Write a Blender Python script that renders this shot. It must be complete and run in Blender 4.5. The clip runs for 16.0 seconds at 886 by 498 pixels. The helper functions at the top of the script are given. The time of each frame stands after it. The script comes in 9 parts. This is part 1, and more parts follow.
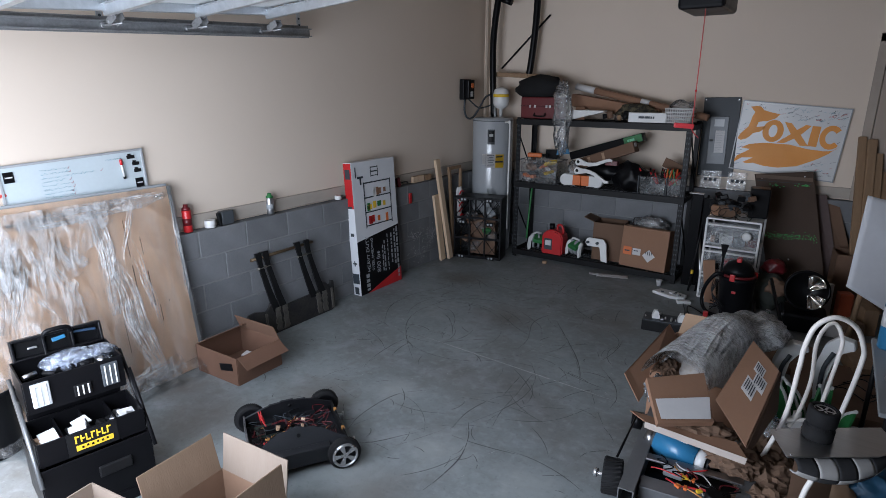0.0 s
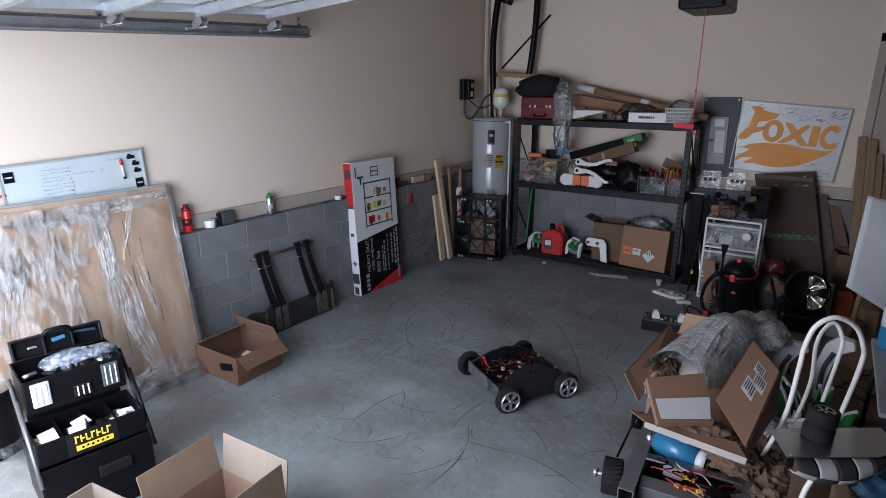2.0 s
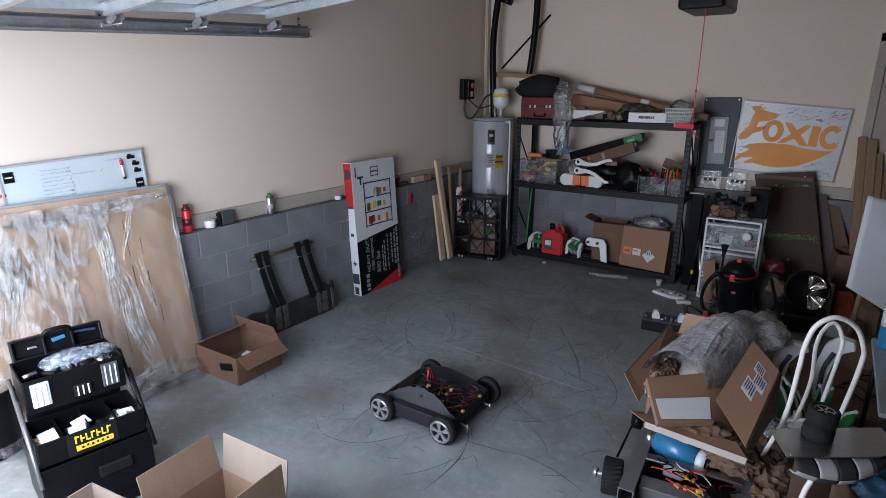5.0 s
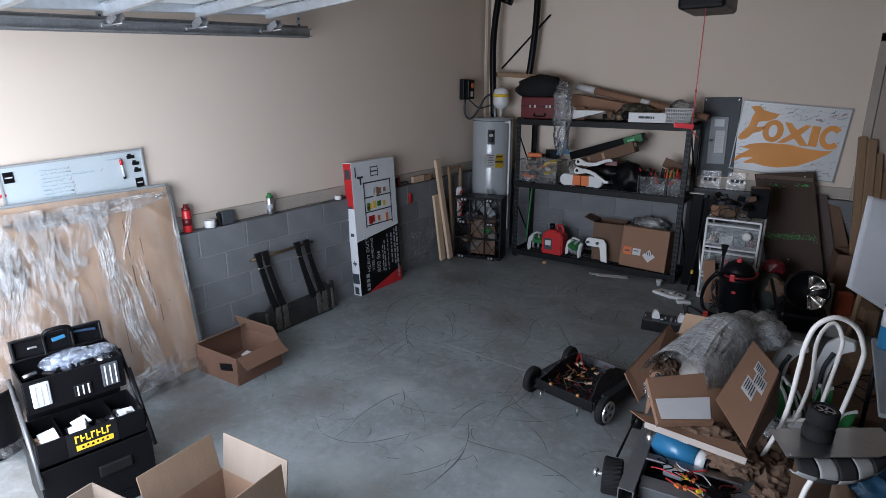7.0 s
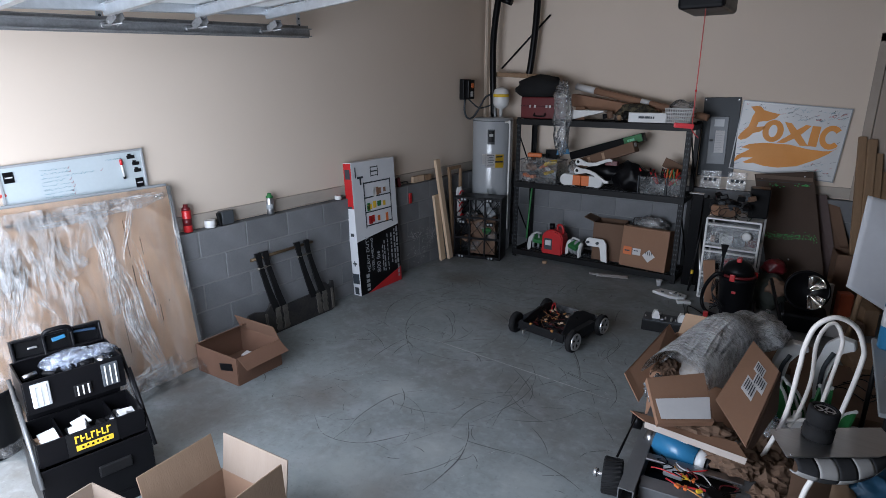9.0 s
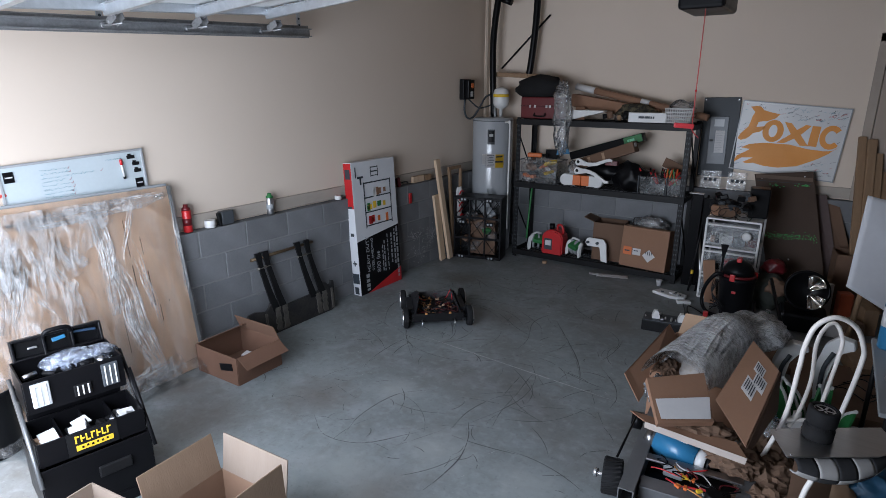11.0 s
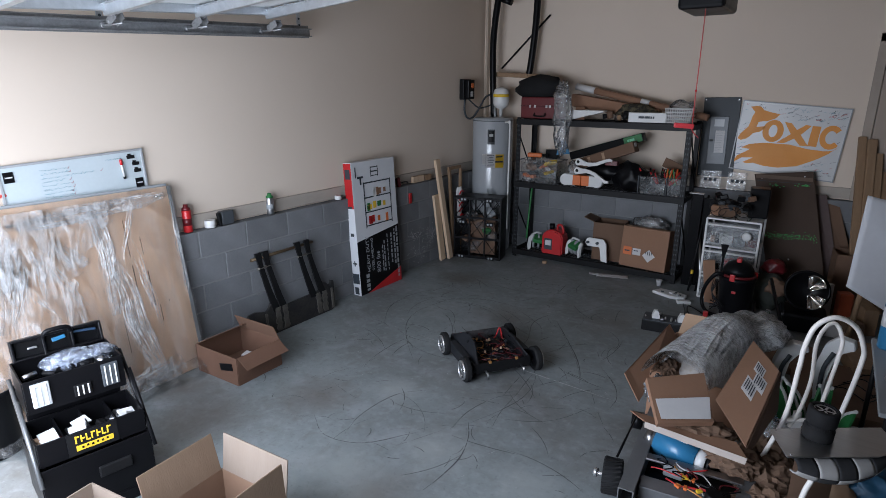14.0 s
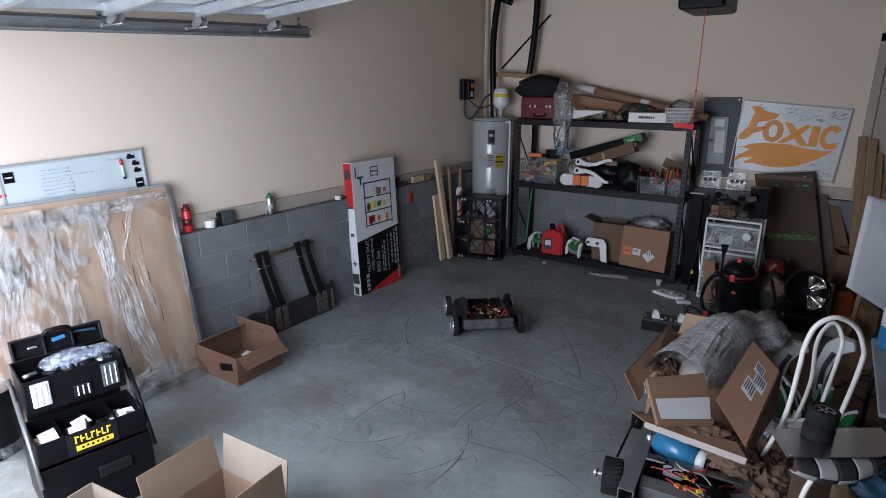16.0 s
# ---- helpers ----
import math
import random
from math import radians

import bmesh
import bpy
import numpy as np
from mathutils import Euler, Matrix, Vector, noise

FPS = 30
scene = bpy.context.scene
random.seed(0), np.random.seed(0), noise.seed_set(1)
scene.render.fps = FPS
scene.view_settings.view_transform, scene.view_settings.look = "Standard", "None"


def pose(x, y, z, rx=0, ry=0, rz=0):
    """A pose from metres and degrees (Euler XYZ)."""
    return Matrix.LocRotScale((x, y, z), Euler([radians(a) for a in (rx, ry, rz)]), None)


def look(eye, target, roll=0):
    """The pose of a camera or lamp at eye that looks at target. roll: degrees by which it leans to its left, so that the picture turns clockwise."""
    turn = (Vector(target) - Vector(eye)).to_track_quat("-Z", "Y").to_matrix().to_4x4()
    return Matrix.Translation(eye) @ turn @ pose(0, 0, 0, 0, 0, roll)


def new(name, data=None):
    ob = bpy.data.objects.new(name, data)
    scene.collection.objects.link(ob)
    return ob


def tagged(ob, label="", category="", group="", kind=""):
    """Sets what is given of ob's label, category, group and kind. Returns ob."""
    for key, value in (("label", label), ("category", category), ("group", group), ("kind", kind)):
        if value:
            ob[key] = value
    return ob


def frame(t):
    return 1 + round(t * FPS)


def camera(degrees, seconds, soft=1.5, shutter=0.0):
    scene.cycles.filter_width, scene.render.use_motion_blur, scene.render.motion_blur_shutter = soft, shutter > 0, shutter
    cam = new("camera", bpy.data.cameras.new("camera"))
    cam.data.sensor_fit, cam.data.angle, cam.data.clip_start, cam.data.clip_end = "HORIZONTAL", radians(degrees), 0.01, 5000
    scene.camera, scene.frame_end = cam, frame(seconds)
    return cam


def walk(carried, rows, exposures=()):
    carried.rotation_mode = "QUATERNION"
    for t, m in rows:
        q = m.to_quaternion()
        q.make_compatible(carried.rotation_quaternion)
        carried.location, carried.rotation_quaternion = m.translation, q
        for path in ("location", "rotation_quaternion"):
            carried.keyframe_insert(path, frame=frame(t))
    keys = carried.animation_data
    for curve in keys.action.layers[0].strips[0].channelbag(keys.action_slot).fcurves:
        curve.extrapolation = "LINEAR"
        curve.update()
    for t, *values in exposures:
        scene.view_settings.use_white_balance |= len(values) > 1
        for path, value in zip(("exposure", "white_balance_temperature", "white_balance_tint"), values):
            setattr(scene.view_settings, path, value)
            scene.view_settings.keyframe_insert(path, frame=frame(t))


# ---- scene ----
# the camera stands still on its mount
cam = camera(75.96, 16.0, soft=0.6)
EYE = (3.669, -6.344, 1.935)
STAND = look(EYE, (0.9534, -2.3746, 0.5676), 0.1)
walk(cam, [(0.0, STAND), (16.0, STAND)], exposures=[(0.0, -0.01, 6330, 19), (16.0, -0.01, 6330, 19)])

# ---- daylight through the open garage door ----
world = bpy.data.worlds.new("sky")
scene.world = world
world.use_nodes = True
wn = world.node_tree
sky = wn.nodes.new("ShaderNodeTexSky")
sky.sky_type = "NISHITA"
sky.sun_disc = False
sky.sun_elevation = radians(60)
sky.sun_rotation = radians(180)
wn.links.new(sky.outputs[0], wn.nodes["Background"].inputs[0])
wn.nodes["Background"].inputs[1].default_value = 0.15
sun_data = bpy.data.lights.new("sun", "SUN")
sun_data.energy, sun_data.angle, sun_data.color = 4.0, radians(0.5), (1.0, 0.95, 0.88)
sun = new("sun", sun_data)
sun.matrix_world = look((0, 0, 10), (0.0, 5.77, 0.0))
# sky light standing in the door opening
door_sky = bpy.data.lights.new("door_sky", "AREA")
door_sky.shape, door_sky.size, door_sky.size_y, door_sky.energy = "RECTANGLE", 2.5, 2.1, 190
door_sky.color = (0.79, 0.915, 1.0)
door_lamp = new("door_sky", door_sky)
door_lamp.matrix_world = look((1.55, -6.62, 1.12), (0.78, -3.8, -0.40))


# ---- materials ----
def mat(name, base, rough=0.6, metal=0.0, dark=None, scale=6.0, fine=60.0, amount=0.5, bump=0.1, spec=0.5, coat=0.0, islands=0.0, stretch=(1, 1, 1), alpha=1.0, trans=0.0, sharp=0.0):
    """Two scales of noise between base and dark, fine relief and gloss that varies."""
    m = bpy.data.materials.new(name)
    m.use_nodes = True
    t = m.node_tree
    n, l = t.nodes, t.links
    b = n["Principled BSDF"]
    dark = dark or tuple(c * 0.72 for c in base)
    co = n.new("ShaderNodeTexCoord")
    mp = n.new("ShaderNodeMapping")
    mp.inputs["Scale"].default_value = stretch
    l.new(co.outputs["Object"], mp.inputs[0])
    big, small = n.new("ShaderNodeTexNoise"), n.new("ShaderNodeTexNoise")
    for tex, s in ((big, scale), (small, fine)):
        tex.inputs["Scale"].default_value, tex.inputs["Detail"].default_value = s, 5
        l.new(mp.outputs[0], tex.inputs["Vector"])
    add = n.new("ShaderNodeMath")
    add.operation = "MULTIPLY_ADD"
    add.inputs[1].default_value = 0.45
    l.new(small.outputs[0], add.inputs[0])
    l.new(big.outputs[0], add.inputs[2])
    ramp = n.new("ShaderNodeMapRange")
    mid, half = 0.72, 0.28 * (1 - sharp) + 0.02
    ramp.inputs[1].default_value, ramp.inputs[2].default_value = mid - half, mid + half
    ramp.inputs[4].default_value = amount
    l.new(add.outputs[0], ramp.inputs[0])
    mix = n.new("ShaderNodeMix")
    mix.data_type = "RGBA"
    l.new(ramp.outputs[0], mix.inputs[0])
    mix.inputs[6].default_value, mix.inputs[7].default_value = (*base, 1), (*dark, 1)
    out = mix.outputs[2]
    if islands:
        info = n.new("ShaderNodeObjectInfo")
        hsv = n.new("ShaderNodeHueSaturation")
        vr = n.new("ShaderNodeMapRange")
        vr.inputs[3].default_value, vr.inputs[4].default_value = 1 - islands, 1 + islands
        l.new(info.outputs["Random"], vr.inputs[0])
        l.new(vr.outputs[0], hsv.inputs["Value"])
        l.new(out, hsv.inputs["Color"])
        out = hsv.outputs[0]
    l.new(out, b.inputs["Base Color"])
    rr = n.new("ShaderNodeMapRange")
    rr.inputs[3].default_value, rr.inputs[4].default_value = max(0.03, rough - 0.1), min(1, rough + 0.12)
    l.new(big.outputs[0], rr.inputs[0])
    l.new(rr.outputs[0], b.inputs["Roughness"])
    b.inputs["Metallic"].default_value = metal
    b.inputs["Specular IOR Level"].default_value = spec
    b.inputs["Coat Weight"].default_value = coat
    b.inputs["Alpha"].default_value = alpha
    b.inputs["Transmission Weight"].default_value = trans
    if bump:
        bp = n.new("ShaderNodeBump")
        bp.inputs["Strength"].default_value, bp.inputs["Distance"].default_value = bump, 0.004
        l.new(add.outputs[0], bp.inputs["Height"])
        l.new(bp.outputs[0], b.inputs["Normal"])
    return m


def film_mat(name, tint, milk, rough, more=0.35, ior=1.7, scale=7, crease=0.7, stretch=(1, 1, 1), turn=0):
    """Thin clear plastic film: see-through, slightly milky in patches, with a glossy skin."""
    m = bpy.data.materials.new(name)
    m.use_nodes = True
    n, l = m.node_tree.nodes, m.node_tree.links
    n.remove(n["Principled BSDF"])
    out = n["Material Output"]
    co, tex, vr = n.new("ShaderNodeTexCoord"), n.new("ShaderNodeTexNoise"), n.new("ShaderNodeMapRange")
    tex.inputs["Scale"].default_value, tex.inputs["Detail"].default_value, tex.inputs["Distortion"].default_value = scale, 6, 1.5
    l.new(co.outputs["Object"], tex.inputs["Vector"])
    l.new(tex.outputs[0], vr.inputs[0])
    vr.inputs[1].default_value, vr.inputs[2].default_value = 0.38, 0.72
    vr.inputs[3].default_value, vr.inputs[4].default_value = milk, min(1, milk + more)
    bp, fine = n.new("ShaderNodeBump"), n.new("ShaderNodeTexNoise")
    fine.inputs["Scale"].default_value, fine.inputs["Detail"].default_value, fine.inputs["Distortion"].default_value = 16, 4, 2.5
    mp = n.new("ShaderNodeMapping")
    mp.inputs["Scale"].default_value, mp.inputs["Rotation"].default_value = stretch, (radians(turn), 0, 0)
    l.new(co.outputs["Object"], mp.inputs["Vector"])
    l.new(mp.outputs[0], fine.inputs["Vector"])
    l.new(mp.outputs[0], tex.inputs["Vector"])
    bp.inputs["Strength"].default_value, bp.inputs["Distance"].default_value = crease, 0.02
    l.new(fine.outputs[0], bp.inputs["Height"])
    clear, haze, gloss = n.new("ShaderNodeBsdfTransparent"), n.new("ShaderNodeBsdfDiffuse"), n.new("ShaderNodeBsdfGlossy")
    clear.inputs[0].default_value = (0.97, 0.97, 0.97, 1)
    haze.inputs[0].default_value = (*tint, 1)
    gloss.inputs["Roughness"].default_value = rough
    for b in (haze, gloss):
        l.new(bp.outputs[0], b.inputs["Normal"])
    body, skin, fr = n.new("ShaderNodeMixShader"), n.new("ShaderNodeMixShader"), n.new("ShaderNodeFresnel")
    fr.inputs["IOR"].default_value = ior
    l.new(bp.outputs[0], fr.inputs["Normal"])
    l.new(vr.outputs[0], body.inputs[0])
    l.new(clear.outputs[0], body.inputs[1])
    l.new(haze.outputs[0], body.inputs[2])
    l.new(fr.outputs[0], skin.inputs[0])
    l.new(body.outputs[0], skin.inputs[1])
    l.new(gloss.outputs[0], skin.inputs[2])
    l.new(skin.outputs[0], out.inputs[0])
    return m


PAINT = mat("wall_paint", (0.665, 0.565, 0.475), 0.85, dark=(0.625, 0.525, 0.435), scale=1.3, fine=220, amount=0.6, bump=0.12)
# ceiling toned darker than PAINT, and warm, to cut and tint bounce light
CEIL = mat("ceiling_low_bounce", (0.46, 0.38, 0.305), 0.9, scale=1.0, fine=200, amount=0.3, bump=0.1)
BLOCK = mat("grey_block", (0.185, 0.19, 0.20), 0.92, dark=(0.12, 0.125, 0.13), scale=5, fine=90, amount=0.8, bump=0.55, islands=0.14)
MORTAR = mat("mortar", (0.215, 0.218, 0.222), 0.95, scale=9, fine=120, bump=0.4)
TRIMWOOD = mat("sill_board", (0.42, 0.37, 0.32), 0.8, scale=4, fine=60, stretch=(1, 0.2, 1), bump=0.15)
BLACK = mat("black_plastic", (0.005, 0.005, 0.006), 0.34, spec=0.15, scale=8, fine=150, bump=0.1)
BLACKM = mat("black_steel", (0.007, 0.007, 0.008), 0.45, spec=0.16, dark=(0.014, 0.014, 0.014), scale=9, fine=110, bump=0.08)
RUBBER = mat("rubber", (0.009, 0.009, 0.010), 0.8, spec=0.2, dark=(0.02, 0.02, 0.02), scale=9, fine=90, bump=0.2)
MDF = mat("black_board", (0.009, 0.010, 0.012), 0.5, spec=0.3, dark=(0.022, 0.023, 0.027), scale=7, fine=80, bump=0.12)
CARD = mat("cardboard", (0.27, 0.145, 0.088), 0.85, dark=(0.20, 0.105, 0.062), scale=3, fine=70, stretch=(1, 1, 0.4), bump=0.1)
CARDIN = mat("cardboard_inside", (0.36, 0.235, 0.15), 0.85, scale=4, fine=80, stretch=(1, 6, 1), bump=0.12)
CARDDK = mat("dark_cardboard", (0.15, 0.085, 0.053), 0.85, scale=3, fine=70, bump=0.1)
WOOD = mat("pale_lumber", (0.58, 0.43, 0.30), 0.7, dark=(0.42, 0.28, 0.17), scale=5, fine=40, stretch=(6, 6, 0.5), bump=0.12)
WOODDK = mat("old_lumber", (0.30, 0.19, 0.11), 0.75, dark=(0.17, 0.10, 0.055), scale=5, fine=40, stretch=(6, 6, 0.6), bump=0.15)
PLY = mat("plywood_face", (0.74, 0.53, 0.38), 0.7, dark=(0.64, 0.43, 0.29), scale=2.2, fine=25, stretch=(5, 5, 0.5), bump=0.08)
GREYP = mat("grey_enamel", (0.30, 0.32, 0.335), 0.35, scale=3, fine=120, amount=0.35, bump=0.04)
PANELG = mat("panel_grey", (0.056, 0.063, 0.070), 0.5, spec=0.25, scale=3, fine=120, amount=0.3, bump=0.05)
WHITE = mat("white_board", (0.53, 0.53, 0.53), 0.3, scale=3, fine=60, amount=0.25, bump=0.02)
WHITEP = mat("white_plastic", (0.62, 0.62, 0.61), 0.4, scale=5, fine=90, amount=0.3, bump=0.05)
PAPER = mat("paper", (0.58, 0.57, 0.57), 0.8, scale=6, fine=60, amount=0.3, bump=0.1)
GALV = mat("galvanised_steel", (0.62, 0.65, 0.68), 0.38, metal=0.85, dark=(0.42, 0.45, 0.48), scale=12, fine=60, amount=0.8, bump=0.05)
STEEL = mat("brushed_steel", (0.52, 0.52, 0.53), 0.32, metal=1.0, scale=5, fine=160, stretch=(1, 12, 1), bump=0.05)
ALU = mat("cast_rim", (0.62, 0.62, 0.63), 0.28, metal=0.9, scale=8, fine=60, bump=0.03)
RED = mat("red_plastic", (0.50, 0.018, 0.02), 0.35, scale=6, fine=90, bump=0.05)
DKRED = mat("dark_red_steel", (0.115, 0.009, 0.012), 0.35, scale=6, fine=90, bump=0.04)
ORANGE = mat("orange", (0.66, 0.15, 0.03), 0.5, scale=6, fine=90, bump=0.05)
LOGO = mat("orange_paint", (0.72, 0.27, 0.02), 0.5, dark=(0.62, 0.21, 0.015), scale=7, fine=60, bump=0.05)
YELLOW = mat("yellow", (0.75, 0.48, 0.03), 0.5, scale=6, fine=80, bump=0.05)
GREEN = mat("green", (0.02, 0.16, 0.045), 0.5, scale=6, fine=80, bump=0.05)
BLUE = mat("blue_enamel", (0.025, 0.17, 0.33), 0.3, scale=5, fine=90, amount=0.4, bump=0.03, coat=0.3)
INK = mat("dark_ink", (0.03, 0.04, 0.05), 0.6, bump=0)
BLUEINK = mat("blue_ink", (0.10, 0.30, 0.38), 0.6, bump=0)
REDINK = mat("red_ink", (0.5, 0.05, 0.04), 0.6, bump=0)
DOORP = mat("door_panel_white", (0.76, 0.78, 0.79), 0.5, scale=2, fine=120, amount=0.3, bump=0.08)
CLEAR = film_mat("clear_film", (0.9, 0.9, 0.9), 0.0, 0.16, 0.12, 1.3, 4, 0.12, (1, 2.5, 0.6), 25)
FOLD = film_mat("film_fold", (0.93, 0.93, 0.93), 0.03, 0.14, 0.34, 1.4, 18, 0.25)
BUBBLE = film_mat("bubble_wrap", (0.90, 0.91, 0.92), 0.05, 0.14, 0.24, 1.6, 10, 0.5)
WRAP = film_mat("wrap_sheet", (0.95, 0.96, 0.97), 0.30, 0.13, 0.40, 2.2, 6, 1.0, (1.5, 4.5, 2.0), 0)
STREAK = film_mat("film_crease", (0.95, 0.95, 0.95), 0.12, 0.3, 0.50, 1.3, 14, 0.2)
HAZE = film_mat("film_haze", (0.94, 0.935, 0.93), 0.0, 0.28, 0.38, 1.25, 8, 0.5, (1, 2.2, 0.6), 25)
TUB = film_mat("clear_tub", (0.70, 0.73, 0.75), 0.07, 0.2, 0.10, 1.5)
COPPER = mat("brass_wire", (0.62, 0.30, 0.10), 0.4, metal=0.6, bump=0.02)
BROWNB = mat("brown_board", (0.055, 0.030, 0.018), 0.75, dark=(0.038, 0.021, 0.013), scale=2, fine=50, bump=0.08)
DARK = mat("scuff_rubber", (0.085, 0.088, 0.088), 0.9, bump=0)
PALE = mat("pale_scratch", (0.40, 0.40, 0.40), 0.9, bump=0)
TREADP = mat("kraft_paper", (0.15, 0.088, 0.055), 0.9, dark=(0.075, 0.045, 0.03), scale=8, fine=50, bump=0.3)
SKIN = mat("pale_steel_tube", (0.78, 0.74, 0.70), 0.35, scale=8, fine=70, amount=0.35, bump=0.03)


# ---- mesh helpers ----
def box(bm, c, s, m=None, r=0.0):
    """A box at centre c with size s, turned by m, its edges rounded by r."""
    t = bmesh.new()
    bmesh.ops.create_cube(t, size=1.0)
    bmesh.ops.scale(t, vec=s, verts=t.verts)
    if r:
        bmesh.ops.bevel(t, geom=t.edges[:], offset=r, segments=2, affect="EDGES", profile=0.5)
    mm = (m or Matrix()) @ Matrix.Translation(c) if m is not None else Matrix.Translation(c)
    bmesh.ops.transform(t, matrix=mm, verts=t.verts)
    return merge(bm, t)


def merge(bm, t):
    vs = {v: bm.verts.new(v.co) for v in t.verts}
    for f in t.faces:
        try:
            nf = bm.faces.new([vs[v] for v in f.verts])
            nf.smooth = f.smooth
        except ValueError:
            pass
    t.free()
    return bm


def rod(bm, a, b, r, r2=None, seg=12, cap=True):
    """A round bar from a to b."""
    a, b = Vector(a), Vector(b)
    r2 = r if r2 is None else r2
    d = b - a
    q = d.to_track_quat("Z", "Y").to_matrix()
    rings = []
    for p, rad in ((a, r), (b, r2)):
        rings.append([bm.verts.new(p + q @ Vector((rad * math.cos(2 * math.pi * i / seg), rad * math.sin(2 * math.pi * i / seg), 0))) for i in range(seg)])
    for i in range(seg):
        f = bm.faces.new((rings[0][i], rings[0][(i + 1) % seg], rings[1][(i + 1) % seg], rings[1][i]))
        f.smooth = True
    if cap:
        bm.faces.new(rings[0][::-1])
        bm.faces.new(rings[1])
    return bm


def tube(bm, pts, r, seg=10):
    """A bent tube through pts."""
    pts = [Vector(p) for p in pts]
    rings, last = [], None
    for i, p in enumerate(pts):
        d = (pts[min(i + 1, len(pts) - 1)] - pts[max(i - 1, 0)]).normalized()
        if last is None:
            side = d.orthogonal().normalized()
        else:
            side = (last - d * last.dot(d)).normalized()
        last = side
        up = d.cross(side)
        rings.append([bm.verts.new(p + r * (math.cos(2 * math.pi * k / seg) * side + math.sin(2 * math.pi * k / seg) * up)) for k in range(seg)])
    for a, b in zip(rings, rings[1:]):
        for k in range(seg):
            f = bm.faces.new((a[k], a[(k + 1) % seg], b[(k + 1) % seg], b[k]))
            f.smooth = True
    bm.faces.new(rings[0][::-1])
    bm.faces.new(rings[-1])
    return bm


def curve(pts, n=8):
    """Points of a smooth line through pts."""
    P = [Vector(p) for p in pts]
    P = [2 * P[0] - P[1]] + P + [2 * P[-1] - P[-2]]
    out = []
    for a, b, c, d in zip(P, P[1:], P[2:], P[3:]):
        for i in range(n):
            t = i / n
            out.append(0.5 * (2 * b + (c - a) * t + (2 * a - 5 * b + 4 * c - d) * t * t + (3 * b - a - 3 * c + d) * t ** 3))
    return out + [P[-2]]


def lathe(bm, profile, seg=32, m=None):
    """A turned body; profile: (radius, height) from bottom to top."""
    rings = []
    m = m or Matrix()
    for r, z in profile:
        rings.append([bm.verts.new(m @ Vector((max(r, 1e-4) * math.cos(2 * math.pi * i / seg), max(r, 1e-4) * math.sin(2 * math.pi * i / seg), z))) for i in range(seg)])
    for a, b in zip(rings, rings[1:]):
        for i in range(seg):
            f = bm.faces.new((a[i], a[(i + 1) % seg], b[(i + 1) % seg], b[i]))
            f.smooth = True
    bm.faces.new(rings[0][::-1])
    bm.faces.new(rings[-1])
    return bm


def prism(bm, outline, depth, m=None):
    """A flat outline (x, y) given thickness along z."""
    m = m or Matrix()
    lo = [bm.verts.new(m @ Vector((x, y, 0))) for x, y in outline]
    hi = [bm.verts.new(m @ Vector((x, y, depth))) for x, y in outline]
    n = len(outline)
    for i in range(n):
        bm.faces.new((lo[i], lo[(i + 1) % n], hi[(i + 1) % n], hi[i]))
    bm.faces.new(lo[::-1])
    bm.faces.new(hi)
    return bm


def sheet(bm, f, nu, nv, thick=0.0):
    """A sheet of points f(u, v), with thickness where wanted."""
    g = [[bm.verts.new(f(i / nu, j / nv)) for j in range(nv + 1)] for i in range(nu + 1)]
    faces = []
    for i in range(nu):
        for j in range(nv):
            fc = bm.faces.new((g[i][j], g[i + 1][j], g[i + 1][j + 1], g[i][j + 1]))
            fc.smooth = True
            faces.append(fc)
    if thick:
        bmesh.ops.recalc_face_normals(bm, faces=faces)
        bmesh.ops.solidify(bm, geom=faces, thickness=thick)
    return bm


def mesh_of(name, bm):
    me = bpy.data.meshes.new(name)
    bmesh.ops.recalc_face_normals(bm, faces=bm.faces)
    bm.to_mesh(me)
    bm.free()
    return me


def part(name, bm, material, parent, label="", at=None):
    """Links a bmesh as one mesh object under a thing or under a part."""
    me = mesh_of(name, bm)
    me.materials.append(material)
    ob = new(name, me)
    ob.parent = parent
    if at is not None:
        ob.matrix_basis = at
    return tagged(ob, label)


def thing(name, m, label, category, group="", kind=""):
    """An empty at the base of a thing, which carries its parts."""
    ob = new(name)
    ob.empty_display_size = 0.1
    ob.matrix_basis = m
    return tagged(ob, label, category, group, kind)


def solid(name, bm, material, m, label, category, group="", kind=""):
    """A thing of one mesh."""
    me = mesh_of(name, bm)
    me.materials.append(material)
    ob = new(name, me)
    ob.matrix_basis = m
    return tagged(ob, label, category, group, kind)


def words(text, size, material, parent, m, depth=0.0008, bold=0.0, label=""):
    """Raised lettering as a mesh under its thing."""
    cu = bpy.data.curves.new("lettering", "FONT")
    cu.body, cu.size, cu.extrude, cu.offset = text, size, depth, bold
    tmp = new("lettering_source", cu)
    bpy.context.view_layer.update()
    me = bpy.data.meshes.new_from_object(tmp.evaluated_get(bpy.context.evaluated_depsgraph_get()))
    bpy.data.objects.remove(tmp)
    me.materials.clear()
    me.materials.append(material)
    ob = new("lettering", me)
    ob.parent, ob.matrix_basis = parent, m
    return tagged(ob, label)


def bars(bm, x0, x1, y, h, m, rng, gap=0.012):
    """A line of unreadable writing: short bars."""
    x = x0
    while x < x1:
        w = rng.uniform(0.6, 2.4) * h
        if x + w > x1:
            break
        box(bm, (x + w / 2, y, 0), (w, h, 0.001), m)
        x += w + gap
    return bm


# ---- the large structure ----
WX = -0.09   # face of the painted side wall
BY = 0.06    # face of the painted back wall
ROOMX, FRONT, CEILZ = 5.9, -6.56, 3.02
BTOP = 0.945


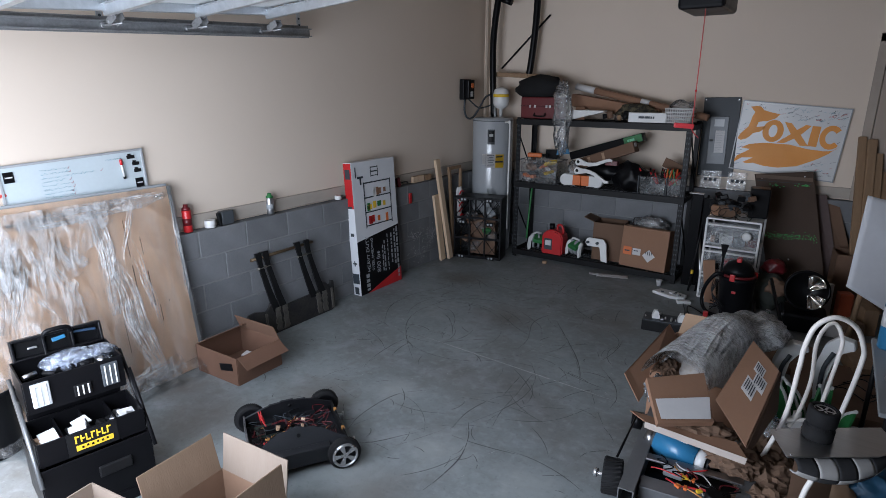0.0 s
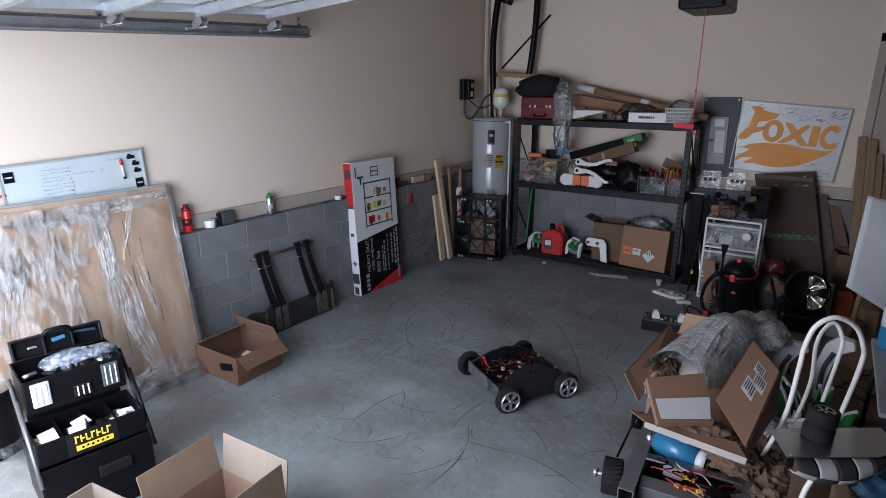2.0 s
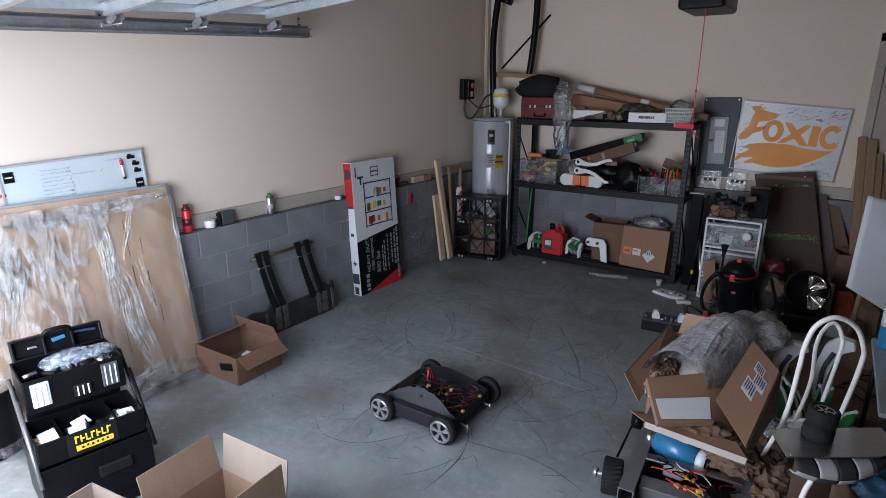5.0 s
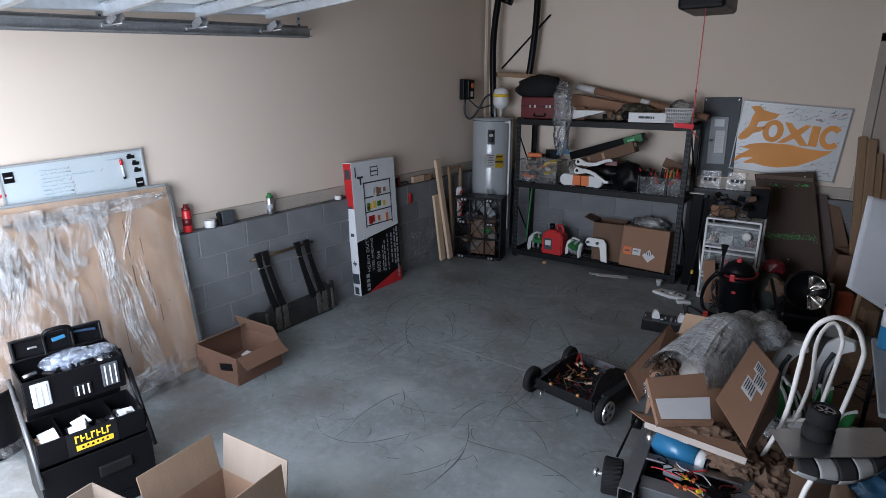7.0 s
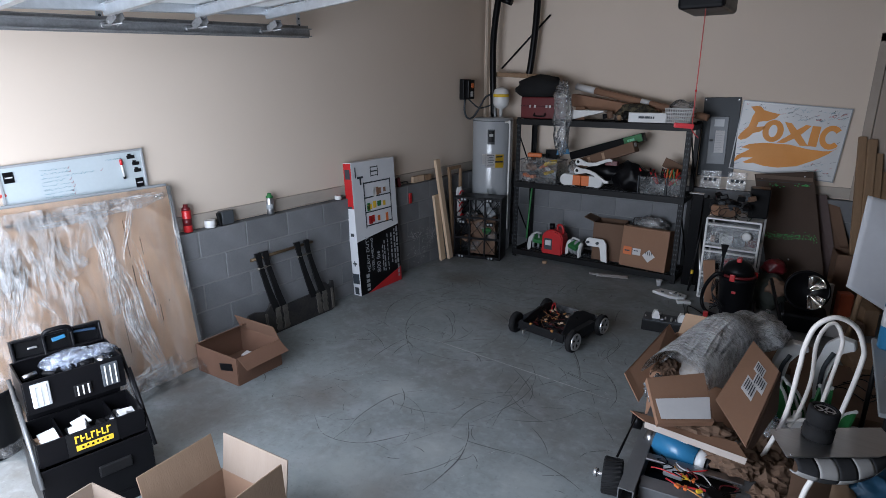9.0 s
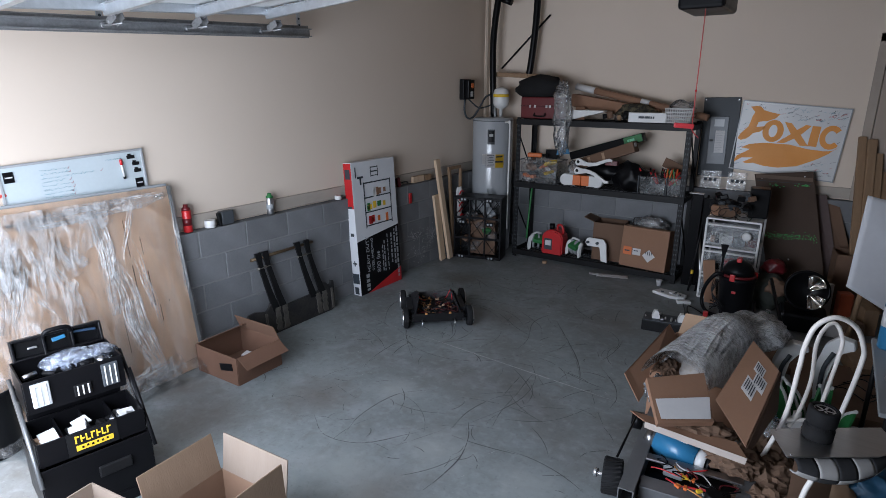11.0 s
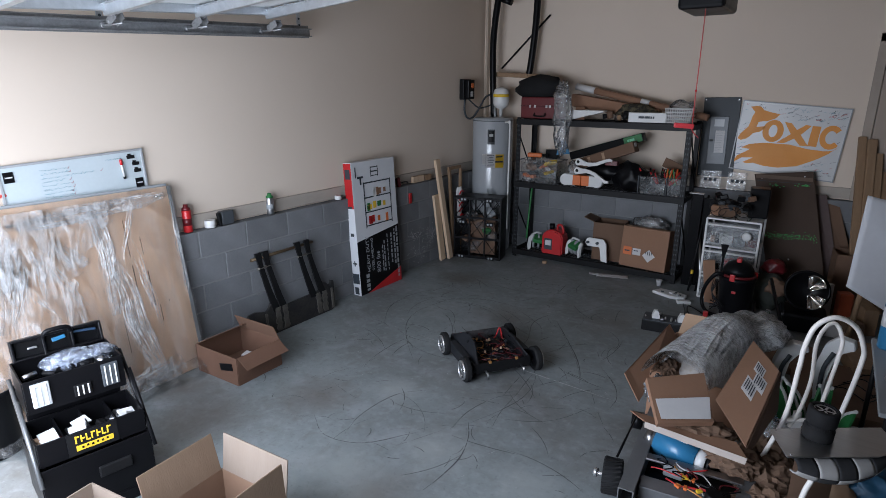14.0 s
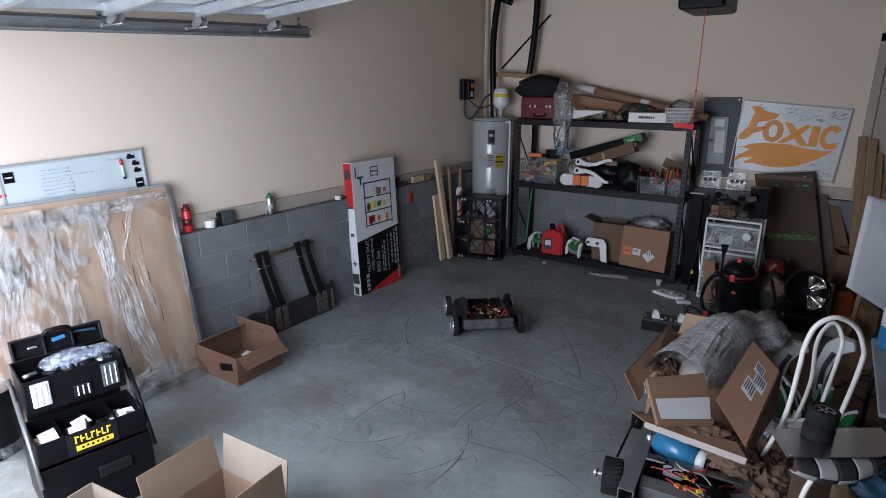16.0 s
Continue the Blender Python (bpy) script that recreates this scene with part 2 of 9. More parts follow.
def floor_material():
    m = mat("concrete_floor", (0.226, 0.252, 0.258), 0.62, dark=(0.146, 0.160, 0.162), scale=1.6, fine=24, amount=1.0, bump=0.12, spec=0.4)
    t = m.node_tree
    n, l = t.nodes, t.links
    b = n["Principled BSDF"]
    src = b.inputs["Base Color"].links[0].from_socket
    co = [x for x in n if x.type == "TEX_COORD"][0]
    last = src
    for sc, lo, hi, col, dist in ((0.75, 0.50, 0.72, (0.105, 0.095, 0.085), 0.4), (2.6, 0.54, 0.72, (0.275, 0.295, 0.315), 1.2), (46, 0.57, 0.68, (0.09, 0.095, 0.10), 0.0), (70, 0.60, 0.72, (0.28, 0.295, 0.315), 0.3), (9, 0.54, 0.74, (0.13, 0.125, 0.115), 0.8), (17, 0.52, 0.78, (0.29, 0.315, 0.32), 0.2)):
        tex, rmp, mx = n.new("ShaderNodeTexNoise"), n.new("ShaderNodeMapRange"), n.new("ShaderNodeMix")
        tex.inputs["Scale"].default_value, tex.inputs["Detail"].default_value, tex.inputs["Distortion"].default_value = sc, 6, dist
        l.new(co.outputs["Object"], tex.inputs["Vector"])
        rmp.inputs[1].default_value, rmp.inputs[2].default_value, rmp.inputs[4].default_value = lo, hi, 0.3 if sc > 20 else 0.45 if sc > 2 else 0.75
        l.new(tex.outputs[0], rmp.inputs[0])
        mx.data_type = "RGBA"
        l.new(rmp.outputs[0], mx.inputs[0])
        l.new(last, mx.inputs[6])
        mx.inputs[7].default_value = (*col, 1)
        last = mx.outputs[2]
    # old oil and rust stains and pale worn patches with ragged rims
    rag = n.new("ShaderNodeTexNoise")
    rag.inputs["Scale"].default_value, rag.inputs["Detail"].default_value = 5.5, 7
    l.new(co.outputs["Object"], rag.inputs["Vector"])
    for x, y, r, pale in ((0.72, -4.64, 0.34, 0), (0.63, -1.53, 0.30, 0), (2.35, -1.80, 0.34, 0), (1.12, -4.08, 0.30, 0), (0.35, -4.52, 0.22, 0), (1.52, -2.19, 0.35, 0), (2.03, -4.57, 0.25, 0), (1.78, -4.55, 0.30, 1), (2.09, -4.11, 0.28, 1), (2.64, -4.10, 0.22, 1), (1.50, -3.73, 0.22, 1)):
        far, sub, rmp, mx = n.new("ShaderNodeVectorMath"), n.new("ShaderNodeMath"), n.new("ShaderNodeMapRange"), n.new("ShaderNodeMix")
        far.operation, sub.operation = "DISTANCE", "MULTIPLY_ADD"
        far.inputs[1].default_value = (x, y, 0)
        l.new(co.outputs["Object"], far.inputs[0])
        l.new(rag.outputs[0], sub.inputs[0])
        sub.inputs[1].default_value = -1.1 * r
        l.new(far.outputs["Value"], sub.inputs[2])
        rmp.inputs[1].default_value, rmp.inputs[2].default_value = 0.5 * r, -0.55 * r
        rmp.inputs[4].default_value = 0.55
        l.new(sub.outputs[0], rmp.inputs[0])
        mx.data_type = "RGBA"
        l.new(rmp.outputs[0], mx.inputs[0])
        l.new(last, mx.inputs[6])
        mx.inputs[7].default_value = (0.31, 0.33, 0.33, 1) if pale else (0.105, 0.082, 0.066, 1)
        last = mx.outputs[2]
    l.new(last, b.inputs["Base Color"])
    return m


bm = bmesh.new()
box(bm, (ROOMX / 2 - 0.1, FRONT / 2, -0.06), (ROOMX + 0.8, -FRONT + 0.6, 0.12))
FLOOR = solid("floor", bm, floor_material(), Matrix(), "grey worn concrete garage floor with tyre scuffs", "floor", kind="structure")
bm = bmesh.new()
box(bm, (0, 0, -0.14), (400, 400, 0.1))
solid("ground", bm, mat("driveway", (0.40, 0.39, 0.37), 0.85, scale=1.0, fine=30), Matrix(), "pale concrete driveway outside the open door", "ground", kind="structure")
bm = bmesh.new()
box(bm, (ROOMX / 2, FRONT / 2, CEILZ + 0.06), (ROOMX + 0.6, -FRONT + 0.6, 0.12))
solid("ceiling", bm, CEIL, Matrix(), "plain tan garage ceiling out of view, darkened to cut bounce light", "ceiling", kind="structure")


def wall(name, c, s, label, material=PAINT):
    bm = bmesh.new()
    box(bm, c, s)
    return solid(name, bm, material, Matrix(), label, "wall", kind="structure")


WALL_W = wall("wall_west", (WX - 0.1, FRONT / 2, CEILZ / 2), (0.2, -FRONT + 0.4, CEILZ), "beige painted wall above grey concrete block")
WALL_N = wall("wall_north", (ROOMX / 2, BY + 0.1, CEILZ / 2), (ROOMX + 0.18, 0.2, CEILZ), "beige painted back wall above grey concrete block")
# east wall is out of view; grey BLOCK chosen so it returns less fill
wall("wall_east", (ROOMX + 0.1, FRONT / 2, CEILZ / 2), (0.2, -FRONT + 0.4, CEILZ), "unseen wall closing the garage, grey to cut bounce light", BLOCK)
wall("wall_south_left", (-0.03, FRONT - 0.1, CEILZ / 2), (0.16, 0.2, CEILZ), "unseen beige painted jamb beside the garage door opening")
# unseen; reaches in to x 3.04 to keep daylight off the right side
wall("wall_south_blocker", (4.47, FRONT - 0.1, CEILZ / 2), (2.86, 0.2, CEILZ), "unseen beige painted jamb beside the garage door opening")
wall("wall_south_top", (1.545, FRONT - 0.1, (2.25 + CEILZ) / 2), (2.99, 0.2, CEILZ - 2.25), "beige painted lintel over the garage door opening")


def blocks(parent, along, face, length, start):
    """Concrete blocks laid in running bond, each a piece of its own. along: 'y' for the side wall, 'x' for the back wall."""
    shared = {}

    def piece(w, h):
        key = (round(w, 3), round(h, 3))
        if key not in shared:
            b = bmesh.new()
            s = (0.094, w - 0.011, h - 0.011) if along == "y" else (w - 0.011, 0.094, h - 0.011)
            bmesh.ops.create_cube(b, size=1.0)
            bmesh.ops.scale(b, vec=s, verts=b.verts)
            bmesh.ops.bevel(b, geom=b.edges[:], offset=0.003, segments=1, affect="EDGES")
            shared[key] = mesh_of("block", b)
            shared[key].materials.append(BLOCK)
        return shared[key]

    tops = [BTOP - 0.203 * i for i in range(5)]
    for row, top in enumerate(tops):
        low = max(0.0, top - 0.203)
        u = start + (0.203 if row % 2 else 0.0)
        while u > 0.406:
            u -= 0.406
        edges = [0.0]
        while u < length:
            if u > 0.03:
                edges.append(u)
            u += 0.406
        edges.append(length)
        for a, b in zip(edges, edges[1:]):
            ob = new("block", piece(b - a, top - low))
            ob.parent = parent
            mid, z = (a + b) / 2, (top + low) / 2
            ob.location = (face - 0.047, -mid, z) if along == "y" else (mid, face + 0.047, z)


bm = bmesh.new()
box(bm, (WX + 0.042, FRONT / 2, BTOP / 2 - 0.003), (0.088, -FRONT, BTOP - 0.006))
knee_w = solid("block_wall_west", bm, MORTAR, Matrix(), "low grey concrete block wall with pale mortar joints", "wall", kind="structure")
bm = bmesh.new()
box(bm, (ROOMX / 2, BY - 0.042, BTOP / 2 - 0.003), (ROOMX - 0.02, 0.088, BTOP - 0.006))
knee_n = solid("block_wall_north", bm, MORTAR, Matrix(), "low grey concrete block wall with pale mortar joints", "wall", kind="structure")
bm = bmesh.new()
box(bm, (WX + 0.012, FRONT / 2, BTOP + 0.055), (0.024, -FRONT - 0.05, 0.10), r=0.003)
solid("trim_west", bm, TRIMWOOD, Matrix(), "tan painted sill board above the block ledge", "trim", kind="structure")
bm = bmesh.new()
box(bm, (ROOMX / 2, BY - 0.012, BTOP + 0.055), (ROOMX - 0.1, 0.024, 0.10), r=0.003)
solid("trim_north", bm, TRIMWOOD, Matrix(), "tan painted sill board above the block ledge", "trim", kind="structure")


# ---- the moving rover ----
ROVER = thing("rover", pose(1.5, -4.25, 0), "low black four-wheeled robot chassis with exposed wiring, driving on the floor", "robot")


def rover():
    hb, hl = 0.195, 0.245
    bm = bmesh.new()
    box(bm, (0, 0, 0.062), (2 * hl, 2 * hb, 0.008), r=0.002)
    part("floor_plate", bm, MDF, ROVER)
    for s in (-1, 1):
        # humped side board
        out = [(-hl, 0.055), (hl, 0.055), (hl, 0.132), (0.225, 0.142), (0.19, 0.158), (0.15, 0.180), (0.115, 0.192), (0.11, 0.200), (0.055, 0.204), (0.05, 0.212), (-0.02, 0.214), (-0.024, 0.206), (-0.09, 0.202), (-0.095, 0.194), (-0.13, 0.186), (-0.175, 0.162), (-0.21, 0.144), (-hl, 0.132)]
        bm = bmesh.new()
        prism(bm, [(x, (z - 0.09) * 1.2) for x, z in out], 0.009, Matrix.Translation((0, s * (hb + 0.012) + 0.0045, 0.09)) @ pose(0, 0, 0, s * 26, 0, 0) @ pose(0, 0, 0, 90, 0, 0))
        side = part("side_board", bm, MDF, ROVER)
        bm = bmesh.new()
        rod(bm, (0.0, s * (hb - 0.024), 0.184), (0.0, s * (hb - 0.042), 0.175), 0.010, seg=16)
        part("hole", bm, BLACK, side)
        # outer rail between the wheels
        bm = bmesh.new()
        box(bm, (0, s * (hb + 0.030), 0.092), (0.30, 0.050, 0.085), r=0.004)
        part("side_rail", bm, MDF, ROVER)
    bm = bmesh.new()
    box(bm, (-hl - 0.004, 0, 0.092), (0.009, 2 * hb + 0.02, 0.072), r=0.002)
    plate = part("end_plate", bm, BLACKM, ROVER)
    for s in (-1, 1):
        bm = bmesh.new()
        rod(bm, (-hl - 0.008, s * 0.135, 0.072), (-hl - 0.055, s * 0.135, 0.062), 0.006)
        rod(bm, (-hl - 0.055, s * 0.135, 0.078), (-hl - 0.055, s * 0.135, 0.03), 0.006)
        part("stud", bm, STEEL, plate, "bright steel stud")
        bm = bmesh.new()
        box(bm, (-hl - 0.003, s * 0.10, 0.128), (0.018, 0.02, 0.016), r=0.003)
        part("clip", bm, COPPER, plate)
    bm = bmesh.new()
    box(bm, (hl + 0.004, 0, 0.100), (0.010, 2 * hb + 0.02, 0.082), r=0.002)
    part("scuffed_end_plate", bm, mat("scuffed_black", (0.016, 0.016, 0.018), 0.6, dark=(0.12, 0.12, 0.122), scale=18, fine=90, amount=0.7, bump=0.25, sharp=0.5), ROVER, "grey scuffed end plate")
    # wheels on hubs
    for x in (-0.215, 0.215):
        for s in (-1, 1):
            hub = new("wheel")
            hub.parent = ROVER
            hub.empty_display_size = 0.05
            hub.location = (x, s * 0.266, 0.085)
            bm = bmesh.new()
            lathe(bm, [(0.062, -0.022), (0.078, -0.022), (0.084, -0.015), (0.086, 0.0), (0.084, 0.015), (0.078, 0.022), (0.062, 0.022)], 40, pose(0, 0, 0, 90, 0, 0))
            tyre = part("tyre", bm, RUBBER, hub, "black rubber tyre")
            bm = bmesh.new()
            for k in range(44):
                a = 2 * math.pi * k / 44
                box(bm, (0, 0, 0.0855), (0.005, 0.032, 0.002), pose(0, 0, 0, 0, math.degrees(a), 0))
            part("tread", bm, RUBBER, tyre)
            o = s * 0.024
            bm = bmesh.new()
            lathe(bm, [(0.063, -0.024), (0.066, 0.0), (0.063, 0.024)], 40, pose(0, 0, 0, 90, 0, 0))
            part("hub_motor", bm, BLACK, hub)
            bm = bmesh.new()
            ring = [(0.055, 0.0), (0.068, 0.0), (0.067, 0.006), (0.063, 0.010), (0.058, 0.010), (0.055, 0.006)]
            seg = 40
            rg = [[bm.verts.new((r * math.cos(2 * math.pi * i / seg), o + s * z, r * math.sin(2 * math.pi * i / seg))) for i in range(seg)] for r, z in ring]
            for a, b in zip(rg, rg[1:] + rg[:1]):
                for i in range(seg):
                    bm.faces.new((a[i], a[(i + 1) % seg], b[(i + 1) % seg], b[i]))
            for k in range(5):
                a = 2 * math.pi * k / 5
                w0, w1 = 0.0055, 0.0145
                ca, sa = math.cos(a), math.sin(a)
                pts = [(0.012, -w0), (0.057, -w1), (0.057, w1), (0.012, w0)]
                lo = [bm.verts.new((r * ca - w * sa, o, r * sa + w * ca)) for r, w in pts]
                hi = [bm.verts.new((r * ca - w * sa, o + s * 0.007, r * sa + w * ca)) for r, w in pts]
                bm.faces.new(hi)
                for i in range(4):
                    bm.faces.new((lo[i], lo[(i + 1) % 4], hi[(i + 1) % 4], hi[i]))
            rod(bm, (0, o, 0), (0, o + s * 0.009, 0), 0.013, seg=20)
            part("rim", bm, ALU, hub, "bright five-spoke metal rim")
            bm = bmesh.new()
            rod(bm, (x, s * hb, 0.085), (x, s * 0.25, 0.085), 0.014)
            box(bm, (x, s * (hb + 0.012), 0.095), (0.06, 0.02, 0.055), r=0.004)
            part("axle_bracket", bm, BLACKM, ROVER)
    # wiring and boards
    rng = random.Random(5)
    for k in range(5):
        bm = bmesh.new()
        box(bm, (rng.uniform(-0.15, 0.16), rng.uniform(-0.12, 0.12), 0.078 + 0.006 * k), (rng.uniform(0.07, 0.13), rng.uniform(0.05, 0.1), 0.022), pose(0, 0, 0, 0, 0, rng.uniform(-20, 20)), r=0.003)
        part("circuit_board", bm, (BLACK, mat("dark_pcb", (0.02, 0.035, 0.03), 0.4), BLACKM, DKRED, BLACK)[k], ROVER)
    cols = (DKRED, BLACK, INK, BLACK, DKRED, COPPER, BLACK, INK)
    for k in range(84):
        p = Vector((rng.uniform(-0.2, 0.2), rng.uniform(-0.16, 0.16), rng.uniform(0.08, 0.1)))
        pts = [p]
        for _ in range(3):
            p = p + Vector((rng.uniform(-0.08, 0.08), rng.uniform(-0.08, 0.08), rng.uniform(-0.02, 0.028)))
            p.x, p.y, p.z = max(-0.22, min(0.22, p.x)), max(-0.17, min(0.17, p.y)), max(0.075, min(0.14, p.z))
            pts.append(p.copy())
        bm = bmesh.new()
        tube(bm, curve(pts, 5), 0.0021, 5)
        part("wire", bm, cols[k % 8], ROVER)
    for k in range(16):
        bm = bmesh.new()
        box(bm, (rng.uniform(-0.17, 0.17), rng.uniform(-0.13, 0.13), rng.uniform(0.105, 0.125)), (0.024, 0.014, 0.012), pose(0, 0, 0, rng.uniform(-20, 20), rng.uniform(-20, 20), rng.uniform(0, 180)), r=0.002)
        part("connector", bm, (CARDIN, COPPER, CARDIN, WOOD)[k % 4], ROVER)
    for s, y in ((-1, -0.17), (1, 0.17)):
        for j in range(2):
            bm = bmesh.new()
            tube(bm, curve([(0.14 + 0.02 * j, y, 0.09), (0.155 + 0.015 * j, y * 0.98, 0.15), (0.16 + 0.012 * j, y * 0.9, 0.175), (0.15, y * 0.7, 0.12), (0.12, y * 0.45, 0.10)], 5), 0.003, 6)
            part("red_cable", bm, RED, ROVER, "bright red power cable")


rover()


# ---- steel rack on the back wall ----
RX0, RX1, RY0, RY1, RTOP = 0.665, 2.52, -0.475, -0.045, 1.605
RACK = thing("storage_rack", pose(0, 0, 0), "black steel three-shelf storage rack loaded with tools and boxes", "rack")
SHELVES = (0.095, 0.90, RTOP)


def rack():
    for x in (RX0, RX1):
        for y in (RY0, RY1):
            sx, sy = (1 if x == RX0 else -1), (1 if y == RY0 else -1)
            bm = bmesh.new()
            box(bm, (x + sx * 0.025, y + sy * 0.0015, RTOP / 2 + 0.006), (0.05, 0.003, RTOP + 0.012))
            box(bm, (x + sx * 0.0015, y + sy * 0.022, RTOP / 2 + 0.006), (0.003, 0.04, RTOP + 0.012))
            post = part("post", bm, BLACKM, RACK)
            if y == RY0:
                for k in range(30):
                    bm = bmesh.new()
                    z = 0.06 + k * 0.0505
                    for o in (0.016, 0.036):
                        prism(bm, [(o - 0.005, z - 0.004), (o - 0.002, z - 0.012), (o + 0.002, z - 0.012), (o + 0.005, z - 0.004), (o + 0.005, z + 0.008), (o - 0.005, z + 0.008)], 0.002, Matrix(((sx, 0, 0, x), (0, 0, -1, y), (0, 1, 0, 0), (0, 0, 0, 1))))
                    part("slot", bm, PANELG, post)
    for z in SHELVES:
        for y in (RY0 - 0.006, RY1 + 0.006):
            bm = bmesh.new()
            box(bm, ((RX0 + RX1) / 2, y, z - 0.036), (RX1 - RX0 + 0.01, 0.014, 0.062), r=0.003)
            part("beam", bm, BLACKM, RACK)
        for x in (RX0, RX1):
            bm = bmesh.new()
            box(bm, (x, (RY0 + RY1) / 2, z - 0.036), (0.012, RY1 - RY0, 0.05), r=0.002)
            part("side_beam", bm, BLACKM, RACK)
        # wire deck
        bm = bmesh.new()
        n = 44
        for k in range(n):
            x = RX0 + 0.02 + (RX1 - RX0 - 0.04) * k / (n - 1)
            rod(bm, (x, RY0, z - 0.006), (x, RY1, z - 0.006), 0.0032, seg=5)
        for k in range(5):
            y = RY0 + 0.03 + (RY1 - RY0 - 0.06) * k / 4
            rod(bm, (RX0, y, z - 0.012), (RX1, y, z - 0.012), 0.004, seg=5)
        part("wire_deck", bm, BLACKM, RACK)
    for x in (RX0, RX1):
        for z0 in (0.18, 0.98):
            bm = bmesh.new()
            tube(bm, [(x, RY0 + 0.02, z0 + 0.5), (x, RY1 - 0.02, z0)], 0.008, 6)
            part("brace", bm, BLACKM, RACK)


rack()


# ---- water heater in the corner ----
def heater():
    h = thing("water_heater", pose(0.255, -0.30, 0), "grey cylindrical water heater with paper labels", "water heater")
    bm = bmesh.new()
    lathe(bm, [(0.235, 0.0), (0.24, 0.02), (0.24, 1.565), (0.232, 1.59), (0.20, 1.60), (0.05, 1.606)], 56)
    body = part("tank", bm, mat("heater_enamel", (0.33, 0.345, 0.36), 0.2, scale=2, fine=120, amount=0.25, bump=0.02, coat=0.4), h)
    bm = bmesh.new()
    lathe(bm, [(0.2425, 1.56), (0.2425, 1.568)], 56)
    part("seam", bm, PANELG, h)

    def label(a, z, w, hh, material, name, r=0.2415, lab=""):
        b = bmesh.new()
        n = 6
        pts = [[b.verts.new(((r) * math.sin(a + w / r * (i / n - 0.5)), -(r) * math.cos(a + w / r * (i / n - 0.5)), zz)) for zz in (z, z + hh)] for i in range(n + 1)]
        for p, q in zip(pts, pts[1:]):
            b.faces.new((p[0], q[0], q[1], p[1]))
        bmesh.ops.solidify(b, geom=b.faces[:], thickness=0.0015)
        return part(name, b, material, h, lab)

    a0 = radians(32)
    label(a0 - 0.12, 1.30, 0.085, 0.17, PANELG, "cover", 0.243)
    label(a0 - 0.12, 1.33, 0.06, 0.125, BLACK, "badge", 0.245)
    label(a0 - 0.12, 1.39, 0.045, 0.03, WHITEP, "badge_stripe", 0.2465)
    label(a0 - 0.12, 1.03, 0.11, 0.165, PAPER, "label_sheet", 0.2425, lab="white printed label")
    for k in range(7):
        label(a0 - 0.12 + 0.02 * (k % 2), 1.05 + 0.02 * k, 0.08 - 0.012 * (k % 3), 0.006, INK, "print_bar", 0.2435)
    label(a0 - 0.46, 1.06, 0.045, 0.13, PAPER, "label_sheet", 0.2425, lab="white printed label")
    label(a0 + 0.30, 1.03, 0.115, 0.155, YELLOW, "energy_label", lab="yellow printed label")
    label(a0 + 0.30, 1.09, 0.10, 0.02, INK, "print_bar", 0.2425)
    label(a0 + 0.30, 1.15, 0.08, 0.015, INK, "print_bar", 0.2425)
    label(a0 - 0.05, 0.62, 0.11, 0.16, GREYP, "access_cover", 0.244)
    bm = bmesh.new()
    tube(bm, curve([(0.05, -0.05, 1.6), (0.05, -0.05, 1.66), (-0.02, 0.08, 1.72), (-0.04, 0.2, 1.78)], 6), 0.014)
    part("pipe", bm, GREYP, h)
    bm = bmesh.new()
    tube(bm, curve([(0.22, -0.10, 1.55), (0.27, -0.12, 1.55), (0.29, -0.12, 1.50), (0.29, -0.12, 0.8), (0.29, -0.12, 0.30)], 6), 0.011)
    part("relief_pipe", bm, WHITEP, h, "cream plastic relief pipe")
    t = thing("expansion_tank", pose(0.355, -0.30, 1.606), "cream steel expansion tank with a yellow label on the heater", "tank")
    bm = bmesh.new()
    lathe(bm, [(0.02, 0.0), (0.02, 0.09), (0.05, 0.10), (0.085, 0.13), (0.092, 0.16), (0.092, 0.27), (0.08, 0.31), (0.03, 0.335)], 32)
    part("body", bm, WHITEP, t)
    bm = bmesh.new()
    lathe(bm, [(0.0935, 0.225), (0.0935, 0.258)], 32)
    part("label_band", bm, YELLOW, t)


heater()


# ---- open cardboard boxes ----
NEARPALE = mat("worn_liner", (0.19, 0.148, 0.117), 0.85, dark=(0.15, 0.11, 0.082), scale=1.5, fine=24, amount=0.5, stretch=(9, 9, 0.2), bump=0.4)
PALECARD = mat("pale_liner", (0.42, 0.36, 0.32), 0.8, scale=4, fine=60, amount=0.5, bump=0.1)


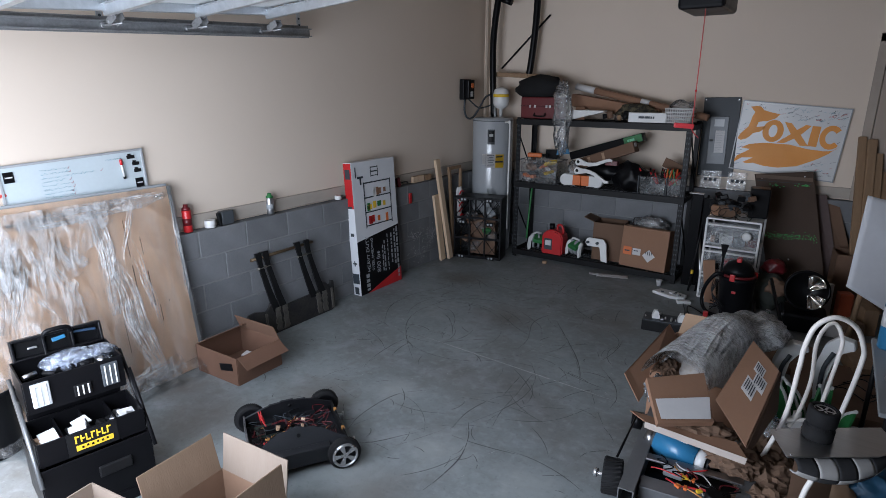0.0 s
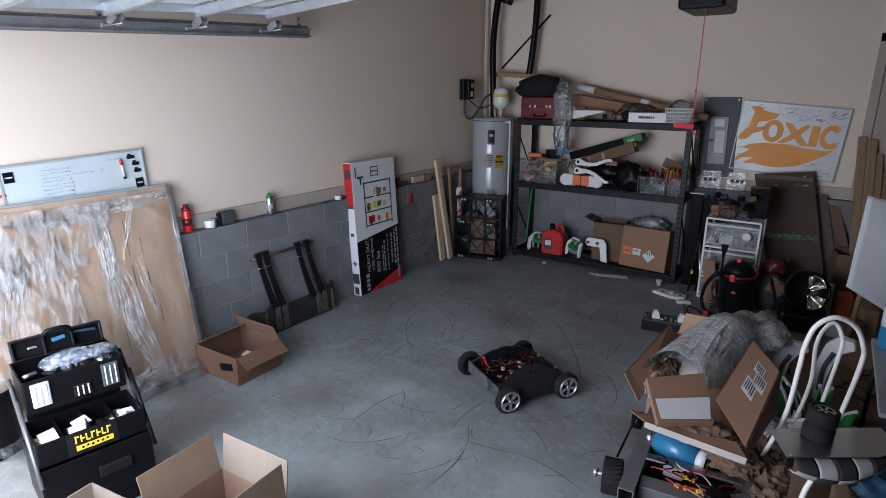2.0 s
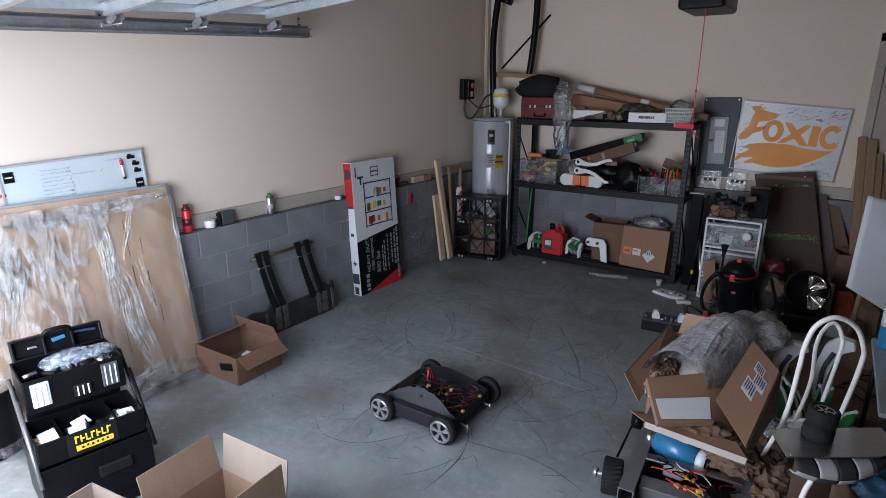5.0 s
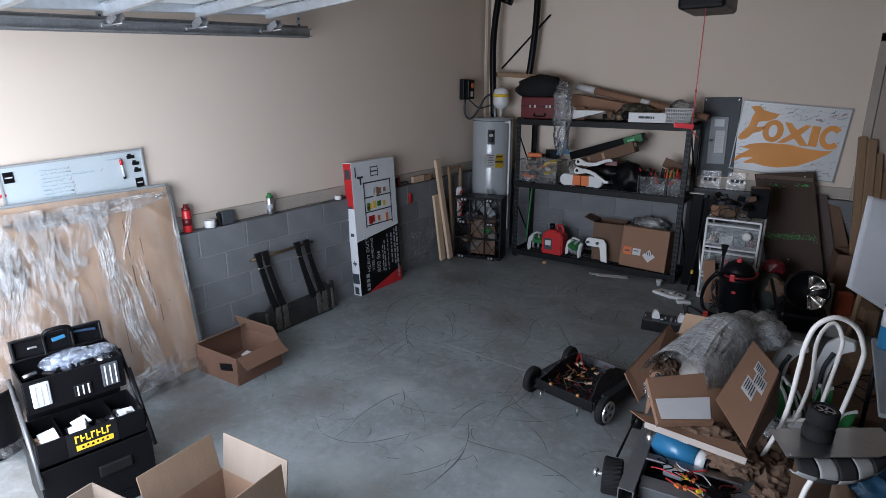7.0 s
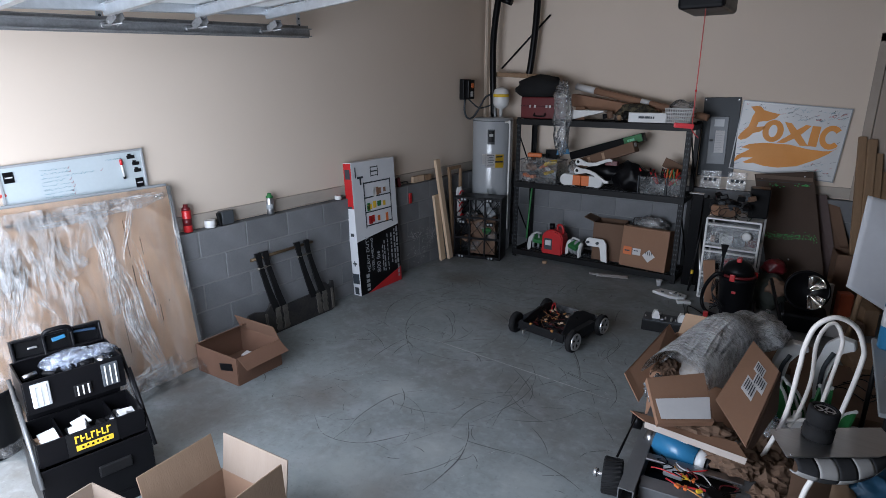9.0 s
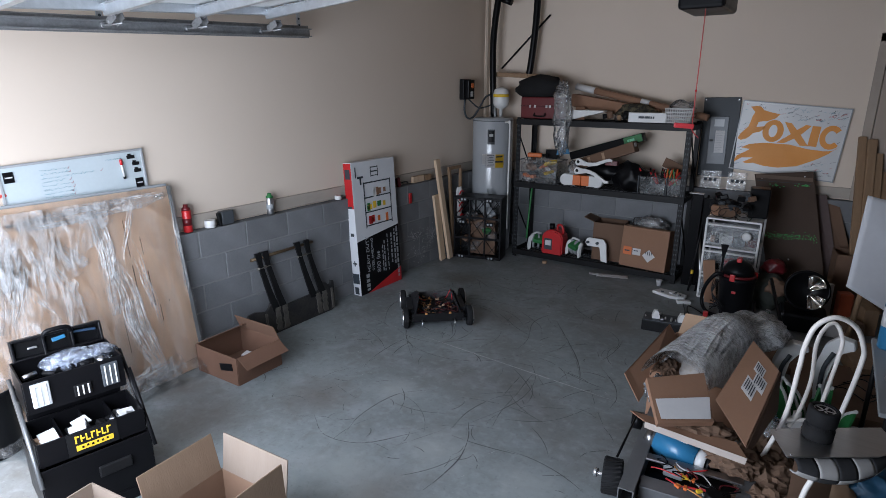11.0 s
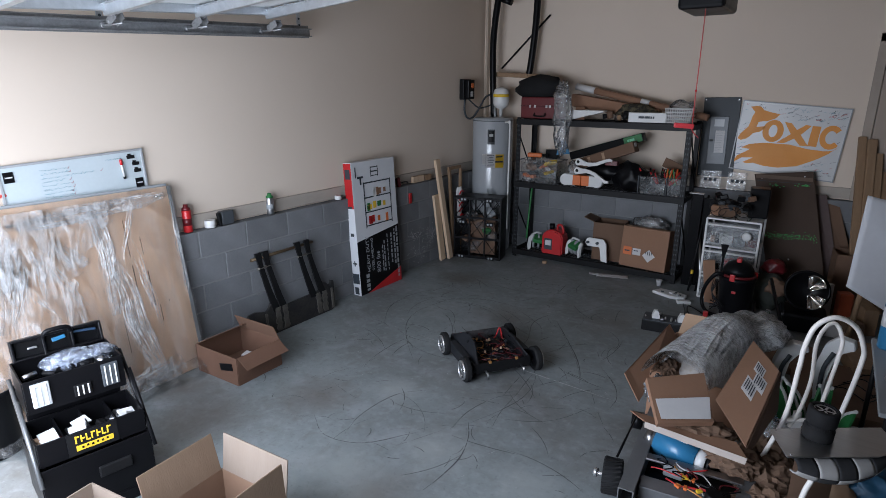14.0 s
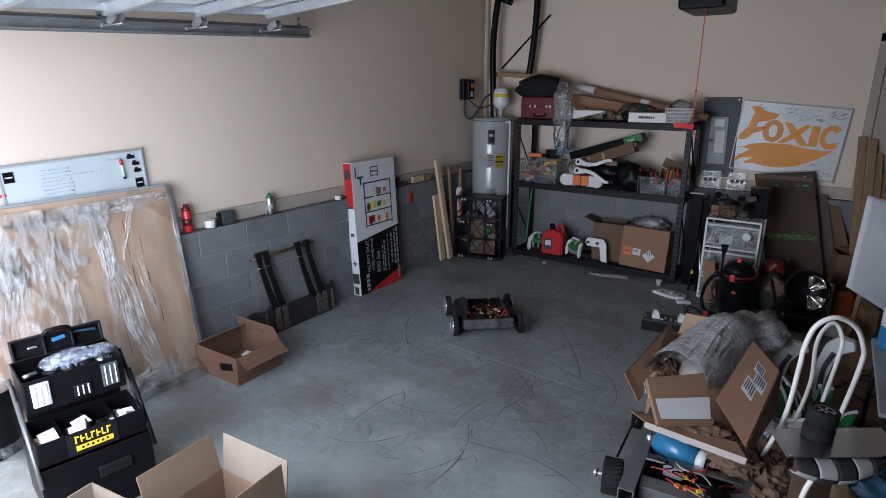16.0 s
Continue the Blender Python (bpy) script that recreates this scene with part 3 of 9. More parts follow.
def carton(name, m, w, d, h, flaps, label, outer=CARD, inner=CARDIN, th=0.006, pale=None):
    """An open box of board; flaps: lean of the four flaps (degrees out from upright) for -y, +y, -x, +x; None: no flap."""
    ob = thing(name, m, label, "box")
    bm = bmesh.new()
    box(bm, (0, 0, th / 2), (w - 0.002, d - 0.002, th))
    part("bottom", bm, inner, ob)
    for i, (c, s) in enumerate((((0, -d / 2, h / 2), (w, th, h)), ((0, d / 2, h / 2), (w, th, h)), ((-w / 2, 0, h / 2), (th, d - th, h)), ((w / 2, 0, h / 2), (th, d - th, h)))):
        bm = bmesh.new()
        box(bm, c, s)
        side = part("side", bm, outer, ob)
        if flaps[i] is not None:
            a = flaps[i]
            fl = min(w, d) * (0.48 if h > 0.25 else 0.30)
            bm = bmesh.new()
            if i < 2:
                box(bm, (0, 0, fl / 2), (w - 0.012, th, fl), r=0.001)
                mm = pose(0, c[1], h, (a if i == 0 else -a), 0, 0)
            else:
                box(bm, (0, 0, fl / 2), (th, d - 0.016, fl), r=0.001)
                mm = pose(c[0], 0, h, 0, (-a if i == 2 else a), 0)
            bmesh.ops.transform(bm, matrix=mm, verts=bm.verts)
            part("flap", bm, NEARPALE if pale == i else inner if a < 37 else outer, side)
    return ob


# ---- overhead door, track and opener ----
TRACKM = mat("weathered_zinc", (0.40, 0.41, 0.42), 0.5, metal=0.7, dark=(0.13, 0.135, 0.14), scale=6, fine=60, amount=0.8)
def overhead():
    SLOPE = Matrix.Translation((0, -3.03, 2.345)) @ pose(0, 0, 0, 2.7, 0, 0) @ Matrix.Translation((0, 3.03, -2.345))
    HUNG = pose(0.25, -3.56, 2.385, 4.3, -4.0, 0) @ Matrix.Translation((-0.25, 3.66, -2.375))
    d = thing("garage_door", HUNG, "open white sectional garage door stored overhead with steel struts", "garage door")
    ys = [-3.62, -4.17, -4.72, -5.27, -5.82]
    for a, b in zip(ys, ys[1:]):
        bm = bmesh.new()
        box(bm, (1.68, (a + b) / 2, 2.47), (2.76, a - b - 0.008, 0.045), r=0.006)
        sec = part("door_section", bm, DOORP, d)
        for k in range(4):
            bm = bmesh.new()
            x = 0.34 + 0.89 * k
            box(bm, (x if k else 0.315, (a + b) / 2, 2.437 if k else 2.422), (0.075 if k else 0.03, a - b - 0.02, 0.022 if k else 0.05), r=0.003)
            part("stile", bm, GALV, sec)
        bm = bmesh.new()
        for k in range(18):
            box(bm, (0.34 + 0.15 * k, a - 0.03, 2.443), (0.03, 0.022, 0.006))
        tagged(part("tab", bm, GALV, sec), kind="stuff")
        for k in range(3):
            bm = bmesh.new()
            box(bm, (0.785 + 0.89 * k, (a + b) / 2, 2.4465), (0.7, a - b - 0.14, 0.006), r=0.002)
            part("pressed_panel", bm, DOORP, sec)
    for y in (-3.66, -4.20, -4.75, -5.30):
        bm = bmesh.new()
        prof = [(-0.04, 0.0), (-0.04, 0.006), (-0.02, 0.006), (-0.016, -0.044), (0.016, -0.044), (0.02, 0.006), (0.04, 0.006), (0.04, 0.0), (0.024, 0.0), (0.02, -0.05), (-0.02, -0.05), (-0.024, 0.0)]
        prism(bm, prof, 2.76, Matrix.Translation((0.30, y, 2.425)) @ Matrix(((0, 0, 1, 0), (1, 0, 0, 0), (0, 1, 0, 0), (0, 0, 0, 1))))
        part("strut", bm, GALV, d, "galvanised hat-section strut")
    rollers = []
    for y in (-3.50, -4.08, -4.60):
        bm = bmesh.new()
        rod(bm, (0.12, y, 2.345), (0.36, y, 2.345), 0.006, seg=8)
        rod(bm, (0.13, y, 2.345), (0.16, y, 2.345), 0.017, seg=16)
        for dy in (-0.022, 0.022):
            box(bm, (0, 0, 0), (0.10, 0.004, 0.045), Matrix.Translation((0.29, y + dy, 2.372)) @ pose(0, 0, 0, 0, -22, 0), r=0.001)
            rod(bm, (0.25, y + dy * 1.3, 2.36), (0.25, y + dy * 0.6, 2.36), 0.012, seg=10)
        box(bm, (0, 0, 0), (0.07, 0.05, 0.004), Matrix.Translation((0.30, y, 2.398)) @ pose(0, 0, 0, 0, -12, 0), r=0.001)
        rollers.append(bm)
    for nm, x in (("door_track", 0.13),):
        t = thing(nm, SLOPE, "galvanised steel overhead door track along the wall", "track")
        bm = bmesh.new()
        prof = [(0.0, -0.03), (0.03, -0.03), (0.03, -0.022), (0.005, -0.022), (0.005, 0.022), (0.03, 0.022), (0.03, 0.03), (0.0, 0.03)]
        prism(bm, prof, 3.4, Matrix.Translation((x, -3.03, 2.345)) @ Matrix(((1, 0, 0, 0), (0, 0, -1, 0), (0, 1, 0, 0), (0, 0, 0, 1))))
        part("channel", bm, TRACKM, t)
        for b in rollers:
            part("roller", b, TRACKM, t)
        bm = bmesh.new()
        box(bm, (x - 0.012, -4.73, 2.352), (0.012, 3.4, 0.09), r=0.002)
        part("angle", bm, TRACKM, t)
        for y in (-3.12, -4.6):
            bm = bmesh.new()
            box(bm, (x - 0.012, y, 2.68), (0.006, 0.035, 0.66))
            hang = part("hanger", bm, GALV, t)
            bm = bmesh.new()
            for k in range(14):
                rod(bm, (x - 0.008, y, 2.40 + 0.045 * k), (x - 0.004, y, 2.40 + 0.045 * k), 0.008, seg=8)
            tagged(part("holes", bm, INK, hang), kind="stuff")
    o = thing("door_opener", pose(2.915, -2.60, 2.37), "dark garage door opener hanging from the ceiling", "door opener")
    bm = bmesh.new()
    box(bm, (0, 0.14, 0.075), (0.255, 0.42, 0.15), r=0.02)
    part("housing", bm, BLACK, o)
    for x in (-0.08, 0.08):
        bm = bmesh.new()
        box(bm, (x, 0.14, 0.40), (0.03, 0.004, 0.5))
        part("strap", bm, GALV, o)
    c = thing("release_cord", pose(2.935, -2.62, 2.38), "thin red release cord with a red plastic handle", "cord")
    bm = bmesh.new()
    rod(bm, (0, 0, 0), (0, 0, -0.66), 0.0032, seg=8)
    part("rope", bm, mat("red_rope", (0.55, 0.10, 0.09), 0.8), c)
    bm = bmesh.new()
    lathe(bm, [(0.003, -0.008), (0.007, 0.0), (0.003, 0.008)], 10, Matrix.Translation((0, 0, -0.46)))
    part("knot", bm, RED, c)
    bm = bmesh.new()
    box(bm, (0, 0, -0.665), (0.115, 0.022, 0.03), pose(0, 0, 0, 0, 4, 25), r=0.006)
    part("handle", bm, mat("red_handle", (0.65, 0.05, 0.06), 0.4), c)
    bm = bmesh.new()
    tube(bm, curve([(0.0, 0, -0.68), (0.01, 0, -0.70), (0.045, 0.0, -0.735)], 4), 0.003, 6)
    part("rope_end", bm, RED, c)


overhead()


# ---- along the side wall ----
def whiteboard():
    m = Matrix(((0, 0, 1, WX + 0.006), (1, 0, 0, -5.16), (0, 1, 0, 1.225), (0, 0, 0, 1))) @ pose(0, 0, 0, 0, 0, 2.6)
    ob = thing("whiteboard", m, "white dry-erase board with faint handwriting and magnets on the wall", "whiteboard")
    w, h = 0.80, 0.285
    bm = bmesh.new()
    box(bm, (w / 2, h / 2, 0.006), (w, h, 0.012))
    part("panel", bm, mat("dry_erase", (0.50, 0.56, 0.585), 0.3, scale=3, fine=60, amount=0.4, bump=0.02), ob)
    for c, s in (((w / 2, 0, 0.008), (w + 0.02, 0.014, 0.02)), ((w / 2, h, 0.008), (w + 0.02, 0.014, 0.02)), ((0, h / 2, 0.008), (0.014, h, 0.02)), ((w, h / 2, 0.008), (0.014, h, 0.02))):
        bm = bmesh.new()
        box(bm, c, s, r=0.002)
        part("frame", bm, mat("pale_frame", (0.34, 0.35, 0.36), 0.4, scale=9, fine=80, bump=0.03), ob)
    rng = random.Random(3)

    def scrawl(x0, x1, y, size):
        """A line of unreadable handwriting: short wavering strokes with gaps between words."""
        bm = bmesh.new()
        x = x0
        while x < x1:
            n = rng.randint(6, 16)
            pts = [(x + 0.0042 * i * size / 0.006, y + size * (rng.uniform(-0.9, 0.9) + (0.9 if rng.random() < 0.15 else 0)), 0.0132) for i in range(n)]
            tube(bm, pts, 0.0009, 3)
            x = pts[-1][0] + size * 1.6
        part("handwriting", bm, BLUEINK, ob)

    for k in range(9):
        scrawl(0.20, 0.20 + (0.13, 0.14, 0.30, 0.12, 0.13, 0.13, 0.12, 0.13, 0.10)[k], h - 0.05 - k * 0.0225, 0.006)
    for k in range(8):
        bm = bmesh.new()
        x = 0.345 + 0.006 * (k % 3) + (0.17 if k == 2 else 0)
        tube(bm, [(x, h - 0.05 - k * 0.0225, 0.0132), (x + 0.005, h - 0.056 - k * 0.0225, 0.0132), (x + 0.014, h - 0.042 - k * 0.0225, 0.0132)], 0.0011, 3)
        part("tick", bm, REDINK, ob)
    scrawl(0.57, 0.65, h - 0.04, 0.005)
    for x, y, s in ((0.725, 0.245, 0.05), (0.75, 0.20, 0.045), (0.755, 0.155, 0.045)):
        bm = bmesh.new()
        box(bm, (x, y, 0.015), (s, 0.022, 0.006), pose(0, 0, 0, 0, 0, 0), r=0.002)
        box(bm, (x - 0.008, y + 0.008, 0.016), (0.02, 0.026, 0.007), r=0.002)
        part("magnet", bm, BLACKM, ob)
    for x, y in ((0.045, 0.225), (0.755, 0.075)):
        bm = bmesh.new()
        box(bm, (x, y, 0.014), (0.052, 0.06, 0.003), r=0.001)
        st = part("sticker", bm, BLACK, ob, "square black sticker")
        bm = bmesh.new()
        box(bm, (x, y, 0.0162), (0.036, 0.008, 0.001))
        part("print_bar", bm, WHITE, st)
    bm = bmesh.new()
    rod(bm, (0.655, 0.235, 0.022), (0.66, 0.13, 0.022), 0.007)
    part("marker", bm, WHITEP, ob)
    bm = bmesh.new()
    rod(bm, (0.655, 0.24, 0.022), (0.656, 0.205, 0.022), 0.0085)
    part("marker_cap", bm, RED, ob)
    bm = bmesh.new()
    rod(bm, (0.66, 0.13, 0.022), (0.662, 0.115, 0.022), 0.0085)
    part("marker_end", bm, BLACK, ob)
    for x, y in ((0.055, 0.12), (0.07, 0.11)):
        bm = bmesh.new()
        box(bm, (x, y, 0.0135), (0.02, 0.014, 0.001), pose(0, 0, 0, 0, 0, 30))
        part("red_mark", bm, REDINK, ob)


whiteboard()


def wrapped_sheet():
    # sheet of plywood on its long edge, leaning on the ledge, under film
    y0, y1 = -4.25, -6.35
    bx, tx, h = 0.135, -0.045, 1.29
    ob = thing("plywood_sheet", pose(0, 0, 0), "plywood sheet wrapped in clear plastic film, leaning on the wall", "plywood")
    lean = math.degrees(math.atan2(bx - tx, h))
    L = math.hypot(h, bx - tx)
    m = pose(bx, 0, 0, 0, -lean, 0)
    bm = bmesh.new()
    box(bm, (-0.012, (y0 + y1) / 2, L / 2), (0.024, y0 - y1, L), m, r=0.002)
    ply = part("board", bm, PLY, ob)
    rng = random.Random(11)
    SPLIT = mat("dark_split", (0.10, 0.05, 0.03), 0.9, bump=0)
    for k in range(13):
        yy, zz = rng.uniform(-4.80, -4.32), rng.uniform(0.15, 1.15)
        bm = bmesh.new()
        box(bm, (0.0012, yy, zz), (0.001, rng.uniform(0.003, 0.006), rng.choice((0.01, 0.02, 0.12, 0.24))), m , r=0)
        part("wood_split", bm, SPLIT, ply)
    bm = bmesh.new()
    box(bm, (-0.012, y0 + 0.012, L / 2), (0.032, 0.024, L), m, r=0.003)
    part("taped_edge", bm, GREYP, ob)
    bm = bmesh.new()
    box(bm, (-0.012, (y0 + y1) / 2, L + 0.008), (0.04, y0 - y1, 0.018), m, r=0.004)
    part("taped_edge", bm, GREYP, ob)
    rng2 = random.Random(2)
    ph = [(rng2.uniform(3, 17), rng2.uniform(0, 6), rng2.uniform(-7, 7)) for _ in range(9)]

    def f(u, v, off=0.014, amp=0.007):
        y = y0 + 0.03 + (y1 - y0 + 0.03) * u
        z = L * (1.0 - v * 1.0)
        w = sum(math.sin(a * y * 1.7 + c * z + b) for a, b, c in ph) / 9
        n = noise.noise(Vector((y * 3, z * 3, 1.7))) + 0.5 * noise.noise(Vector((y * 9 + z * 4, z * 5, 4.1)))
        ridge = 1 - abs(noise.noise(Vector((y * 4.0 + z * 3.2, z * 0.9 - y * 0.4, 9.0)))) * 2.2
        o = off + amp * 0.45 * (w + 0.8 * n) + 0.007 * max(0, ridge) ** 5
        return m @ Vector((max(0.006, o), y, z))

    bm = bmesh.new()
    sheet(bm, f, 190, 110)
    part("film", bm, CLEAR, ob, "crumpled clear plastic film")

    def gather(path, width, n, seed):
        """A gathered fold: thin creases of film running side by side along a line, drawn together at its ends."""
        r3 = random.Random(seed)
        P = [Vector((0, y, z)) for y, z in path]
        line = curve(P, 12)
        b = bmesh.new()
        n = int(n * 2.2)
        for k in range(n):
            o = (k + 0.5) / n - 0.5 + r3.uniform(-0.06, 0.06)
            t0, t1 = sorted((r3.uniform(0.0, 0.45), r3.uniform(0.5, 1.0)))
            ids = range(int(t0 * (len(line) - 1)), int(t1 * (len(line) - 1)) + 1)
            w0 = r3.uniform(0.0008, 0.0036)
            prev = None
            for i in ids:
                c = line[i]
                d = line[min(i + 1, len(line) - 1)] - line[max(i - 1, 0)]
                side = Vector((0, -d.z, d.y)).normalized()
                t = i / (len(line) - 1)
                s = o * width * (0.35 + 0.65 * math.sin(math.pi * t)) + 0.012 * noise.noise(Vector((t * 6, k * 1.7, seed)))
                fat = w0 * max(0.1, math.sin(math.pi * (i - ids[0] + 0.5) / len(ids))) * (1 + 0.6 * noise.noise(Vector((t * 14, k, seed + 3))))
                q = c + side * s
                q.x = 0.024 + 0.010 * noise.noise(Vector((t * 5, k * 2.1, 4 + seed)))
                ring = [b.verts.new(m @ (q - side * fat)), b.verts.new(m @ (q + Vector((fat * 0.9, 0, 0)))), b.verts.new(m @ (q + side * fat))]
                if prev:
                    for e in (0, 1):
                        b.faces.new((prev[e], prev[e + 1], ring[e + 1], ring[e])).smooth = True
                prev = ring
        part("film_fold", b, STREAK, ob)
        if width > 0.08:
            b = bmesh.new()

            def lay(u, v):
                i = min(len(line) - 2, int(u * (len(line) - 1)))
                d = line[i + 1] - line[i]
                side = Vector((0, -d.z, d.y)).normalized()
                q = line[i].lerp(line[i + 1], u * (len(line) - 1) - i)
                q = q + side * ((v - 0.5) * width * (0.5 + 0.6 * math.sin(math.pi * u)) + 0.02 * noise.noise(Vector((u * 7, 3 * round(v), seed))))
                q.x = 0.020 + 0.006 * noise.noise(Vector((u * 9, v * 5, seed)))
                return m @ q
            sheet(b, lay, 50, 12)
            part("film_layer", b, HAZE, ob)

    for k, (path, width, n) in enumerate((
        (((-4.82, 1.2), (-4.76, 1.17), (-4.73, 0.97), (-4.74, 0.8), (-4.75, 0.55)), 0.1, 12),
        (((-4.74, 0.96), (-4.66, 0.7), (-4.64, 0.45), (-4.58, 0.22), (-4.53, 0.07)), 0.13, 14),
        (((-4.51, 1.25), (-4.57, 1.08), (-4.68, 0.79)), 0.035, 6),
        (((-4.58, 1.07), (-4.54, 0.78), (-4.51, 0.54), (-4.48, 0.31)), 0.05, 6),
        (((-5.08, 1.02), (-4.99, 0.83), (-4.87, 0.58)), 0.05, 6),
        (((-5.19, 0.9), (-5.12, 0.72), (-5.04, 0.59)), 0.05, 6),
        (((-5.23, 1.2), (-5.05, 1.2), (-4.82, 1.21), (-4.48, 1.23), (-4.27, 1.25)), 0.09, 14),
        (((-5.13, 1.13), (-5.1, 0.97), (-5.11, 0.73)), 0.06, 7),
        (((-5.01, 1.09), (-4.92, 0.95), (-4.84, 0.92)), 0.09, 8),
        (((-5.22, 1.14), (-5.24, 0.91), (-5.32, 0.62)), 0.16, 16),
        (((-4.26, 1.2), (-4.26, 0.84), (-4.28, 0.39)), 0.03, 5),
        (((-4.95, 0.05), (-4.7, 0.06), (-4.52, 0.09), (-4.40, 0.13)), 0.13, 12),
        (((-4.38, 0.05), (-4.52, 0.04), (-4.75, 0.05)), 0.09, 9),
    )):
        gather(path, width, n, 40 + k)

    def veil(y_in, y_out, z_hi, z_lo, seed):
        """A doubled, hazy layer of film with an uneven edge."""
        b = bmesh.new()

        def g(u, v):
            z = z_hi + (z_lo - z_hi) * v
            a = y_in(v) + 0.07 * noise.noise(Vector((v * 5, 2.0, seed))) + 0.03 * noise.noise(Vector((v * 17, 5.0, seed)))
            c = y_out(v) + 0.05 * noise.noise(Vector((v * 4, 8.0, seed)))
            return f((y0 + 0.03 - (a + (c - a) * u)) / (y0 - y1 - 0.03), 1 - z / L, 0.030, 0.012)
        sheet(b, g, 60, 60)
        part("film_layer", b, HAZE, ob, "hazy doubled layer of film")

    veil(lambda v: -4.98 + 0.10 * v, lambda v: -5.95, 1.27, 0.05, 1.0)
    veil(lambda v: -4.60 - 0.30 * v, lambda v: -5.35 - 0.1 * v, 1.27, 0.85, 7.0)

    def hem(u, v):
        y = -4.22 - 1.5 * u
        a = v * 2.6
        r = 0.05 + 0.025 * noise.noise(Vector((u * 14, v * 3, 3)))
        return Vector((bx + 0.03 + r * (1.3 - math.cos(a)) + 0.02 * noise.noise(Vector((u * 25, v * 6, 7))), y, max(0.004, 0.10 * (1 - v) + 0.05 * math.sin(a) * (0.6 + 0.4 * math.sin(u * 23)))))
    bm = bmesh.new()
    sheet(bm, hem, 90, 16)
    part("film_hem", bm, CLEAR, ob)


wrapped_sheet()


def ledge_things():
    z = BTOP

    def can(y, x, r, h, body, capm, label, name="spray_can"):
        ob = thing(name, pose(x, y, z), label, "spray can")
        bm = bmesh.new()
        lathe(bm, [(r * 0.92, 0), (r, 0.006), (r, h * 0.76), (r * 0.8, h * 0.82)], 24)
        part("body", bm, body, ob)
        bm = bmesh.new()
        lathe(bm, [(r * 0.95, h * 0.79), (r * 0.95, h * 0.86), (r * 0.55, h * 0.90), (r * 0.5, h)], 24)
        part("cap", bm, capm, ob)
        bm = bmesh.new()
        lathe(bm, [(r * 1.012, h * 0.25), (r * 1.012, h * 0.5)], 24)
        part("printed_band", bm, capm if body is RED else GREYP, ob)
    can(-4.135, -0.035, 0.031, 0.20, RED, DKRED, "dark red spray can standing on the block ledge")
    can(-3.41, -0.035, 0.03, 0.172, STEEL, GREEN, "bare metal spray can with a green cap on the block ledge")
    bm = bmesh.new()
    lathe(bm, [(0.038, 0), (0.04, 0.004), (0.04, 0.05), (0.038, 0.054)], 28)
    solid("plastic_cup", bm, WHITEP, pose(-0.035, -3.96, z), "short white plastic cup on the block ledge", "cup")
    bm = bmesh.new()
    lathe(bm, [(0.03, 0), (0.032, 0.003), (0.032, 0.032), (0.03, 0.035)], 24)
    solid("tape_roll", bm, WHITEP, pose(-0.035, -2.64, z), "roll of white tape on the block ledge", "tape")
    ob = thing("wall_bracket", pose(-0.035, -3.82, z), "small grey steel bracket on the block ledge", "bracket")
    bm = bmesh.new()
    box(bm, (0, 0, 0.05), (0.05, 0.1, 0.1), r=0.004)
    part("body", bm, PANELG, ob)
    bm = bmesh.new()
    box(bm, (0.012, -0.062, 0.052), (0.03, 0.018, 0.11), pose(0, 0, 0, 8, 0, 0), r=0.003)
    part("flange", bm, BLACKM, ob)
    ob = thing("hand_pump", pose(-0.03, -1.72, z), "small red and black hand tool on the block ledge", "tool")
    bm = bmesh.new()
    box(bm, (0, -0.03, 0.05), (0.03, 0.05, 0.1), pose(0, 0, 0, 15, 0, 0), r=0.006)
    part("body", bm, DKRED, ob)
    bm = bmesh.new()
    tube(bm, curve([(0, 0, 0.03), (0.01, 0.06, 0.035), (0, 0.12, 0.02)], 5), 0.008)
    part("lever", bm, BLACKM, ob)
    ob = thing("wood_offcut", pose(-0.035, -1.30, z), "short pale lumber offcuts lying on the block ledge", "lumber")
    bm = bmesh.new()
    box(bm, (0, -0.12, 0.034), (0.035, 0.20, 0.068), r=0.003)
    part("piece", bm, WOOD, ob)
    bm = bmesh.new()
    box(bm, (0, 0.06, 0.032), (0.035, 0.11, 0.062), r=0.003)
    part("piece", bm, WOODDK, ob)
    bm = bmesh.new()
    box(bm, (0.013, 0.0, 0), (0.02, 0.035, 0.11), r=0.004)
    tag = solid("red_tag", bm, RED, pose(0.0, -1.62, 0.80), "small red padlock tag hanging on the block wall", "tag")


ledge_things()


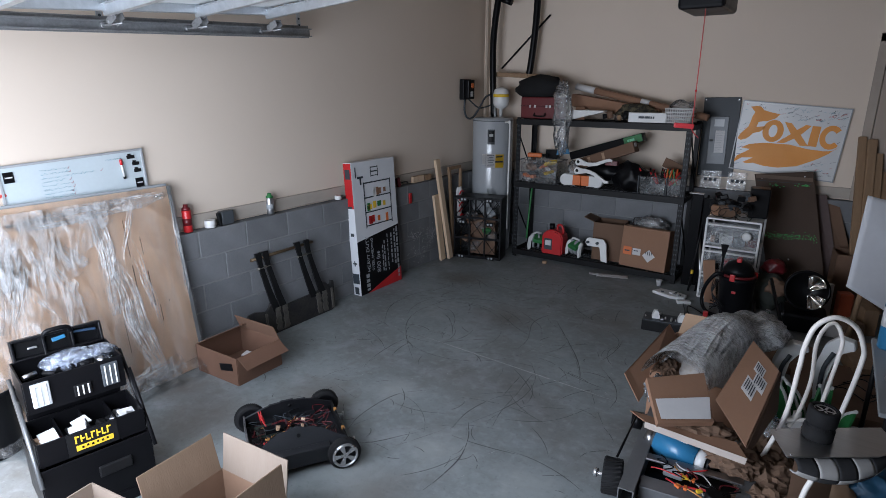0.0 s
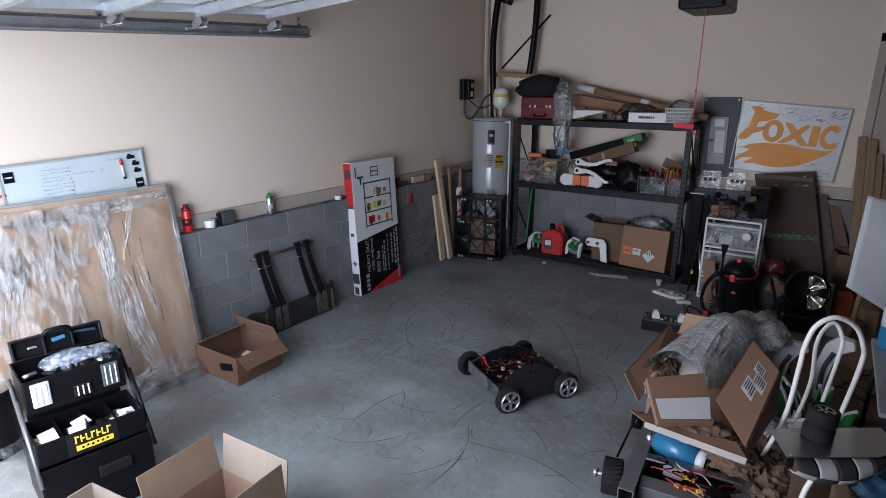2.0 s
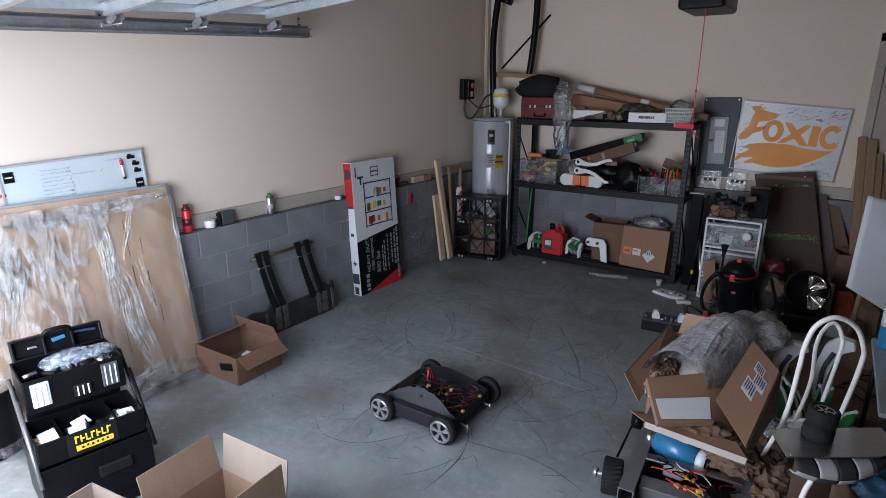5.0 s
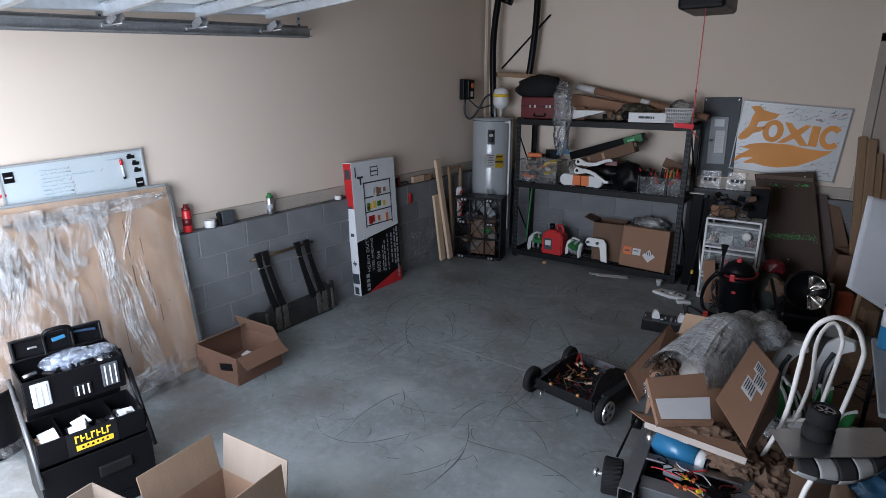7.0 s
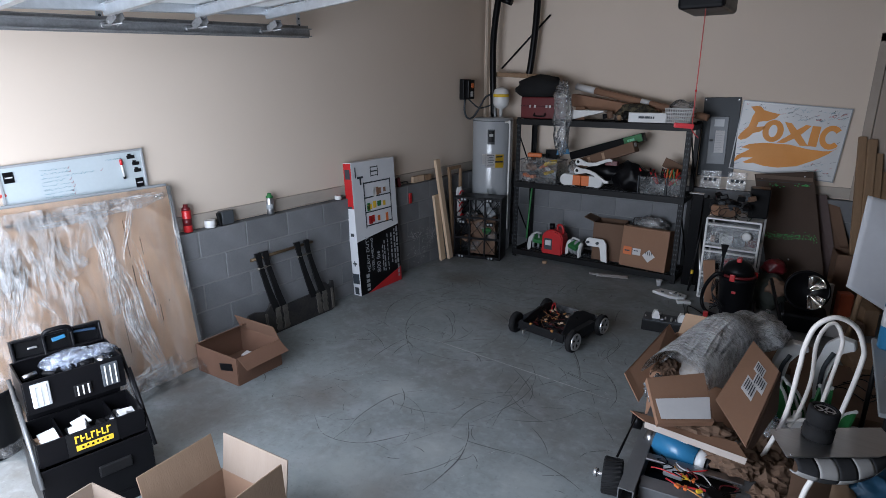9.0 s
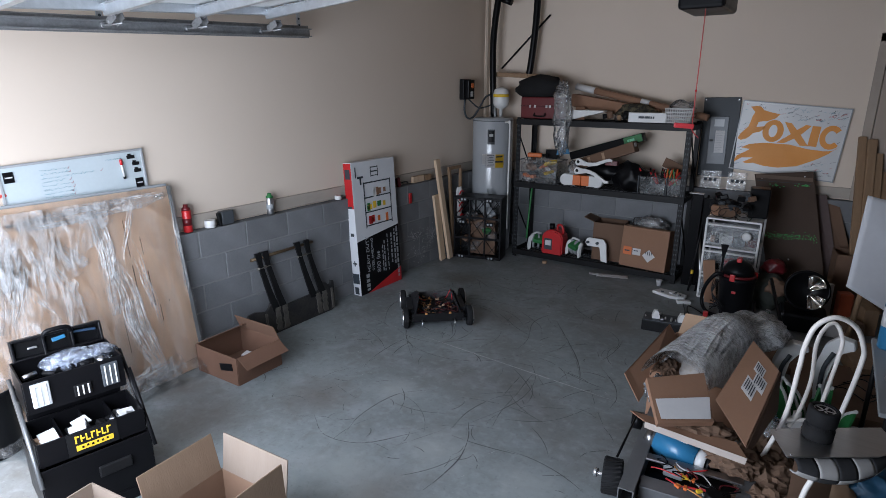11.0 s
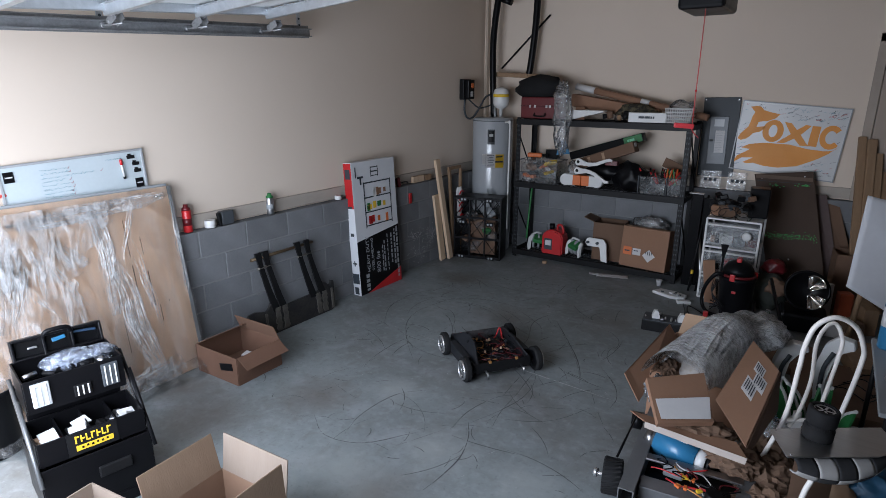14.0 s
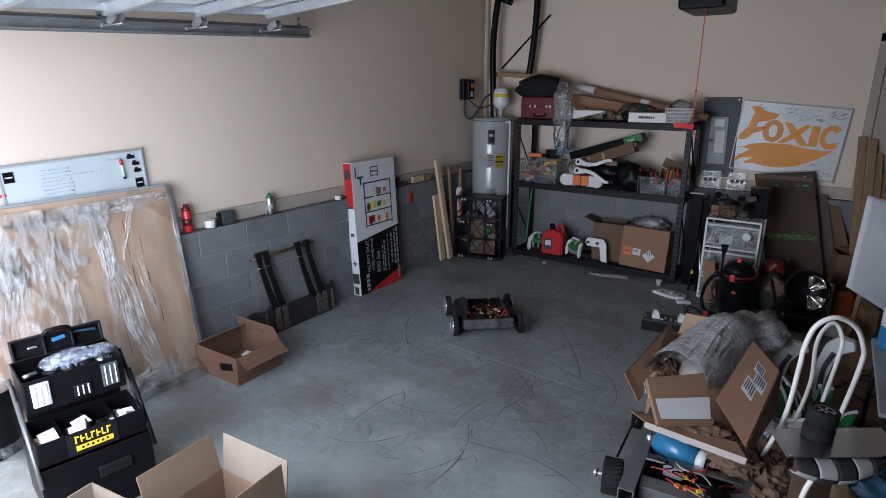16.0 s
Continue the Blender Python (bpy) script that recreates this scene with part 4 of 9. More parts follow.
def carriage():
    # black fork carriage leaning on the blocks
    ob = thing("fork_carriage", pose(0.0, 0, 0), "black steel fork carriage with scuffed plate, leaning on the block wall", "carriage")
    bm = bmesh.new()
    rod(bm, (0.045, -3.70, 0.635), (0.045, -3.06, 0.645), 0.013)
    part("top_bar", bm, mat("rusty_bar", (0.12, 0.085, 0.05), 0.5, metal=0.6), ob)
    STEELD = mat("dull_steel", (0.2, 0.19, 0.17), 0.5, metal=0.7)
    for y, run in ((-3.635, 0.085), (-3.565, 0.09), (-3.235, 0.09), (-3.135, 0.095)):
        # curved arm plate: eye at the top, belly, flared root
        bm = bmesh.new()
        side = []
        for k in range(15):
            q = k / 14
            z = 0.68 - 0.50 * q
            c = run * q ** 1.4
            wide = 0.030 if q < 0.12 else 0.020 + 0.014 * q ** 2
            side.append((c, z, wide))
        out = [(c - wd, z) for c, z, wd in side] + [(c + wd, z) for c, z, wd in reversed(side)]
        prism(bm, out, 0.016, Matrix.Translation((0.038, y, 0)) @ Matrix(((0, 0, 1, 0), (1, 0, 0, 0), (0, 1, 0, 0), (0, 0, 0, 1))))
        for v in bm.verts:
            v.co.x += 0.075 * (0.68 - v.co.z) / 0.5
        bmesh.ops.bevel(bm, geom=[e for e in bm.edges if e.calc_length() > 0.02], offset=0.002, segments=1, affect="EDGES")
        part("arm", bm, BLACKM, ob)
    for y in (-3.60, -3.19):
        bm = bmesh.new()
        rod(bm, (0.062, y - 0.06, 0.555), (0.062, y + 0.08, 0.56), 0.011)
        part("pin", bm, STEELD, ob)
    bm = bmesh.new()
    out = [(-3.66, 0.0), (-2.95, 0.0), (-2.91, 0.02), (-2.90, 0.26), (-2.925, 0.27), (-2.955, 0.22), (-2.99, 0.265), (-3.03, 0.275), (-3.06, 0.25), (-3.08, 0.215), (-3.45, 0.20), (-3.48, 0.245), (-3.53, 0.275), (-3.585, 0.27), (-3.62, 0.225), (-3.65, 0.205), (-3.75, 0.23), (-3.81, 0.225), (-3.84, 0.19), (-3.84, 0.13), (-3.80, 0.09), (-3.70, 0.06)]
    prism(bm, out, 0.022, Matrix.Translation((0.115, 0, 0.0)) @ pose(0, 0, 0, 0, -5, 0) @ Matrix(((0, 0, 1, 0), (1, 0, 0, 0), (0, 1, 0, 0), (0, 0, 0, 1))))
    part("plate", bm, mat("scuffed_plate", (0.016, 0.016, 0.018), 0.55, metal=0.2, dark=(0.05, 0.045, 0.04), scale=10, fine=60, amount=0.6, sharp=0.5), ob)
    WORN = mat("worn_lug", (0.13, 0.12, 0.105), 0.6, metal=0.3, dark=(0.05, 0.045, 0.04), scale=25, fine=80, amount=0.8)
    rng = random.Random(12)
    for y, hh in ((-3.66, 0.19), (-3.545, 0.21), (-3.47, 0.21), (-3.10, 0.20), (-3.03, 0.20), (-2.94, 0.20)):
        bm = bmesh.new()
        n, thin = 12, 0.4 if y in (-3.66, -2.94) else 1.0
        lf = [(y - thin * rng.uniform(0.016, 0.034), 0.02 + hh * k / n) for k in range(n)]
        rt = [(y + thin * rng.uniform(0.016, 0.034), 0.02 + hh * k / n) for k in range(n)]
        prism(bm, rt + lf[::-1], 0.010, Matrix.Translation((0.1385, 0, 0.0)) @ pose(0, 0, 0, 0, -5, 0) @ Matrix(((0, 0, 1, 0), (1, 0, 0, 0), (0, 1, 0, 0), (0, 0, 0, 1))))
        part("lug", bm, WORN, ob, "pale worn toothed lug")


carriage()


def shelf_carton():
    y0, y1, h, t = -2.55, -1.93, 1.275, 0.095
    m = Matrix.Translation((0.125, 0, 0)) @ pose(0, 0, 0, 0, -3.4, 0)
    ob = thing("shelving_carton", m, "tall flat printed carton, white, black and red, leaning on the wall", "box")
    bm = bmesh.new()
    box(bm, (-t / 2, (y0 + y1) / 2, h / 2), (t, y1 - y0, h), r=0.003)
    part("carton", bm, mat("white_print", (0.62, 0.63, 0.65), 0.45, scale=3, fine=60, amount=0.3), ob)
    f = Matrix(((0, 0, 1, 0.0), (1, 0, 0, 0), (0, 1, 0, 0), (0, 0, 0, 1)))
    g = Matrix(((1, 0, 0, 0.0), (0, 0, 1, y0), (0, 1, 0, 0), (0, 0, 0, 1)))
    bm = bmesh.new()
    prism(bm, [(y0 + 0.002, 0.002), (y1 - 0.002, 0.002), (y1 - 0.002, 0.60), (y0 + 0.002, 0.53)], 0.002, f)
    dk = part("black_print", bm, BLACK, ob)
    bm = bmesh.new()
    prism(bm, [(y0 + 0.10, 0.003), (y1 - 0.003, 0.003), (y1 - 0.003, 0.15)], 0.004, f)
    part("red_print", bm, RED, ob)
    rng = random.Random(8)

    def bar(y, z, w, hh, material, lift=0.003, name="print_bar"):
        b = bmesh.new()
        box(b, (lift, y, z), (0.001, w, hh))
        part(name, b, material, ob)
    # drawn shelf with goods
    for y in (-2.40, -2.02):
        bar(y, 0.86, 0.012, 0.44, INK)
    for z in (0.66, 0.79, 0.93, 1.07):
        bar(-2.21, z, 0.38, 0.012, INK)
    for k in range(16):
        bar(rng.uniform(-2.36, -2.08), (0.69, 0.83, 0.96)[k % 3] + rng.uniform(0, 0.03), rng.uniform(0.03, 0.06), rng.uniform(0.04, 0.08), (RED, YELLOW, CARD, ORANGE, GREEN, WHITEP)[k % 6], 0.0035, "picture")
    for k, (y, z) in enumerate(((-2.44, 1.13), (-2.44, 1.10))):
        bar(y, z, 0.02 if k else 0.08, 0.08 if k else 0.02, INK, 0.003 + 0.001 * k)
    for y, z, w, hh in ((-2.24, 1.17, 0.10, 0.012), (-2.24, 1.13, 0.10, 0.008), (-2.24, 1.21, 0.10, 0.008), (-2.29, 1.17, 0.008, 0.10), (-2.19, 1.17, 0.008, 0.10), (-2.50, 1.18, 0.012, 0.10)):
        bar(y, z, w, hh, PANELG)
    up = Matrix(((0, 0, 1, 0.004), (0, -1, 0, 0), (1, 0, 0, 0), (0, 0, 0, 1)))
    for text, size, y, z in (("HEAVY DUTY", 0.058, -2.395, 0.21), ("STEEL SHELVING", 0.044, -2.335, 0.21), ("800 lbs", 0.075, -2.245, 0.17)):
        words(text, size, GREYP, ob, Matrix.Translation((0, y, z)) @ up)
    # lettering too far to read, turned along the carton
    for k, (y, z0, z1, w) in enumerate(((-2.44, 0.03, 0.17, 0.045), (-2.20, 0.17, 0.42, 0.014), (-2.17, 0.16, 0.45, 0.015), (-2.12, 0.16, 0.52, 0.012), (-2.06, 0.22, 0.52, 0.02), (-2.01, 0.2, 0.55, 0.02), (-1.97, 0.05, 0.55, 0.025))):
        z = z0
        while z < z1:
            s = rng.uniform(0.02, 0.06)
            bar(y, z + s / 2, w, s, GREYP, 0.0045)
            z += s + 0.014
    # narrow side
    bm = bmesh.new()
    box(bm, (-t / 2, y0 - 0.001, 1.06), (t - 0.004, 0.002, 0.42))
    part("red_print", bm, RED, ob)
    for z, hh, w, mm in ((1.17, 0.09, 0.06, INK), (0.86, 0.02, 0.05, PANELG), (0.60, 0.03, 0.04, PANELG), (0.32, 0.05, 0.012, INK), (0.32, 0.012, 0.05, INK), (0.05, 0.07, 0.05, INK), (0.17, 0.10, 0.08, INK)):
        bm = bmesh.new()
        box(bm, (-t / 2, y0 - 0.003, z), (w, 0.002, hh))
        part("print_bar", bm, mm, ob)


shelf_carton()


def boards():
    for base, top, w, t, lab in (((0.115, -1.02, 0), (0.012, -1.15, 1.15), 0.075, 0.035, "pale lumber stud leaning on the wall"), ((0.085, -1.13, 0), (0.02, -1.185, 0.76), 0.09, 0.03, "short pale lumber board leaning on the block wall"), ((-0.0 + 0.06, -0.86, 0.0), (0.015, -0.90, 1.02), 0.04, 0.03, "brown lumber strip leaning on the block wall"), ((0.05, -0.72, 0.0), (0.015, -0.66, 1.0), 0.035, 0.03, "brown lumber strip leaning on the block wall")):
        a, b = Vector(base), Vector(top)
        L = (b - a).length
        z = (b - a).normalized()
        yv = Vector((0, 1, 0))
        xv = yv.cross(z).normalized()
        yv = z.cross(xv)
        m = Matrix((xv, yv, z)).transposed().to_4x4()
        m.translation = a
        bm = bmesh.new()
        box(bm, (t / 2, 0, L / 2), (t, w, L), r=0.003)
        solid("lumber_stud", bm, WOOD if w > 0.05 else WOODDK, m @ Matrix.Translation((0, 0, 0.012)), lab, "lumber")
    bm = bmesh.new()
    box(bm, (0.0, 0, 0), (0.025, 0.27, 0.035), r=0.003)
    solid("lumber_strip", bm, WOODDK, pose(0.02, -0.78, 1.035), "brown lumber strip resting across two leaning strips", "lumber")
    # striped bag of sticks
    ob = thing("striped_bag", pose(0.06, -0.80, 0.40), "red and white striped plastic bag hanging by the crate", "bag")
    bm = bmesh.new()

    def f(u, v):
        return Vector((0.04 + 0.03 * math.sin(math.pi * u) + 0.008 * noise.noise(Vector((u * 6, v * 8, 1))), (u - 0.5) * 0.13 * (0.4 + 0.8 * math.sin(math.pi * (0.12 + 0.8 * v))), 0.42 * v))
    sheet(bm, f, 14, 26, 0.004)
    bag = part("bag", bm, WHITEP, ob)
    for k in range(5):
        bm = bmesh.new()
        tube(bm, curve([(0.075, -0.045, 0.06 + 0.07 * k), (0.083, 0.0, 0.10 + 0.07 * k), (0.075, 0.045, 0.08 + 0.07 * k)], 5), 0.008, 6)
        part("stripe", bm, RED, bag)


boards()


def crate():
    ob = thing("wire_crate", pose(0.118, -0.915, 0, 0, 0, 15), "black plastic crate on its side holding bags and bottles", "crate")
    w, h, d = 0.55, 0.73, 0.25
    for c, s in (((0, d / 2, h / 2), (0.02, d, h)), ((w, d / 2, h / 2), (0.02, d, h)), ((w / 2, d / 2, 0.01), (w, d, 0.02)), ((w / 2, d / 2, h - 0.01), (w, d, 0.02))):
        bm = bmesh.new()
        box(bm, c, s, r=0.003)
        part("wall", bm, BLACK, ob)
    for y in (0.0, d):
        for x in (0, w / 3, 2 * w / 3, w):
            bm = bmesh.new()
            box(bm, (x, y, h / 2), (0.02, 0.014, h), r=0.003)
            part("rib", bm, BLACK, ob)
        for z in (0.02, h / 3, 2 * h / 3, h - 0.02):
            bm = bmesh.new()
            box(bm, (w / 2, y, z), (w, 0.014, 0.024), r=0.003)
            part("rib", bm, BLACK, ob)
        for i in range(3):
            for j in range(3):
                for s in (-1, 1):
                    x0, z0 = w / 3 * i, h / 3 * j
                    bm = bmesh.new()
                    a = (x0, y, z0) if s > 0 else (x0, y, z0 + h / 3)
                    b = (x0 + w / 3, y, z0 + h / 3) if s > 0 else (x0 + w / 3, y, z0)
                    tube(bm, [a, b], 0.0045, 5)
                    part("lattice", bm, BLACK, ob)
    for i, j in ((0.15, 0.96), (0.7, 0.96), (0.12, 0.60), (0.72, 0.58), (0.1, 0.03), (0.75, 0.03)):
        bm = bmesh.new()
        box(bm, (w * i + 0.03, -0.012, h * j), (0.085, 0.016, 0.045), r=0.004)
        clip = part("clip", bm, BLACK, ob)
        for s in (-1, 1):
            bm = bmesh.new()
            box(bm, (w * i + 0.03 + 0.018 * s, -0.0205, h * j), (0.02, 0.003, 0.022))
            part("slot", bm, GREYP, clip)
    # bags inside
    rng = random.Random(4)
    M = pose(0.118, -0.915, 0, 0, 0, 15)
    for k in range(9):
        bm = bmesh.new()
        c = Vector((rng.uniform(0.1, w - 0.1), 0.12, 0.10 + 0.055 * k))
        r = rng.uniform(0.05, 0.085)
        bmesh.ops.create_icosphere(bm, subdivisions=3, radius=r)
        for v in bm.verts:
            v.co = v.co * (1 + 0.35 * noise.noise(v.co * 18 + Vector((k, 0, 0))))
            v.co.z *= 0.75
        for fc in bm.faces:
            fc.smooth = True
        mm = (BUBBLE, BUBBLE, CARDDK, TUB, GREEN, BUBBLE, CARD, TUB, GREYP)[k]
        solid("stuffed_bag", bm, mm, M @ Matrix.Translation(c), ("crumpled plastic bag packed in the crate", "crumpled brown paper packed in the crate")[mm in (CARD, CARDDK)], "bag", "bags in the crate")
    bm = bmesh.new()
    box(bm, (w / 2 + 0.04, 0.17, 0.27), (0.30, 0.12, 0.46), r=0.004)
    solid("small_carton", bm, CARDDK, M @ Matrix.Translation((0, 0, -0.01)), "brown carton standing inside the crate", "box")


crate()


def wall_services():
    ob = thing("control_box", pose(WX, -0.43, 1.80), "black and grey electrical control box with conduit on the wall", "electrical box")
    bm = bmesh.new()
    box(bm, (0.03, 0, 0.115), (0.06, 0.17, 0.23), r=0.006)
    part("back_box", bm, BLACKM, ob)
    bm = bmesh.new()
    box(bm, (0.085, 0.01, 0.115), (0.055, 0.14, 0.22), r=0.01)
    part("cover", bm, BLACK, ob)
    bm = bmesh.new()
    box(bm, (0.114, 0.03, 0.16), (0.004, 0.05, 0.055), r=0.001)
    part("label_sheet", bm, ORANGE, ob)
    bm = bmesh.new()
    box(bm, (0.114, 0.015, 0.065), (0.004, 0.05, 0.06), r=0.001)
    part("label_sheet", bm, PAPER, ob)
    bm = bmesh.new()
    tube(bm, curve([(0.05, -0.04, 0.0), (0.05, -0.045, -0.12), (0.06, 0.0, -0.21), (0.09, 0.08, -0.21), (0.12, 0.18, -0.1), (0.15, 0.26, 0.02), (0.2, 0.34, 0.06)], 6), 0.012)
    part("conduit", bm, PANELG, ob)
    bm = bmesh.new()
    tube(bm, curve([(0.05, 0.05, 0.0), (0.07, 0.10, -0.04), (0.09, 0.22, -0.10), (0.12, 0.36, -0.09), (0.16, 0.42, -0.06)], 6), 0.009)
    part("conduit", bm, PANELG, ob)
    for nm, pts, r, lab in (("vent_pipe", [(0.215, -0.22, 1.60), (0.20, -0.22, 1.9), (0.185, -0.22, 2.3), (0.19, -0.21, 2.6), (0.225, -0.2, 2.9), (0.24, -0.2, 3.02)], 0.038, "black foam-covered pipe rising from the heater to the ceiling"), ("vent_pipe", [(0.61, -0.13, 2.06), (0.635, -0.13, 2.2), (0.675, -0.13, 2.6), (0.69, -0.13, 3.02)], 0.038, "black foam-covered pipe rising from the rack to the ceiling")):
        bm = bmesh.new()
        tube(bm, curve(pts, 6), r, 14)
        solid(nm, bm, BLACK, Matrix(), lab, "pipe", "black pipes")
    for a, b in (((0.24, -0.2, 2.92), (0.40, -0.2, 2.86)), ((0.69, -0.13, 2.97), (0.78, -0.13, 2.93))):
        bm = bmesh.new()
        rod(bm, a, b, 0.034, seg=14)
        solid("branch_pipe", bm, BLACK, Matrix(), "short black foam-covered branch pipe", "pipe")
    bm = bmesh.new()
    tube(bm, [(0.17, 0.03, 2.16), (0.77, 0.04, 2.73)], 0.011, 8)
    solid("slim_rod", bm, BLACKM, Matrix(), "thin dark rod leaning diagonally on the back wall", "rod")
    bm = bmesh.new()
    box(bm, (0, 0, 0), (0.03, 0.09, 2.9), r=0.004)
    solid("corner_trim", bm, CEIL, pose(WX + 0.06, BY - 0.02, 1.45 + 0.1), "tan vertical corner trim board", "trim", kind="structure")


wall_services()


# ---- floor by the side wall ----
carton("open_carton", pose(0.385, -4.115, 0, 0, 0, 2), 0.43, 0.375, 0.20, (None, -22, -62, 125), "open brown cardboard box on the floor by the plywood", outer=mat("brown_cardboard", (0.140, 0.070, 0.043), 0.85, dark=(0.10, 0.05, 0.03), scale=5, fine=70, bump=0.1), inner=mat("brown_cardboard_inside", (0.15, 0.08, 0.05), 0.85, scale=5, fine=70, bump=0.1))


def carton_bits():
    bm = bmesh.new()
    box(bm, (0, 0, 0.03), (0.10, 0.07, 0.06), pose(0, 0, 0, 0, 12, 20), r=0.003)
    solid("small_white_box", bm, PAPER, pose(0.40, -4.05, 0.022), "small white printed box inside the open carton", "box")
    bm = bmesh.new()
    box(bm, (0, 0, 0), (0.003, 0.13, 0.05), pose(0, 0, 0, 12, 0, 0))
    solid("tape_strip", bm, BLACK, Matrix.Translation((0.50, -4.3065, 0.115)) @ pose(0, 0, 0, 0, 0, -88), "strip of black tape on the open carton", "tape")


carton_bits()
carton("open_carton", pose(1.845, -5.275, 0, 0, 0, 4), 0.40, 0.36, 0.30, (70, 8, 14, -4), "open pale cardboard box with upright flaps on the floor", outer=mat("tan_cardboard", (0.165, 0.094, 0.058), 0.85, dark=(0.12, 0.068, 0.042), scale=4, fine=60, bump=0.15), inner=mat("pale_cardboard", (0.165, 0.108, 0.07), 0.85, dark=(0.125, 0.08, 0.05), scale=1.5, fine=26, amount=0.55, stretch=(9, 9, 0.15), bump=0.5), pale=1)
carton("open_carton", pose(1.575, -5.675, 0, 0, 0, 8), 0.33, 0.33, 0.39, (None, None, None, None), "open cardboard box with packing inside, beside the tool trolley", outer=NEARPALE, inner=CARDDK)
bm = bmesh.new()
bmesh.ops.create_icosphere(bm, subdivisions=3, radius=0.14)
for v in bm.verts:
    v.co *= 1 + 0.3 * noise.noise(v.co * 12)
    v.co.z *= 0.7
solid("packing_bag", bm, CARDIN, pose(1.57, -5.66, 0.20), "crumpled cream packing bag inside the open carton", "bag")


def trolley():
    # cantilever tool trolley, opened out; x forward, y along its width
    ob = thing("tool_trolley", pose(0.626, -5.289, 0, 0, 0, -10.6), "black plastic rolling tool trolley opened out, trays full of small parts", "toolbox")
    w = 0.435

    def tray(name, x0, x1, z0, z1, t=0.008, n=0, label="", w=0.435):
        bm = bmesh.new()
        xm, xs = (x0 + x1) / 2, x1 - x0
        box(bm, (xm, 0, z0 + t / 2), (xs, w, t))
        for c, s in (((x0, 0, (z0 + z1) / 2), (t, w, z1 - z0)), ((x1, 0, (z0 + z1) / 2), (t, w, z1 - z0)), ((xm, -w / 2, (z0 + z1) / 2), (xs, t, z1 - z0)), ((xm, w / 2, (z0 + z1) / 2), (xs, t, z1 - z0))):
            box(bm, c, s, r=0.002)
        body = part(name, bm, BLACK, ob, label)
        for k in range(n):
            bm = bmesh.new()
            box(bm, (xm, -w / 2 + w * (k + 1) / (n + 1), (z0 + z1) / 2 - 0.01), (xs, 0.005, z1 - z0 - 0.02))
            part("divider", bm, BLACK, body)
        return body
    low = tray("base_bin", 0.10, 0.455, 0.06, 0.318, w=0.452)
    mid = tray("middle_tray", 0.18, 0.434, 0.322, 0.437, n=3)
    top = tray("top_box", 0.0, 0.266, 0.504, 0.667, n=0, w=0.405)
    bm = bmesh.new()
    box(bm, (0.15, 0, 0.455), (0.012, 0.40, 0.26), r=0.003)
    part("back_panel", bm, BLACK, ob)
    # lid standing open: a shallow shell with a carry handle across its recess
    M0 = pose(0.0, 0.002, 0.665, 0, -14, 0)
    bm = bmesh.new()
    lw, lh, ld = 0.375, 0.105, 0.05
    box(bm, (-ld / 2, 0, lh / 2), (0.008, lw, lh), M0, r=0.003)
    for c, s in (((0, 0, 0.006), (ld, lw, 0.012)), ((0, 0, lh - 0.006), (ld, lw, 0.012)), ((0, -lw / 2, lh / 2), (ld, 0.014, lh)), ((0, lw / 2, lh / 2), (ld, 0.014, lh))):
        box(bm, c, s, M0, r=0.005)
    lid = part("lid", bm, BLACK, ob)
    for y in (-0.06, 0.06):
        bm = bmesh.new()
        box(bm, (0.004, y, lh / 2), (ld, 0.012, lh), M0, r=0.003)
        part("handle_post", bm, BLACK, lid)
    bm = bmesh.new()
    tube(bm, [M0 @ Vector(q) for q in curve([(0.02, -0.06, 0.09), (0.04, -0.045, 0.115), (0.045, 0.0, 0.12), (0.04, 0.045, 0.115), (0.02, 0.06, 0.09)], 5)], 0.011, 8)
    part("handle", bm, BLACK, lid)
    bm = bmesh.new()
    box(bm, (-0.01, -0.105, 0.05), (0.012, 0.04, 0.012), M0, r=0.003)
    part("driver_bit", bm, STEEL, lid)
    bm = bmesh.new()
    box(bm, (-0.008, 0.115, 0.085), (0.012, 0.10, 0.014), M0 @ pose(0, 0, 0, -6, 0, 0), r=0.004)
    part("dark_tool", bm, mat("navy_grip", (0.02, 0.05, 0.10), 0.4), lid)
    bm = bmesh.new()
    box(bm, (0.0, 0.015, 0.065), (0.012, 0.06, 0.02), M0 @ pose(0, 0, 0, 8, 0, 0), r=0.004)
    part("blue_tool", bm, BLUE, lid)
    # three latches on the top box; sun glare is painted into the left one
    for y, s in ((-0.142, 1.0), (0.02, 0.5), (0.142, 1.0)):
        bm = bmesh.new()
        box(bm, (0.275, y, 0.592 - (0.035 if s < 1 else 0)), (0.016, 0.072, 0.115 * s), r=0.004)
        la = part("latch", bm, (PANELG if y > 0.1 else BLACKM) if y > 0 else mat("sunlit_latch", (0.62, 0.64, 0.66), 0.3, metal=0.3), top)
        for k in range(3):
            bm = bmesh.new()
            box(bm, (0.2845, y - 0.022 + 0.022 * k, 0.592 - (0.035 if s < 1 else 0)), (0.004, 0.006, 0.10 * s), r=0.001)
            part("latch_rib", bm, WHITEP, la)
    # maker's plate: a row of yellow shapes over a yellow bar
    bm = bmesh.new()
    box(bm, (0.4395, -0.005, 0.380), (0.003, 0.205, 0.108))
    part("badge_field", bm, BLACKM, mid)
    for k in range(7):
        bm = bmesh.new()
        yy = -0.068 + 0.0215 * k
        box(bm, (0.4425, yy - 0.005, 0.402), (0.003, 0.0065, 0.034 + 0.004 * (k in (0, 6))), r=0.001)
        box(bm, (0.4425, yy + 0.002, 0.415 - 0.014 * (k % 3)), (0.003, 0.015, 0.008), r=0.001)
        part("badge_shape", bm, YELLOW, mid)
    bm = bmesh.new()
